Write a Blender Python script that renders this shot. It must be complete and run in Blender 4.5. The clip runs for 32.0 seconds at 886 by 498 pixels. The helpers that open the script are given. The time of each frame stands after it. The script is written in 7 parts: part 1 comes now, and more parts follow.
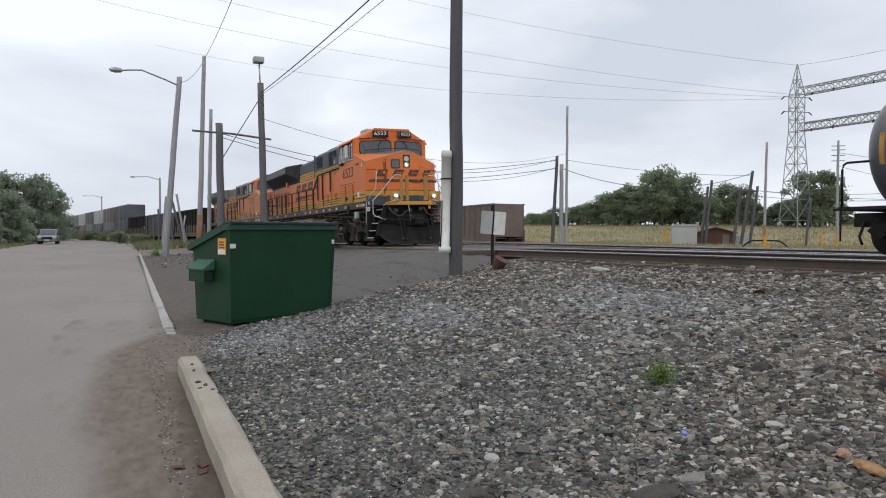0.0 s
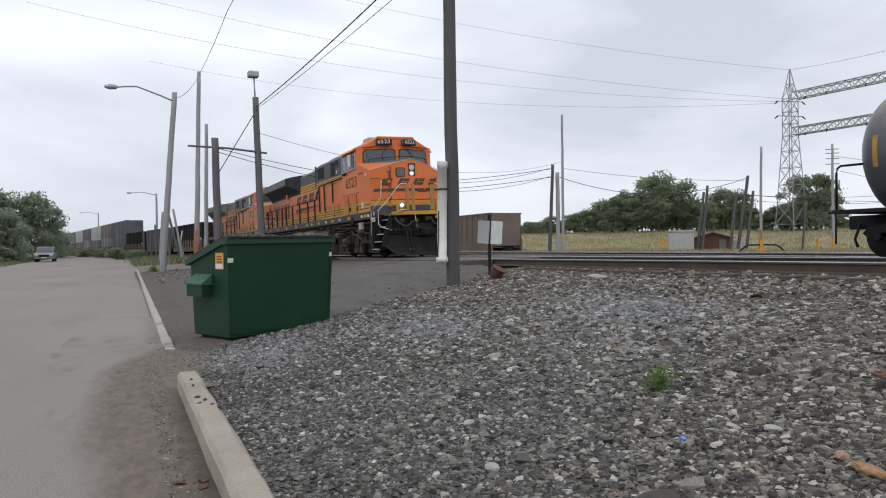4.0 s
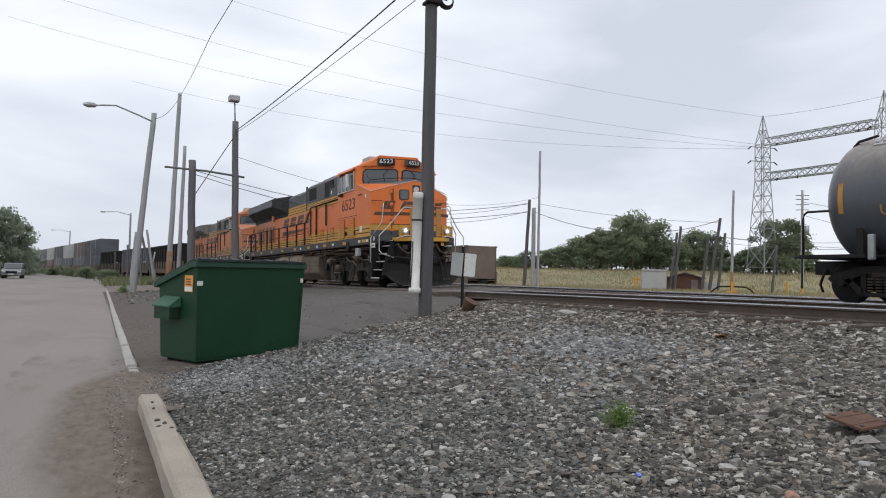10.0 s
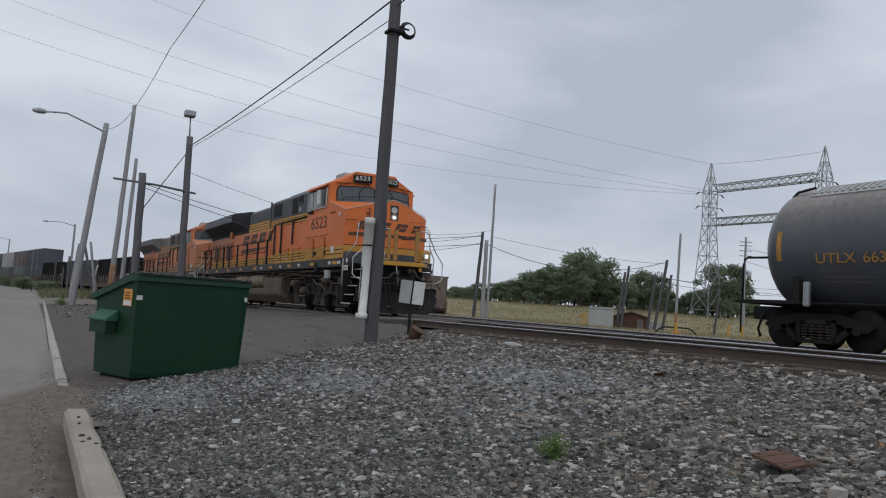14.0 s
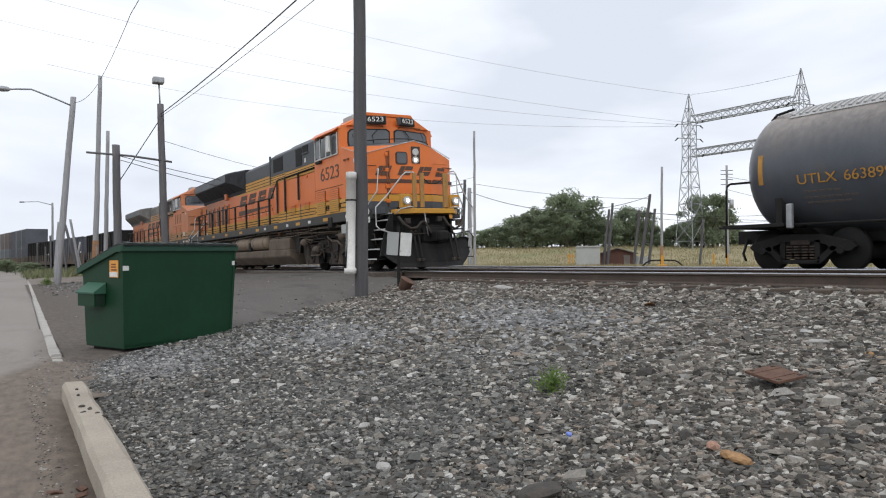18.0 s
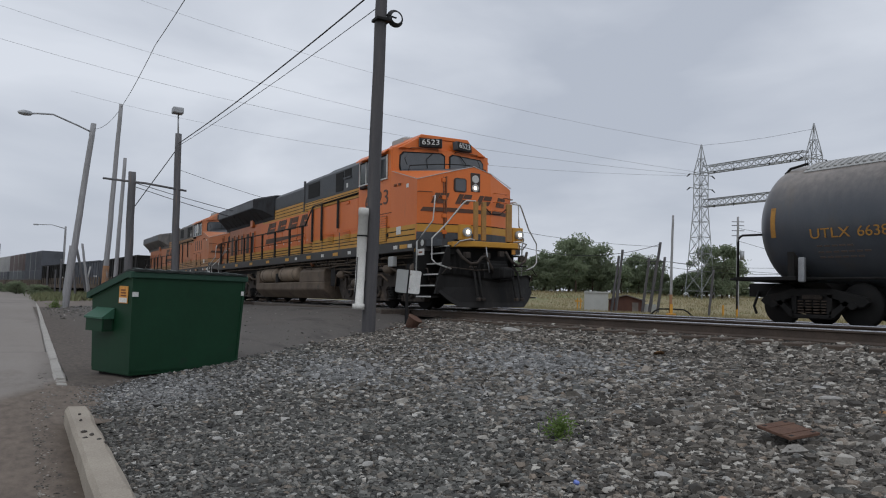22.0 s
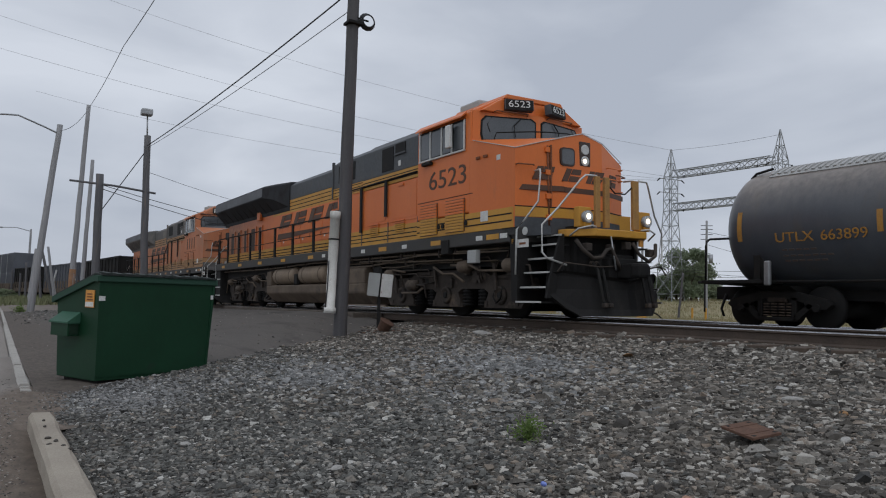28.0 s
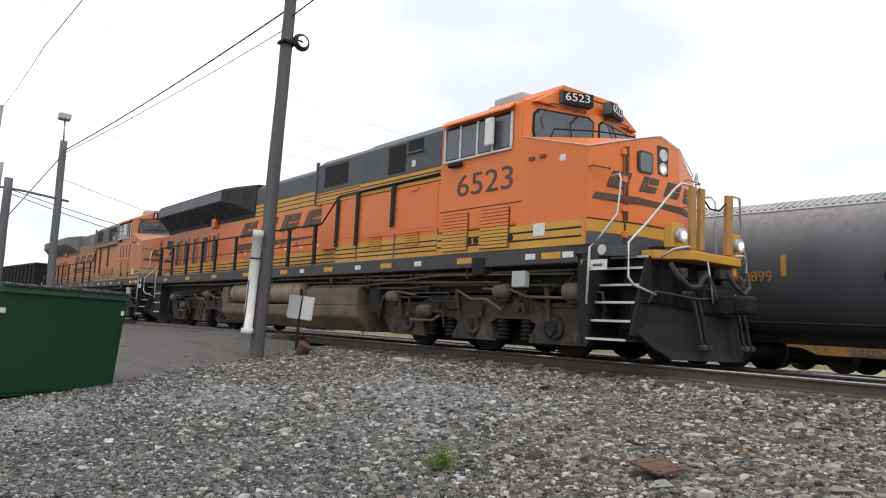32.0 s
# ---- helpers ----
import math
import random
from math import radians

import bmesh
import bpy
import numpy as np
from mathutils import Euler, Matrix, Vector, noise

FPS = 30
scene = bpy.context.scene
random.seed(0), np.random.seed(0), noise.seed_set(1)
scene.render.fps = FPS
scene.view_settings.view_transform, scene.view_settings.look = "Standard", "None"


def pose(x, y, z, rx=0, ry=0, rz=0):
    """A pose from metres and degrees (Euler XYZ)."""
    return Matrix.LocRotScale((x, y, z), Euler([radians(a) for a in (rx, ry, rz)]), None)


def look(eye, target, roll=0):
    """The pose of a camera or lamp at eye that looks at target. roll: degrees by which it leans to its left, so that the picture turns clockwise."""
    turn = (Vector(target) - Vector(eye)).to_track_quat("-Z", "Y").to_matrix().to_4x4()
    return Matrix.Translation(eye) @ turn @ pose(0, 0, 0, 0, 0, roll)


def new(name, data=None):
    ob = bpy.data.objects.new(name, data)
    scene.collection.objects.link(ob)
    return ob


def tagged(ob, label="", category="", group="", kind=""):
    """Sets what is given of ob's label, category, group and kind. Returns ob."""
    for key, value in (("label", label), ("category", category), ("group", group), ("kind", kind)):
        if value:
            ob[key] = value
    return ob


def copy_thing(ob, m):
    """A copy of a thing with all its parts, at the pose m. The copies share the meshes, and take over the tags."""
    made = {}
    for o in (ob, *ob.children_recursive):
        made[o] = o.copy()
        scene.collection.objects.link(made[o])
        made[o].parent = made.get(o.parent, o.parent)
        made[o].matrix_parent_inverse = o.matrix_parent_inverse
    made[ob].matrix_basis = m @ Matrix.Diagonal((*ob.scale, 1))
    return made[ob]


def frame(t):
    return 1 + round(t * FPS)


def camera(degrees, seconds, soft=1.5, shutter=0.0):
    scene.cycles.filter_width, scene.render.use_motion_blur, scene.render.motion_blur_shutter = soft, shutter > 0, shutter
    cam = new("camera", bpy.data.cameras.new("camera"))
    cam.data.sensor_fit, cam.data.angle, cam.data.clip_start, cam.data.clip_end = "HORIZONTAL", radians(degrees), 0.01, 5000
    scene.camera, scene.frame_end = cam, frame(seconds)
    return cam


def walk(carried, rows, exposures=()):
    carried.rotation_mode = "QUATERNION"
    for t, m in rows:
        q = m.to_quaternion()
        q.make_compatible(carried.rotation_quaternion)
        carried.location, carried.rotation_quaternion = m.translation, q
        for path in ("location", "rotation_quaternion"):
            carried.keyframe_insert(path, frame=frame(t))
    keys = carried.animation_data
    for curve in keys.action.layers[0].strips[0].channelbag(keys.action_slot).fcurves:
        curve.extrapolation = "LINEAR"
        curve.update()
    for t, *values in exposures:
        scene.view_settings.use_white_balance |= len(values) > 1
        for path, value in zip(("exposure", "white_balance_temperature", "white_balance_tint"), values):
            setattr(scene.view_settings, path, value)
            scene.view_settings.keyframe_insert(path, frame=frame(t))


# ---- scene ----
cam = camera(62.0, 32.0, 1.1)

# ---- camera ----
def aim(x, y, z, yaw, pitch, roll):
    a, b = radians(yaw), radians(pitch)
    eye = Vector((x, y, z))
    return look(eye, eye + Vector((-math.sin(a) * math.cos(b), math.cos(a) * math.cos(b), math.sin(b))), roll)


# seconds, x, y, z, yaw, pitch, roll
PATH = [
    (0, 0.000, 0.000, 0.264, -23.37, -0.99, 0.30),
    (0.5, -0.008, -0.019, 0.272, -22.92, -0.46, -0.21),
    (1, -0.021, -0.030, 0.269, -22.66, -0.13, -0.03),
    (1.5, -0.012, -0.022, 0.265, -22.90, -0.12, 0.12),
    (2, -0.017, -0.030, 0.265, -23.28, 0.09, -0.13),
    (2.5, -0.010, -0.023, 0.265, -23.33, 0.01, -0.24),
    (3, -0.004, -0.022, 0.264, -23.36, -0.16, -0.35),
    (3.5, -0.003, -0.023, 0.266, -23.39, -0.18, -0.72),
    (5.5, -0.001, -0.024, 0.264, -24.06, -0.49, -0.58),
    (6, 0.011, -0.018, 0.267, -23.88, -1.01, -0.92),
    (6.5, -0.000, -0.022, 0.266, -23.87, -0.86, -0.64),
    (7, 0.004, -0.024, 0.269, -23.74, -0.58, -0.78),
    (7.5, 0.000, -0.036, 0.270, -23.65, -0.16, -0.88),
    (8, 0.004, -0.034, 0.268, -23.99, -0.41, -0.59),
    (8.5, -0.000, -0.027, 0.267, -23.80, 0.44, -0.09),
    (9, 0.008, -0.027, 0.272, -24.79, 0.92, -0.49),
    (9.5, -0.004, -0.037, 0.273, -25.66, 1.40, 0.60),
    (10, 0.028, -0.093, 0.263, -25.40, 2.23, 1.26),
    (10.5, 0.046, -0.137, 0.255, -22.21, 3.26, -0.09),
    (11, 0.009, -0.130, 0.248, -19.58, 3.97, 0.93),
    (11.5, -0.004, -0.083, 0.260, -21.64, 3.17, 1.53),
    (12, 0.013, -0.079, 0.254, -22.85, 2.12, 1.20),
    (12.5, 0.100, -0.125, 0.226, -20.04, 2.46, 0.50),
    (13, 0.107, -0.159, 0.260, -21.92, 3.40, 0.74),
    (13.5, 0.077, -0.139, 0.246, -26.64, 4.46, 1.35),
    (14, 0.074, -0.138, 0.239, -28.96, 4.66, 3.96),
    (14.5, 0.105, -0.155, 0.233, -30.98, 3.15, 3.29),
    (16.5, 0.105, -0.111, 0.199, -30.39, 1.38, 0.89),
    (17, 0.092, -0.099, 0.189, -30.01, 0.42, 0.46),
    (17.5, 0.074, -0.108, 0.186, -30.31, 0.80, 0.26),
    (18, 0.077, -0.109, 0.188, -30.24, 0.90, -0.42),
    (18.5, 0.077, -0.095, 0.196, -29.69, 0.85, -0.04),
    (19, 0.074, -0.096, 0.188, -29.29, 1.16, -0.61),
    (19.5, 0.073, -0.098, 0.185, -29.28, 1.44, -0.31),
    (20, 0.067, -0.097, 0.180, -29.46, 1.97, 0.11),
    (20.5, 0.059, -0.070, 0.202, -28.32, 3.06, 1.25),
    (21, 0.058, -0.077, 0.199, -29.15, 4.35, 0.52),
    (21.5, 0.071, -0.075, 0.204, -29.01, 4.49, 0.98),
    (22, 0.059, -0.085, 0.185, -29.54, 3.95, 1.99),
    (22.5, 0.064, -0.082, 0.177, -29.08, 3.57, 2.15),
    (23, 0.068, -0.090, 0.184, -29.44, 3.40, 1.75),
    (23.5, 0.066, -0.098, 0.183, -29.86, 2.56, 1.65),
    (24, 0.070, -0.079, 0.201, -30.72, 3.17, 1.63),
    (24.5, 0.069, -0.078, 0.204, -29.52, 3.89, 1.05),
    (26.5, 0.071, -0.087, 0.200, -29.53, 3.86, 2.06),
    (27, 0.071, -0.091, 0.196, -29.67, 4.07, 1.92),
    (27.5, 0.058, -0.114, 0.194, -30.30, 4.49, 1.76),
    (28, 0.066, -0.119, 0.187, -31.63, 4.28, 1.87),
    (28.5, 0.064, -0.124, 0.184, -33.12, 3.80, 1.83),
    (29, 0.066, -0.128, 0.185, -34.49, 3.63, 1.92),
    (29.5, 0.084, -0.133, 0.197, -35.07, 3.41, 1.85),
    (30, 0.058, -0.130, 0.207, -35.15, 4.24, 3.25),
    (30.5, 0.054, -0.150, 0.217, -36.43, 5.45, 3.73),
    (31, 0.070, -0.145, 0.207, -37.04, 6.00, 3.52),
    (31.5, 0.064, -0.140, 0.212, -37.20, 6.18, 3.87),
    (32, 0.068, -0.139, 0.209, -37.36, 6.55, 4.08),
]
# seconds, stops, kelvin, tint
EXPOSURES = [
    (0, 0.02, 6300, 10), (6, 0.02, 6300, 10), (9, 0.04, 6300, 10), (10, 0.03, 6300, 10), (11, -0.15, 6300, 10), (12, -0.06, 6250, 10), (13, 0.0, 6250, 10), (14, -0.5, 6050, 10), (14.5, -0.6, 6050, 10), (16.5, 0.22, 6280, 10),
    (19, 0.24, 6350, 10), (20, 0.24, 6400, 10), (20.5, 0.05, 6450, 10), (21, -0.05, 6450, 10), (22, -0.46, 6150, 10), (23, -0.44, 6150, 10), (24, -0.02, 6400, 10), (26.5, -0.5, 6080, 10), (27, -0.52, 6080, 10), (28, -0.56, 6080, 10),
    (29, 0.06, 6350, 10), (30, 0.48, 6450, 10), (32, 0.46, 6400, 10),
]
walk(cam, [(r[0], aim(*r[1:])) for r in PATH], EXPOSURES)

# ---- sky and light ----
world = bpy.data.worlds.new("overcast_sky")
scene.world = world
world.use_nodes = True
wn, wl = world.node_tree.nodes, world.node_tree.links
wn.clear()
w_out = wn.new("ShaderNodeOutputWorld")
w_bg = wn.new("ShaderNodeBackground")
w_sky = wn.new("ShaderNodeTexSky")
w_sky.sky_type, w_sky.sun_disc = "NISHITA", False
w_sky.sun_elevation, w_sky.sun_rotation = radians(52), radians(200)
w_sky.dust_density = 4.0
w_co = wn.new("ShaderNodeTexCoord")
w_map = wn.new("ShaderNodeMapping")
w_map.inputs["Scale"].default_value = (1.5, 1.5, 4.2)
w_noise = wn.new("ShaderNodeTexNoise")
w_noise.inputs["Scale"].default_value = 1.55
w_noise.inputs["Detail"].default_value = 6.0
w_noise.inputs["Roughness"].default_value = 0.46
w_noise.inputs["Distortion"].default_value = 0.35
w_ramp = wn.new("ShaderNodeValToRGB")
els = w_ramp.color_ramp.elements
els[0].position, els[0].color = 0.34, (4.95, 5.2, 5.7, 1)
els[1].position, els[1].color = 0.62, (7.5, 7.65, 7.95, 1)
mid = els.new(0.47)
mid.color = (6.1, 6.3, 6.7, 1)
w_mix = wn.new("ShaderNodeMixRGB")
w_mix.inputs["Fac"].default_value = 0.94
w_bg.inputs["Strength"].default_value = 0.135
wl.new(w_co.outputs["Generated"], w_map.inputs["Vector"])
wl.new(w_map.outputs["Vector"], w_noise.inputs["Vector"])
wl.new(w_noise.outputs["Fac"], w_ramp.inputs["Fac"])
wl.new(w_sky.outputs["Color"], w_mix.inputs["Color1"])
wl.new(w_ramp.outputs["Color"], w_mix.inputs["Color2"])
wl.new(w_mix.outputs["Color"], w_bg.inputs["Color"])
wl.new(w_bg.outputs["Background"], w_out.inputs["Surface"])

sun_data = bpy.data.lights.new("sun", "SUN")
sun_data.energy, sun_data.angle, sun_data.color = 0.7, radians(28), (1.0, 0.97, 0.93)
sun = new("sun", sun_data)
sun.matrix_basis = look((-30, -60, 90), (0, 0, 0))


# ---- materials ----
def mat(name, c1, c2=None, scale=4.0, rough=0.8, metal=0.0, bump=0.0, fine=60.0, stain=None, stain_scale=0.7, stain_cut=0.55,
        vary=0.0, spec=0.4, stretch=(1, 1, 1), rough2=None, grit=1.0):
    """Two-scale procedural surface: colours c1 to c2 over a coarse and a fine noise, stains of their own colour, fine relief."""
    m = bpy.data.materials.new(name)
    m.use_nodes = True
    nt, ln = m.node_tree.nodes, m.node_tree.links
    b = nt["Principled BSDF"]
    b.inputs["Metallic"].default_value = metal
    b.inputs["Specular IOR Level"].default_value = spec
    co = nt.new("ShaderNodeTexCoord")
    mp = nt.new("ShaderNodeMapping")
    mp.inputs["Scale"].default_value = stretch
    ln.new(co.outputs["Object"], mp.inputs["Vector"])

    def noise_tex(s, detail=5.0, rg=0.6):
        n = nt.new("ShaderNodeTexNoise")
        n.inputs["Scale"].default_value, n.inputs["Detail"].default_value, n.inputs["Roughness"].default_value = s, detail, rg
        ln.new(mp.outputs["Vector"], n.inputs["Vector"])
        return n

    def ramp(src, p0, p1, a, z):
        r = nt.new("ShaderNodeValToRGB")
        e = r.color_ramp.elements
        e[0].position, e[0].color, e[1].position, e[1].color = p0, a, p1, z
        ln.new(src, r.inputs["Fac"])
        return r

    def mix(fac, a, z, kind="MIX"):
        x = nt.new("ShaderNodeMixRGB")
        x.blend_type = kind
        for k, v in (("Fac", fac), ("Color1", a), ("Color2", z)):
            if isinstance(v, (int, float, tuple)):
                x.inputs[k].default_value = v
            else:
                ln.new(v, x.inputs[k])
        return x.outputs["Color"]

    c2 = c2 or tuple(v * 0.8 for v in c1)
    coarse, fine_n = noise_tex(scale), noise_tex(fine, 3.0)
    col = ramp(coarse.outputs["Fac"], 0.32, 0.68, (*c1, 1), (*c2, 1)).outputs["Color"]
    grain = ramp(fine_n.outputs["Fac"], 0.3, 0.7, (1 - 0.18 * grit,) * 3 + (1,), (1 + 0.14 * grit,) * 3 + (1,)).outputs["Color"]
    col = mix(1.0, col, grain, "MULTIPLY")
    if stain:
        st = noise_tex(stain_scale, 8.0, 0.68)
        mask = ramp(st.outputs["Fac"], stain_cut, stain_cut + 0.14, (0, 0, 0, 1), (1, 1, 1, 1)).outputs["Color"]
        col = mix(mask, col, (*stain, 1))
    if vary:
        info = nt.new("ShaderNodeObjectInfo")
        v = ramp(info.outputs["Random"], 0.0, 1.0, (1 - vary, 1 - vary, 1 - vary, 1), (1 + vary, 1 + vary, 1 + vary, 1)).outputs["Color"]
        col = mix(1.0, col, v, "MULTIPLY")
    ln.new(col, b.inputs["Base Color"])
    rr = ramp(coarse.outputs["Fac"], 0.3, 0.7, (rough,) * 3 + (1,), (min(1, rough2 or rough * 1.15),) * 3 + (1,))
    ln.new(rr.outputs["Color"], b.inputs["Roughness"])
    if bump:
        bp = nt.new("ShaderNodeBump")
        bp.inputs["Strength"].default_value, bp.inputs["Distance"].default_value = 0.6, bump
        ln.new(fine_n.outputs["Fac"], bp.inputs["Height"])
        ln.new(bp.outputs["Normal"], b.inputs["Normal"])
    return m


def glow(name, color, strength):
    m = bpy.data.materials.new(name)
    m.use_nodes = True
    b = m.node_tree.nodes["Principled BSDF"]
    b.inputs["Base Color"].default_value = (*color, 1)
    b.inputs["Emission Color"].default_value = (*color, 1)
    b.inputs["Emission Strength"].default_value = strength
    return m


M = {
    "road": mat("worn_asphalt", (0.236, 0.211, 0.187), (0.275, 0.248, 0.222), 0.4, 0.92, bump=0.004, fine=120, stain=(0.2, 0.18, 0.163), stain_scale=0.35, stain_cut=0.52, stretch=(1, 0.35, 1)),
    "gutter": mat("dusty_asphalt", (0.236, 0.211, 0.187), (0.275, 0.248, 0.222), 0.4, 0.94, bump=0.006, fine=120, stain=(0.17, 0.145, 0.125), stain_scale=0.9, stain_cut=0.55, stretch=(1, 0.35, 1)),
    "lot": mat("old_asphalt", (0.085, 0.077, 0.069), (0.13, 0.118, 0.106), 0.6, 0.93, bump=0.006, fine=70, stain=(0.058, 0.052, 0.047), stain_scale=0.6, stain_cut=0.54, stretch=(1.6, 0.5, 1)),
    "dirt": mat("gutter_dirt", (0.165, 0.138, 0.115), (0.215, 0.185, 0.16), 0.8, 0.95, bump=0.008, fine=60, stain=(0.11, 0.085, 0.068), stain_scale=0.9, stain_cut=0.55),
    "bed": mat("stone_dust", (0.055, 0.051, 0.047), (0.095, 0.088, 0.081), 1.5, 0.95, bump=0.02, fine=38, stain=(0.1, 0.08, 0.065), stain_scale=0.8, stain_cut=0.58),
    "field": mat("dry_grass", (0.24, 0.212, 0.115), (0.33, 0.275, 0.165), 0.16, 0.95, bump=0.05, fine=6, stain=(0.17, 0.2, 0.09), stain_scale=0.08, stain_cut=0.52),
    "kerb": mat("cast_concrete", (0.39, 0.345, 0.28), (0.31, 0.27, 0.22), 2.0, 0.9, bump=0.004, fine=90, stain=(0.2, 0.17, 0.14), stain_scale=1.6, stain_cut=0.6),
    "kerb_worn": mat("bleached_concrete", (0.43, 0.41, 0.375), (0.35, 0.33, 0.3), 2.0, 0.9, bump=0.004, fine=90, stain=(0.22, 0.2, 0.175), stain_scale=1.8, stain_cut=0.58),
    "rail_side": mat("rail_rust", (0.075, 0.058, 0.047), (0.115, 0.088, 0.07), 3.0, 0.85, 0.2, bump=0.002),
    "rail_top": mat("polished_rail", (0.62, 0.63, 0.65), (0.5, 0.5, 0.52), 2.0, 0.22, 1.0),
    "tie": mat("creosoted_timber", (0.075, 0.055, 0.042), (0.12, 0.095, 0.075), 3.0, 0.9, bump=0.004, stretch=(4, 1, 1)),
    "pole": mat("weathered_pole", (0.26, 0.262, 0.272), (0.35, 0.348, 0.352), 2.0, 0.85, bump=0.006, fine=40, stretch=(6, 6, 0.5)),
    "pole_dark": mat("tarred_pole", (0.1, 0.1, 0.107), (0.142, 0.138, 0.142), 2.0, 0.75, bump=0.006, fine=40, stretch=(6, 6, 0.5), stain=(0.2, 0.155, 0.13), stain_scale=1.4, stain_cut=0.58),
    "pole_base": mat("rusty_pole_base", (0.3, 0.155, 0.075), (0.2, 0.115, 0.065), 1.5, 0.85, stain=(0.14, 0.1, 0.075), stain_scale=1.2, stain_cut=0.52),
    "galv": mat("galvanised_steel", (0.42, 0.43, 0.44), (0.32, 0.33, 0.34), 3.0, 0.45, 0.7),
    "wire": mat("black_cable", (0.03, 0.03, 0.032), (0.05, 0.05, 0.055), 3.0, 0.6),
    "pvc": mat("white_plastic", (0.78, 0.77, 0.73), (0.66, 0.65, 0.6), 3.0, 0.5, stain=(0.45, 0.42, 0.36), stain_scale=3.0, stain_cut=0.63),
    "green": mat("dark_green_paint", (0.006, 0.036, 0.015), (0.008, 0.046, 0.02), 1.6, 0.5, fine=11, grit=0.4, stain=(0.014, 0.032, 0.02), stain_scale=2.0, stain_cut=0.62, bump=0.001, spec=0.3),
    "lid": mat("black_plastic", (0.018, 0.026, 0.022), (0.03, 0.038, 0.034), 3.0, 0.6),
    "orange": mat("weathered_orange_paint", (0.72, 0.185, 0.036), (0.64, 0.155, 0.03), 0.7, 0.38, fine=42, stain=(0.5, 0.15, 0.05), stain_scale=0.8, stain_cut=0.6, stretch=(1, 1, 0.35), grit=0.2),
    "orange_faded": mat("faded_dusty_orange_paint", (0.55, 0.21, 0.1), (0.46, 0.17, 0.08), 0.8, 0.55, fine=30, stain=(0.36, 0.22, 0.14), stain_scale=0.7, stain_cut=0.55, stretch=(1, 1, 0.35), grit=0.4),
    "hood": mat("charcoal_paint", (0.056, 0.062, 0.07), (0.08, 0.084, 0.09), 1.2, 0.5, fine=11, stain=(0.085, 0.075, 0.065), stain_scale=1.0, stain_cut=0.6),
    "yellow": mat("yellow_stripe_paint", (0.6, 0.31, 0.04), (0.5, 0.25, 0.04), 1.2, 0.45, fine=40, stain=(0.36, 0.2, 0.06), stain_scale=1.5, stain_cut=0.62, grit=0.35),
    "yellow_faded": mat("dusty_yellow_paint", (0.42, 0.24, 0.11), (0.34, 0.19, 0.09), 1.0, 0.6, stain=(0.3, 0.19, 0.11), stain_scale=0.8, stain_cut=0.5, grit=0.4),
    "hood_faded": mat("dusty_grey_paint", (0.15, 0.143, 0.135), (0.11, 0.107, 0.104), 0.9, 0.7, stain=(0.2, 0.18, 0.16), stain_scale=0.8, stain_cut=0.52),
    # soot on black paint, deepened to include the shade under the radiator wings
    "soot": mat("sooty_shaded_black_paint", (0.03, 0.032, 0.036), (0.045, 0.046, 0.05), 1.0, 0.7, spec=0.2, stain=(0.022, 0.02, 0.02), stain_scale=0.8, stain_cut=0.5),
    "reservoir": mat("pale_tan_dust", (0.27, 0.21, 0.15), (0.21, 0.16, 0.115), 2.0, 0.7, stain=(0.14, 0.105, 0.08), stain_scale=1.6, stain_cut=0.6),
    "dirty_yellow": mat("grimy_yellow_paint", (0.45, 0.24, 0.06), (0.34, 0.19, 0.07), 3.0, 0.6, stain=(0.16, 0.1, 0.06), stain_scale=4.0, stain_cut=0.55),
    "black": mat("grimy_black_steel", (0.013, 0.0127, 0.0127), (0.022, 0.021, 0.02), 2.0, 0.65, spec=0.2, stain=(0.03, 0.025, 0.021), stain_scale=1.8, stain_cut=0.57),
    "truck": mat("road_dust_steel", (0.06, 0.047, 0.037), (0.032, 0.027, 0.024), 2.6, 0.8, bump=0.003, stain=(0.13, 0.098, 0.072), stain_scale=2.4, stain_cut=0.56),
    "sill": mat("grimy_charcoal_sill", (0.045, 0.044, 0.043), (0.062, 0.058, 0.054), 1.4, 0.6, stain=(0.08, 0.068, 0.056), stain_scale=1.2, stain_cut=0.58),
    "tan": mat("dusty_tan_steel", (0.155, 0.118, 0.085), (0.1, 0.077, 0.058), 1.5, 0.75, stain=(0.06, 0.05, 0.042), stain_scale=1.2, stain_cut=0.55),
    "lettering": mat("charcoal_lettering", (0.075, 0.045, 0.03), (0.11, 0.05, 0.028), 2.0, 0.5),
    "silver": mat("silver_paint", (0.62, 0.62, 0.6), (0.5, 0.5, 0.48), 4.0, 0.4, 0.2),
    "white": mat("white_paint", (0.72, 0.72, 0.7), (0.6, 0.6, 0.57), 4.0, 0.5),
    "label": mat("orange_label", (0.72, 0.32, 0.05), (0.62, 0.3, 0.08), 8.0, 0.5),
    "glass": mat("dark_cab_glass", (0.07, 0.078, 0.086), (0.095, 0.1, 0.108), 1.0, 0.08, spec=0.6),
    "tank": mat("sooty_tank_paint", (0.068, 0.076, 0.09), (0.095, 0.103, 0.116), 1.2, 0.32, grit=0.4, stain=(0.095, 0.09, 0.085), stain_scale=1.1, stain_cut=0.55, stretch=(1, 1, 0.4)),
    "tank_letter": mat("ochre_stencil_paint", (0.5, 0.26, 0.05), (0.4, 0.2, 0.05), 3.0, 0.6, stain=(0.2, 0.12, 0.05), stain_scale=5.0, stain_cut=0.6),
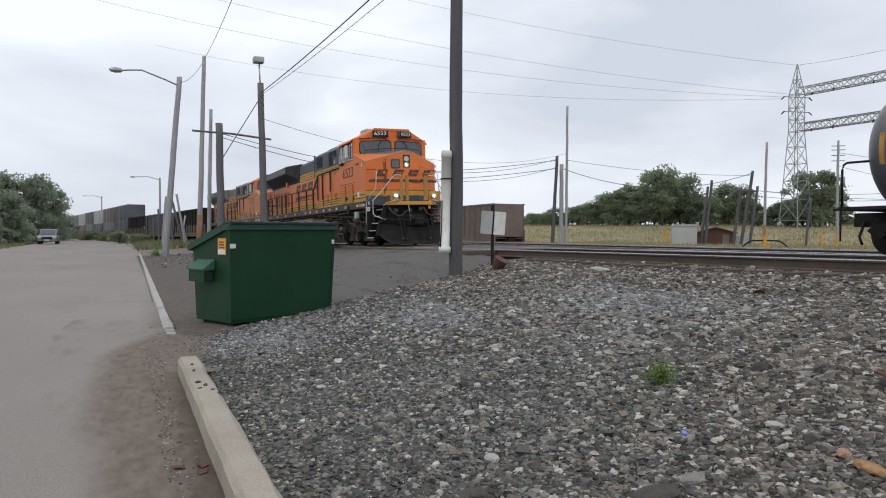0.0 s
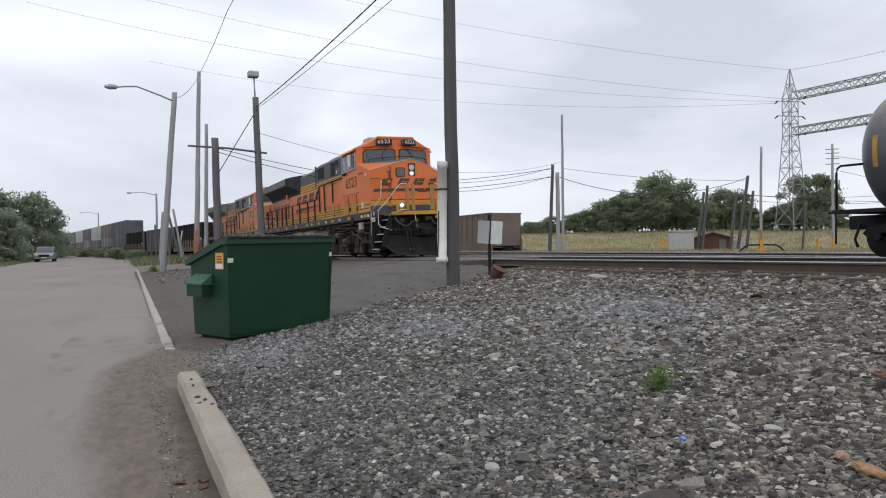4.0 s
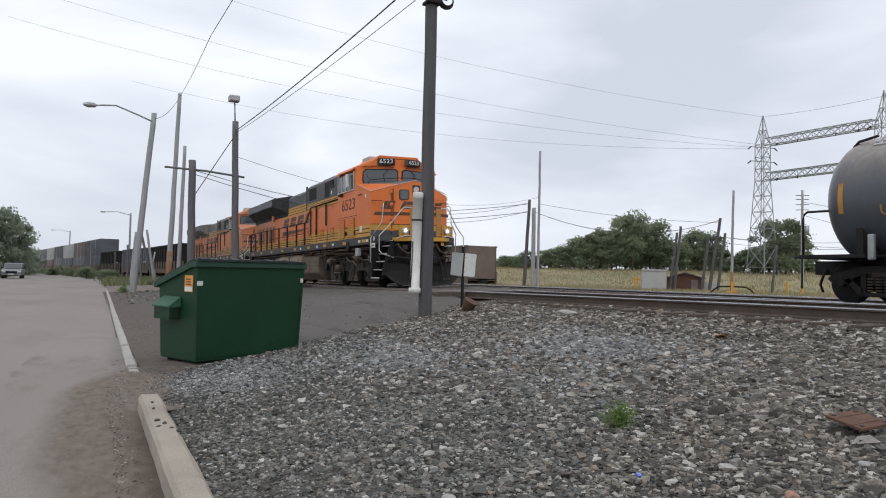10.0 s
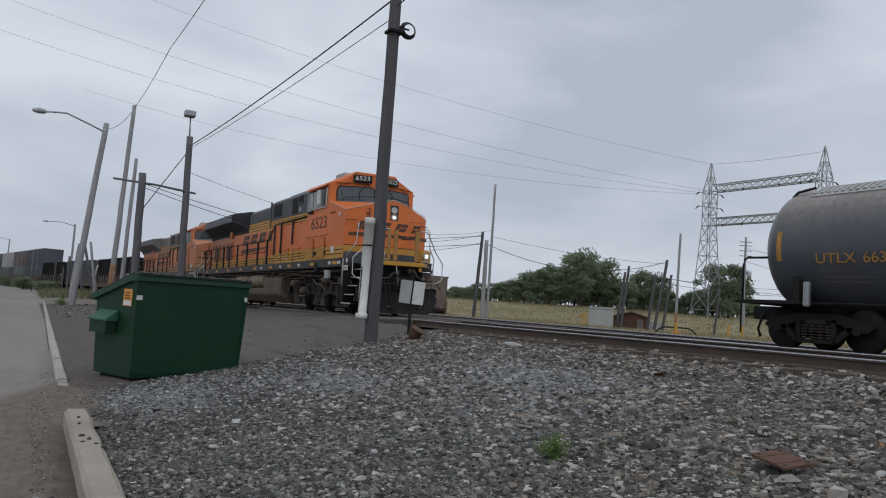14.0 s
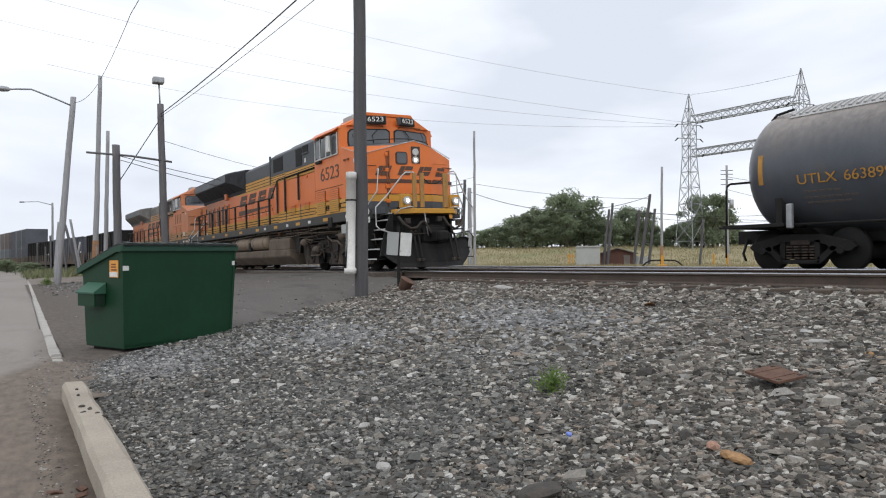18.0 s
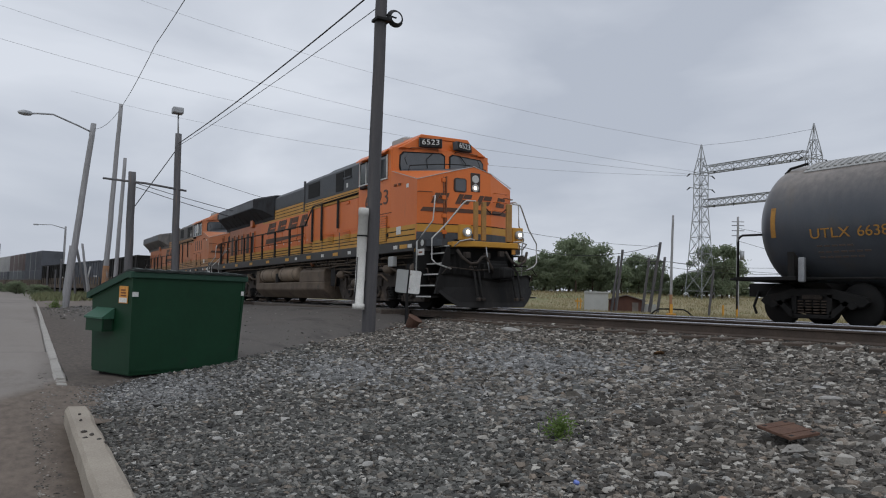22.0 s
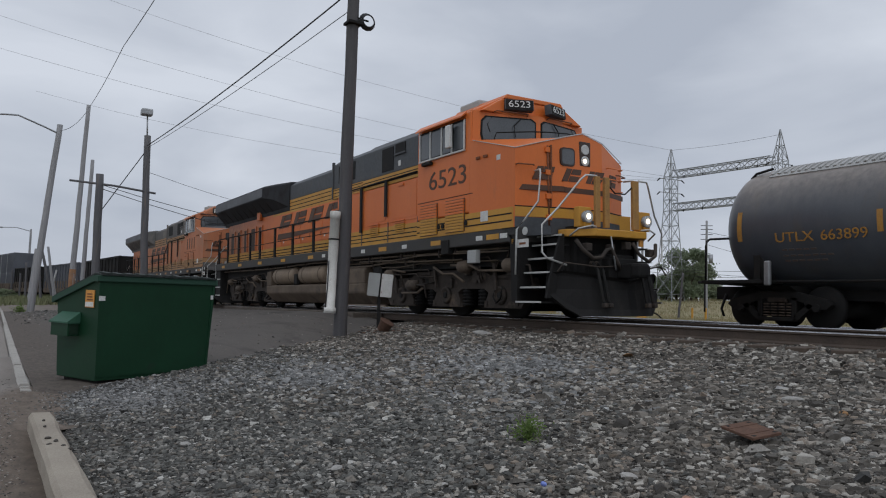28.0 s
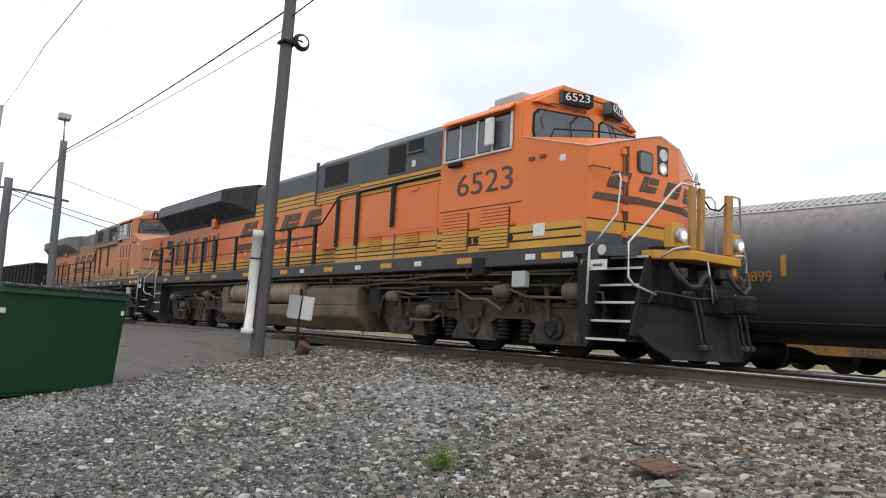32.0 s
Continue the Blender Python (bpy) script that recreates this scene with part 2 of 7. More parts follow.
    "pole_tar": mat("dark_tarred_pole", (0.07, 0.068, 0.073), (0.105, 0.1, 0.102), 1.4, 0.7, bump=0.006, fine=40, stretch=(6, 6, 0.5), stain=(0.13, 0.115, 0.11), stain_scale=1.2, stain_cut=0.56),
    "tank_top": mat("pale_dust_steel", (0.46, 0.46, 0.45), (0.36, 0.36, 0.35), 2.0, 0.6),
    "rust": mat("rusty_iron", (0.16, 0.06, 0.03), (0.24, 0.1, 0.05), 6.0, 0.9, bump=0.003),
    "lamp_well": mat("dark_lamp_recess", (0.05, 0.035, 0.03), (0.07, 0.05, 0.04), 3.0, 0.6),
    "plow": mat("scuffed_black_steel", (0.011, 0.0105, 0.0105), (0.02, 0.019, 0.018), 3.0, 0.6, spec=0.2, stain=(0.038, 0.034, 0.03), stain_scale=3.0, stain_cut=0.58, stretch=(1, 1, 0.4)),
    "rust_dark": mat("old_brown_rust", (0.1, 0.054, 0.038), (0.145, 0.083, 0.056), 9.0, 0.9, bump=0.003),
    "brown_car": mat("rusty_brown_car", (0.14, 0.108, 0.092), (0.19, 0.15, 0.13), 0.8, 0.85, stain=(0.2, 0.16, 0.13), stain_scale=0.5, stain_cut=0.6),
    "leaf": mat("tree_leaves", (0.23, 0.275, 0.175), (0.28, 0.325, 0.21), 0.5, 0.8, vary=0.15),
    # the tree leaf colour again, lightened to paint in distance haze
    "leaf_pale": mat("hazed_leaves", (0.29, 0.34, 0.25), (0.35, 0.4, 0.3), 0.5, 0.8, vary=0.12),
    "weed": mat("weed_leaves", (0.15, 0.225, 0.06), (0.2, 0.29, 0.085), 3.0, 0.7),
    "bark": mat("tree_bark", (0.09, 0.07, 0.055), (0.14, 0.11, 0.09), 3.0, 0.9),
    "hut": mat("grey_cabinet_paint", (0.42, 0.43, 0.42), (0.35, 0.36, 0.35), 1.0, 0.6),
    "brick_red": mat("dark_red_boards", (0.085, 0.04, 0.032), (0.12, 0.06, 0.045), 2.0, 0.85),
    "roofing": mat("grey_roofing", (0.15, 0.13, 0.12), (0.2, 0.18, 0.16), 2.0, 0.9),
    "rubber": mat("tyre_rubber", (0.02, 0.02, 0.02), (0.03, 0.03, 0.03), 5.0, 0.85),
    "car_paint": mat("grey_car_paint", (0.2, 0.215, 0.22), (0.24, 0.255, 0.26), 1.0, 0.35, 0.3),
    "lamp_on": glow("lit_headlight", (1.0, 0.8, 0.55), 5.0),
    "radiator": mat("dusty_radiator_screen", (0.16, 0.17, 0.185), (0.12, 0.125, 0.135), 1.5, 0.6, stain=(0.2, 0.2, 0.2), stain_scale=0.9, stain_cut=0.6),
    "nose_top": mat("antiglare_grey_paint", (0.11, 0.11, 0.115), (0.15, 0.145, 0.14), 1.5, 0.7),
}


def lay_dirt_or_sheen(m, dirt, x0, x1, wander, axis="X", stretch=(1, 0.4, 1), runs_out=None):
    """Dirt, or on the tank also painted sky sheen, that thickens along an axis: a ragged band between x0 and x1."""
    nt, ln = m.node_tree.nodes, m.node_tree.links
    b = nt["Principled BSDF"]
    old = b.inputs["Base Color"].links[0].from_socket
    co, sep = nt.new("ShaderNodeTexCoord"), nt.new("ShaderNodeSeparateXYZ")
    ln.new(co.outputs["Object"], sep.inputs[0])
    n1, n2 = nt.new("ShaderNodeTexNoise"), nt.new("ShaderNodeTexNoise")
    mp = nt.new("ShaderNodeMapping")
    mp.inputs["Scale"].default_value = stretch
    ln.new(co.outputs["Object"], mp.inputs["Vector"])
    for n, s, d in ((n1, 0.9, 7.0), (n2, 14.0, 4.0)):
        n.inputs["Scale"].default_value, n.inputs["Detail"].default_value, n.inputs["Roughness"].default_value = s, d, 0.65
        ln.new(mp.outputs["Vector"], n.inputs["Vector"])
    w1 = nt.new("ShaderNodeMath")
    w1.operation = "MULTIPLY_ADD"
    w1.inputs[1].default_value, w1.inputs[2].default_value = wander, -wander * 0.5
    ln.new(n1.outputs["Fac"], w1.inputs[0])
    add = nt.new("ShaderNodeMath")
    ln.new(sep.outputs[axis], add.inputs[0])
    ln.new(w1.outputs[0], add.inputs[1])
    if runs_out:
        far = nt.new("ShaderNodeMapRange")
        far.inputs["From Min"].default_value, far.inputs["From Max"].default_value = runs_out
        far.inputs["To Max"].default_value = -1.6
        ln.new(sep.outputs["Y"], far.inputs["Value"])
        add2 = nt.new("ShaderNodeMath")
        ln.new(add.outputs[0], add2.inputs[0])
        ln.new(far.outputs["Result"], add2.inputs[1])
        add = add2
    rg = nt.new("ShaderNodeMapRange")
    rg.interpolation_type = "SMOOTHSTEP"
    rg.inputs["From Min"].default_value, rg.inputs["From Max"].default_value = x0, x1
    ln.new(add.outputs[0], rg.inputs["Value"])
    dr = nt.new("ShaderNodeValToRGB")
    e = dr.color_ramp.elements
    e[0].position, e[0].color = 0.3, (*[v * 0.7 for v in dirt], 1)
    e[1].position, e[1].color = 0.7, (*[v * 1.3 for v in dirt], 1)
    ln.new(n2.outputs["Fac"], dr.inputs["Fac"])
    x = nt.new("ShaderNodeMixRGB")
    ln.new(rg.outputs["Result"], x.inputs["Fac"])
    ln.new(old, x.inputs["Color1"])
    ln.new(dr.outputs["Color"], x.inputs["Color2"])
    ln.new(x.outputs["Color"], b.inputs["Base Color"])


lay_dirt_or_sheen(M["gutter"], (0.15, 0.12, 0.095), -0.36, -0.02, 0.7, runs_out=(8.4, 12.6))
lay_dirt_or_sheen(M["lot"], (0.1, 0.083, 0.069), 2.8, 0.9, 1.6)
# tank: settled dust together with the sky's sheen, painted paler with height
lay_dirt_or_sheen(M["tank"], (0.27, 0.235, 0.205), 2.3, 3.7, 0.5, "Z", (0.5, 0.5, 0.25))
lay_dirt_or_sheen(M["orange"], (0.33, 0.125, 0.055), -14.6, -21.5, 4.0, "X", (0.5, 1, 0.6))


def leafy(m):
    """Leaves let part of the light through."""
    nt, ln = m.node_tree.nodes, m.node_tree.links
    b = nt["Principled BSDF"]
    tr, mx = nt.new("ShaderNodeBsdfTranslucent"), nt.new("ShaderNodeMixShader")
    ln.new(b.inputs["Base Color"].links[0].from_socket, tr.inputs["Color"])
    mx.inputs["Fac"].default_value = 0.6
    ln.new(b.outputs["BSDF"], mx.inputs[1])
    ln.new(tr.outputs["BSDF"], mx.inputs[2])
    ln.new(mx.outputs["Shader"], nt["Material Output"].inputs["Surface"])


leafy(M["leaf"])
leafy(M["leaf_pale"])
leafy(M["weed"])


# ---- mesh helpers ----
def box(bm, x0, x1, y0, y1, z0, z1, bev=0.0):
    v = [bm.verts.new(p) for p in ((x0, y0, z0), (x1, y0, z0), (x1, y1, z0), (x0, y1, z0), (x0, y0, z1), (x1, y0, z1), (x1, y1, z1), (x0, y1, z1))]
    fs = [bm.faces.new([v[i] for i in q]) for q in ((3, 2, 1, 0), (4, 5, 6, 7), (0, 1, 5, 4), (1, 2, 6, 5), (2, 3, 7, 6), (3, 0, 4, 7))]
    if bev:
        bmesh.ops.bevel(bm, geom=list({e for f in fs for e in f.edges}), offset=bev, segments=2, affect="EDGES", profile=0.5)
    return bm


def rod(bm, p0, p1, r0, r1=None, n=10, caps=True):
    """A round bar from p0 to p1."""
    p0, p1 = Vector(p0), Vector(p1)
    r1 = r0 if r1 is None else r1
    d = (p1 - p0).normalized()
    a = d.cross(Vector((0, 0, 1)) if abs(d.z) < 0.9 else Vector((1, 0, 0))).normalized()
    b = d.cross(a)
    rings = []
    for p, r in ((p0, r0), (p1, r1)):
        rings.append([bm.verts.new(p + a * (r * math.cos(k * math.tau / n)) + b * (r * math.sin(k * math.tau / n))) for k in range(n)])
    for k in range(n):
        f = bm.faces.new((rings[0][k], rings[0][(k + 1) % n], rings[1][(k + 1) % n], rings[1][k]))
        f.smooth = True
    if caps:
        bm.faces.new(rings[0][::-1])
        bm.faces.new(rings[1])
    return bm


def tube(bm, pts, r, n=6):
    """A bent round bar through the points."""
    pts = [Vector(p) for p in pts]
    rings = []
    for i, p in enumerate(pts):
        d = (pts[min(i + 1, len(pts) - 1)] - pts[max(i - 1, 0)]).normalized()
        a = d.cross(Vector((0.03, 0.02, 1)) if abs(d.z) < 0.95 else Vector((1, 0.02, 0))).normalized()
        b = d.cross(a)
        rings.append([bm.verts.new(p + a * (r * math.cos(k * math.tau / n)) + b * (r * math.sin(k * math.tau / n))) for k in range(n)])
    for q, s in zip(rings, rings[1:]):
        for k in range(n):
            f = bm.faces.new((q[k], q[(k + 1) % n], s[(k + 1) % n], s[k]))
            f.smooth = True
    bm.faces.new(rings[0][::-1])
    bm.faces.new(rings[-1])
    return bm


def prism(bm, pts, axis, a0, a1, bev=0.0):
    """A polygon in the two other axes, drawn out along axis from a0 to a1."""
    def put(p, a):
        q = list(p)
        q.insert(axis, a)
        return bm.verts.new(q)
    lo, hi = [put(p, a0) for p in pts], [put(p, a1) for p in pts]
    n = len(pts)
    fs = [bm.faces.new((lo[i], lo[(i + 1) % n], hi[(i + 1) % n], hi[i])) for i in range(n)]
    fs += [bm.faces.new(lo[::-1]), bm.faces.new(hi)]
    if bev:
        bmesh.ops.bevel(bm, geom=list({e for f in fs for e in f.edges}), offset=bev, segments=2, affect="EDGES", profile=0.5)
    return bm


def lathe(bm, prof, p0, axis, n=24):
    """A turned shape: prof is a row of (distance along axis, radius) from p0."""
    p0, d = Vector(p0), Vector(axis).normalized()
    a = d.cross(Vector((0, 0, 1)) if abs(d.z) < 0.9 else Vector((1, 0, 0))).normalized()
    b = d.cross(a)
    rings = [[bm.verts.new(p0 + d * h + a * (r * math.cos(k * math.tau / n)) + b * (r * math.sin(k * math.tau / n))) for k in range(n)] for h, r in prof]
    for q, s in zip(rings, rings[1:]):
        for k in range(n):
            f = bm.faces.new((q[k], q[(k + 1) % n], s[(k + 1) % n], s[k]))
            f.smooth = True
    bm.faces.new(rings[0][::-1])
    bm.faces.new(rings[-1])
    return bm


def B():
    return bmesh.new()


def mesh_of(name, bm, material):
    bmesh.ops.recalc_face_normals(bm, faces=bm.faces[:])
    me = bpy.data.meshes.new(name)
    bm.to_mesh(me)
    bm.free()
    me.materials.append(material)
    return me


def part(name, bm, material, parent, label=""):
    """Links a bmesh as one mesh object under a thing or a part."""
    ob = new(name, mesh_of(name, bm, material))
    ob.parent = parent
    return tagged(ob, label)


def thing(name, m, label, category, group="", kind=""):
    ob = new(name)
    ob.matrix_basis = m
    ob.empty_display_size = 0.2
    return tagged(ob, label, category, group, kind)


def solid(name, bm, material, label, category, kind="", group=""):
    return tagged(new(name, mesh_of(name, bm, material)), label, category, group, kind)


def words(name, text, size, m, material, parent, width=None):
    """Flat lettering as a mesh, in the built-in font, centred on m's origin."""
    cu = bpy.data.curves.new(name, "FONT")
    cu.body, cu.size, cu.align_x, cu.align_y, cu.extrude = text, size, "CENTER", "CENTER", 0.004
    tmp = bpy.data.objects.new(name, cu)
    scene.collection.objects.link(tmp)
    bpy.context.view_layer.update()
    me = bpy.data.meshes.new_from_object(tmp.evaluated_get(bpy.context.evaluated_depsgraph_get()))
    bpy.data.objects.remove(tmp)
    if width:
        xs = [v.co.x for v in me.vertices]
        k = width / (max(xs) - min(xs))
        for v in me.vertices:
            v.co.x *= k
    me.materials.clear()
    me.materials.append(material)
    ob = new(name, me)
    ob.parent = parent
    ob.matrix_basis = m
    return ob


def ground_z(x, y):
    """The height of the bank between the street and the track."""
    return -1.036 + 0.0855 * x


def rail_z(y):
    return -0.0055 * (min(max(y, -40), 90) - 7.126)


TRACK_X, CANT = 9.759, 1.38


def track_x(y):
    """The main track: straight past the crossing, a bend to the left, then straight again."""
    b = min(max(y - 44.0, 0.0), 36.0)
    return TRACK_X - 0.145 * b * b / 72.0 - 0.145 * max(0.0, y - 80.0)


def on_track(y, length=15.0):
    """The pose of a vehicle whose front stands at y on the main track, facing the camera's end."""
    h = math.degrees(math.atan2(-length, track_x(y) - track_x(y + length)))
    c = CANT * min(1.0, max(0.0, (75.0 - y) / 15.0))
    return Matrix.Translation((track_x(y), y, rail_z(y))) @ pose(0, 0, 0, 0, 0, h) @ pose(0, 0, 0, c, -0.3 if y < 75 else 0, 0)


# ---- ground, street, bank ----
def sheet(name, rows, material, label, category, kind="structure"):
    """A surface through a grid of points."""
    n = len(rows[0])
    vs = [p for r in rows for p in r]
    fs = [(i * n + j, i * n + j + 1, (i + 1) * n + j + 1, (i + 1) * n + j) for i in range(len(rows) - 1) for j in range(n - 1)]
    me = bpy.data.meshes.new(name)
    me.from_pydata(vs, [], fs)
    for p in me.polygons:
        p.use_smooth = True
    me.materials.append(material)
    return tagged(new(name, me), label, category, kind=kind)


def far_z(x, y):
    """The land away from the street and tracks."""
    if x > 12:
        r = math.hypot(x, y)
        k = min(1, max(0, (r - 66) / 40))
        return -0.42 + 2.3 * k * k * (3 - 2 * k) + 0.12 * noise.noise(Vector((x * 0.05, y * 0.05, 0)))
    if x < -9:
        return -1.05 + 0.1 * noise.noise(Vector((x * 0.05, y * 0.05, 3)))
    return -1.12


gx = [-1500, -500, -150, -60, -30, -16, -9.2, -8.9, 0, 12.0, 12.6, 18, 24, 30, 36, 42, 48, 54, 60, 66, 72, 78, 84, 92, 104, 120, 200, 500, 1500]
gy = [-1500, -400, -120, -40, -10, 0, 10, 20, 28, 36, 44, 52, 60, 68, 76, 84, 92, 100, 110, 120, 160, 220, 320, 500, 900, 2500]
sheet("ground", [[(x, y, far_z(x, y)) for x in gx] for y in gy], M["field"], "yellowing dry grass field reaching to the horizon", "field")

ry = [-60, -20, -6, 0, 3, 6, 9, 12, 16, 22, 30, 40, 55, 75, 95, 120, 150]
road_edge = lambda y: 0.45 + 0.0088 * max(0, y - 10)
sheet("road", [[(x if x < 0.4 else road_edge(y), y, -1.0 - 0.018 * abs(x + 4) * 0.25 + 0.004 * max(0, y - 40)) for x in (-9.0, -6, -3, -1, -0.2, 0.44)] for y in ry],
      M["road"], "worn grey asphalt street with brown dusty edge", "road")
# the dusty gutter along the kerb
def gutter_row(y):
    w = 1.45 + 0.2 * noise.noise(Vector((0, y * 0.35, 5))) + 0.12 * noise.noise(Vector((0, y * 1.7, 8)))
    gap = 7.2 < y < 10.4
    row = [(road_edge(y) - w * f, y, z) for f, z in ((1.0, -1.035), (0.8, -1.008), (0.5, -0.992), (0.2, -0.988), (-0.02, -0.975))]
    return row + [(road_edge(y) + (0.5 if gap else 0.03), y, -0.992 if gap else -0.98)]


sheet("gutter", [gutter_row(-8 + 0.4 * k) for k in range(58)], M["gutter"], "brown dirt and grit gathered along the kerb", "dirt")

BANK_EDGE = ((0.6, 8.7), (1.3, 9.6), (3.0, 11.0), (6.2, 13.6), (8.6, 15.4))


def bank_end(x):
    for (x0, y0), (x1, y1) in zip(BANK_EDGE, BANK_EDGE[1:]):
        if x <= x1:
            return y0 + (y1 - y0) * max(0, (x - x0) / (x1 - x0))
    return BANK_EDGE[-1][1]


def bank_z(x, y):
    z = ground_z(x, y) + 0.03 * noise.noise(Vector((x * 0.9, y * 0.9, 1))) + 0.012 * noise.noise(Vector((x * 3, y * 3, 2)))
    return z - 0.03


bx = [0.6 + 0.2 * k for k in range(41)]
rows = []
for k in range(90):
    f = k / 89
    rows.append([(x, -14 + (bank_end(x) + 0.25 + 14) * f ** 0.8, bank_z(x, -14 + (bank_end(x) + 0.25 + 14) * f ** 0.8)) for x in bx])
sheet("gravel_bank", rows, M["bed"], "sloping bank of crushed grey stone beside the track", "gravel")

# asphalt apron and crossing beyond the bank
def apron_z(x, y):
    z = -0.965 + (-0.07 + 0.965) * (min(1, max(0, (x - 0.8) / 7.4)) ** 1.15) * max(0.25, 1 - max(0, y - 16) / 60) + 0.012 * noise.noise(Vector((x * 0.7, y * 0.7, 7)))
    return min(z, bank_z(x, y) - 0.03 + max(0, y - bank_end(x)) * 0.08)


rows = []
for k in range(40):
    row = []
    for i in range(24):
        x = 0.62 + (8.55 - 0.62) * i / 23
        y0 = bank_end(x) - 0.3
        y = y0 + (46 - y0) * (k / 39) ** 1.6
        row.append((x, y, apron_z(x, y)))
    rows.append(row)
sheet("apron", rows, M["lot"], "patched dark asphalt apron rising to the rail crossing", "asphalt")
sheet("verge", [[(x, y, -0.95 - (0.25 if y < 45 else 0) + 0.05 * x + 0.08 * noise.noise(Vector((x, y * 0.3, 9)))) for x in (0.9, 1.6, 2.5, 4, 5.5, 7, 8.4)] for y in (44, 50, 58, 66, 76, 90, 110, 140, 180)],
      M["dirt"], "rough dirt and grass verge between street and track", "verge")


# ---- kerbs ----
def kerb(y0, y1, h, seed, label, w=0.2, material="kerb", dx=0.01):
    rnd = random.Random(seed)
    bm = B()
    n = max(4, int((y1 - y0) / 0.22))
    prev = None
    for i in range(n + 1):
        y = y0 + (y1 - y0) * i / n
        xe = road_edge(y) + dx
        j = lambda s=0.004: rnd.uniform(-s, s)
        top = -1.0 + h
        q = [(xe + j(), y, -1.25), (xe + 0.005 + j(), y, top - 0.03), (xe + 0.03 + j(), y, top + j(0.004)), (xe + w - 0.03 + j(0.007), y, top + j(0.003)), (xe + w + j(0.008), y, top - 0.03 + j()), (xe + w, y, -1.25)]
        ring = [bm.verts.new(p) for p in q]
        if prev:
            for k in range(5):
                bm.faces.new((prev[k], prev[k + 1], ring[k + 1], ring[k]))
        else:
            bm.faces.new(ring)
        prev = ring
    bm.faces.new(prev[::-1])
    return solid("kerb", bm, M[material], label, "kerb", "structure")


kerb(-6.0, 5.55, 0.17, 1, "pale concrete kerb with chipped edges beside the gravel", 0.19, dx=-0.018)
kerb(5.57, 7.01, 0.165, 2, "short pale concrete kerb end, crumbling at its back", 0.19, dx=-0.018)
for k, (a, b) in enumerate(((9.75, 9.95), (10.1, 10.2), (10.3, 13.0), (13.12, 13.5), (13.56, 17.4), (17.42, 22.0), (22.03, 29.0), (29.2, 30.1), (30.3, 38.0), (38.05, 46.0), (46.1, 66.0), (66.2, 110.0))):
    kerb(a, b, 0.05 if a > 10.2 else 0.035, 3 + k, "low worn pale concrete kerb, broken and almost level with the street", 0.15, "kerb_worn")


# ---- tracks ----
RAIL = ((-0.075, -0.18), (0.075, -0.18), (0.075, -0.165), (0.015, -0.14), (0.01, -0.05), (0.037, -0.035), (0.037, -0.004), (-0.037, -0.004), (-0.037, -0.035), (-0.01, -0.05), (-0.015, -0.14), (-0.075, -0.165))


def rail(x_off, ys, xf, zf, parent):
    bm, prev = B(), None
    for y in ys:
        ring = [bm.verts.new((xf(y) + x_off + a, y, zf(y, x_off) + b)) for a, b in RAIL]
        if prev:
            for k in range(12):
                bm.faces.new((prev[k], prev[(k + 1) % 12], ring[(k + 1) % 12], ring[k]))
        prev = ring
    ob = part("rail", bm, M["rail_side"], parent, "rust-brown steel rail")
    bm, prev = B(), None
    for y in ys:
        ring = [bm.verts.new((xf(y) + x_off + a, y, zf(y, x_off) + b)) for a, b in ((-0.0385, -0.012), (0.0385, -0.012), (0.034, 0.0005), (-0.034, 0.0005))]
        if prev:
            for k in range(4):
                bm.faces.new((prev[k], prev[(k + 1) % 4], ring[(k + 1) % 4], ring[k]))
        prev = ring
    part("running_face", bm, M["rail_top"], ob, "polished steel rail head")


def ballast(name, xf, zf, ys, w0, w1, label):
    rows = []
    for y in ys:
        c, z = xf(y), zf(y, 0)
        rows.append([(c + a, y, z + b) for a, b in ((-w1, -0.66), (-w0, -0.36), (-0.9, -0.27), (0.9, -0.27), (w0, -0.36), (w1, -0.66))])
    return sheet(name, rows, M["bed"], label, "ballast")


def ties(xf, zf, y0, y1, parent):
    me = mesh_of("tie", box(B(), -1.3, 1.3, -0.115, 0.115, -0.36, -0.178, 0.01), M["tie"])
    k = 0
    y = y0
    while y < y1:
        ob = new("tie", me)
        ob.parent = parent
        ob.matrix_basis = Matrix.Translation((xf(y), y, zf(y, 0))) @ pose(0, 0, 0, 0, -CANT if parent.name.startswith("main") else 0, 0.8 * math.sin(y * 7))
        y += 0.55
        k += 1


YS = [-60, -20, 0, 10, 20, 35, 44, 50, 55, 60, 65, 70, 75, 80, 85, 100, 120, 140, 165, 190, 220, 250, 290, 330, 380, 440]
main_z = lambda y, xo: rail_z(y) + xo * math.tan(radians(CANT)) * (1 if y < 60 else 0)
main = thing("main_track", Matrix(), "main line railway track with shiny rails on ballast", "railway track", kind="structure")
ballast("ballast_main", track_x, main_z, YS, 1.65, 2.6, "grey crushed stone ballast under the main track")
for xo in (-0.755, 0.755):
    rail(xo, YS, track_x, main_z, main)
ties(track_x, main_z, -9.0, 15.2, main)

second_x = lambda y: 15.45 if y < 40 else 15.45 - (y - 40) ** 2 / 2600
second_z = lambda y, xo: -0.10
YS2 = [-60, -20, 0, 20, 40, 60, 85, 110, 140]
second = thing("second_track", Matrix(), "siding track with rusty rails on ballast", "railway track", kind="structure")
ballast("ballast_siding", second_x, second_z, YS2, 1.6, 2.6, "grey crushed stone ballast under the siding")
for xo in (-0.755, 0.755):
    rail(xo, YS2, second_x, second_z, second)
ties(second_x, second_z, 2.0, 30.0, second)
third_x = lambda y: 21.0
third = thing("third_track", Matrix(), "far siding track with rusty rails", "railway track", kind="structure")
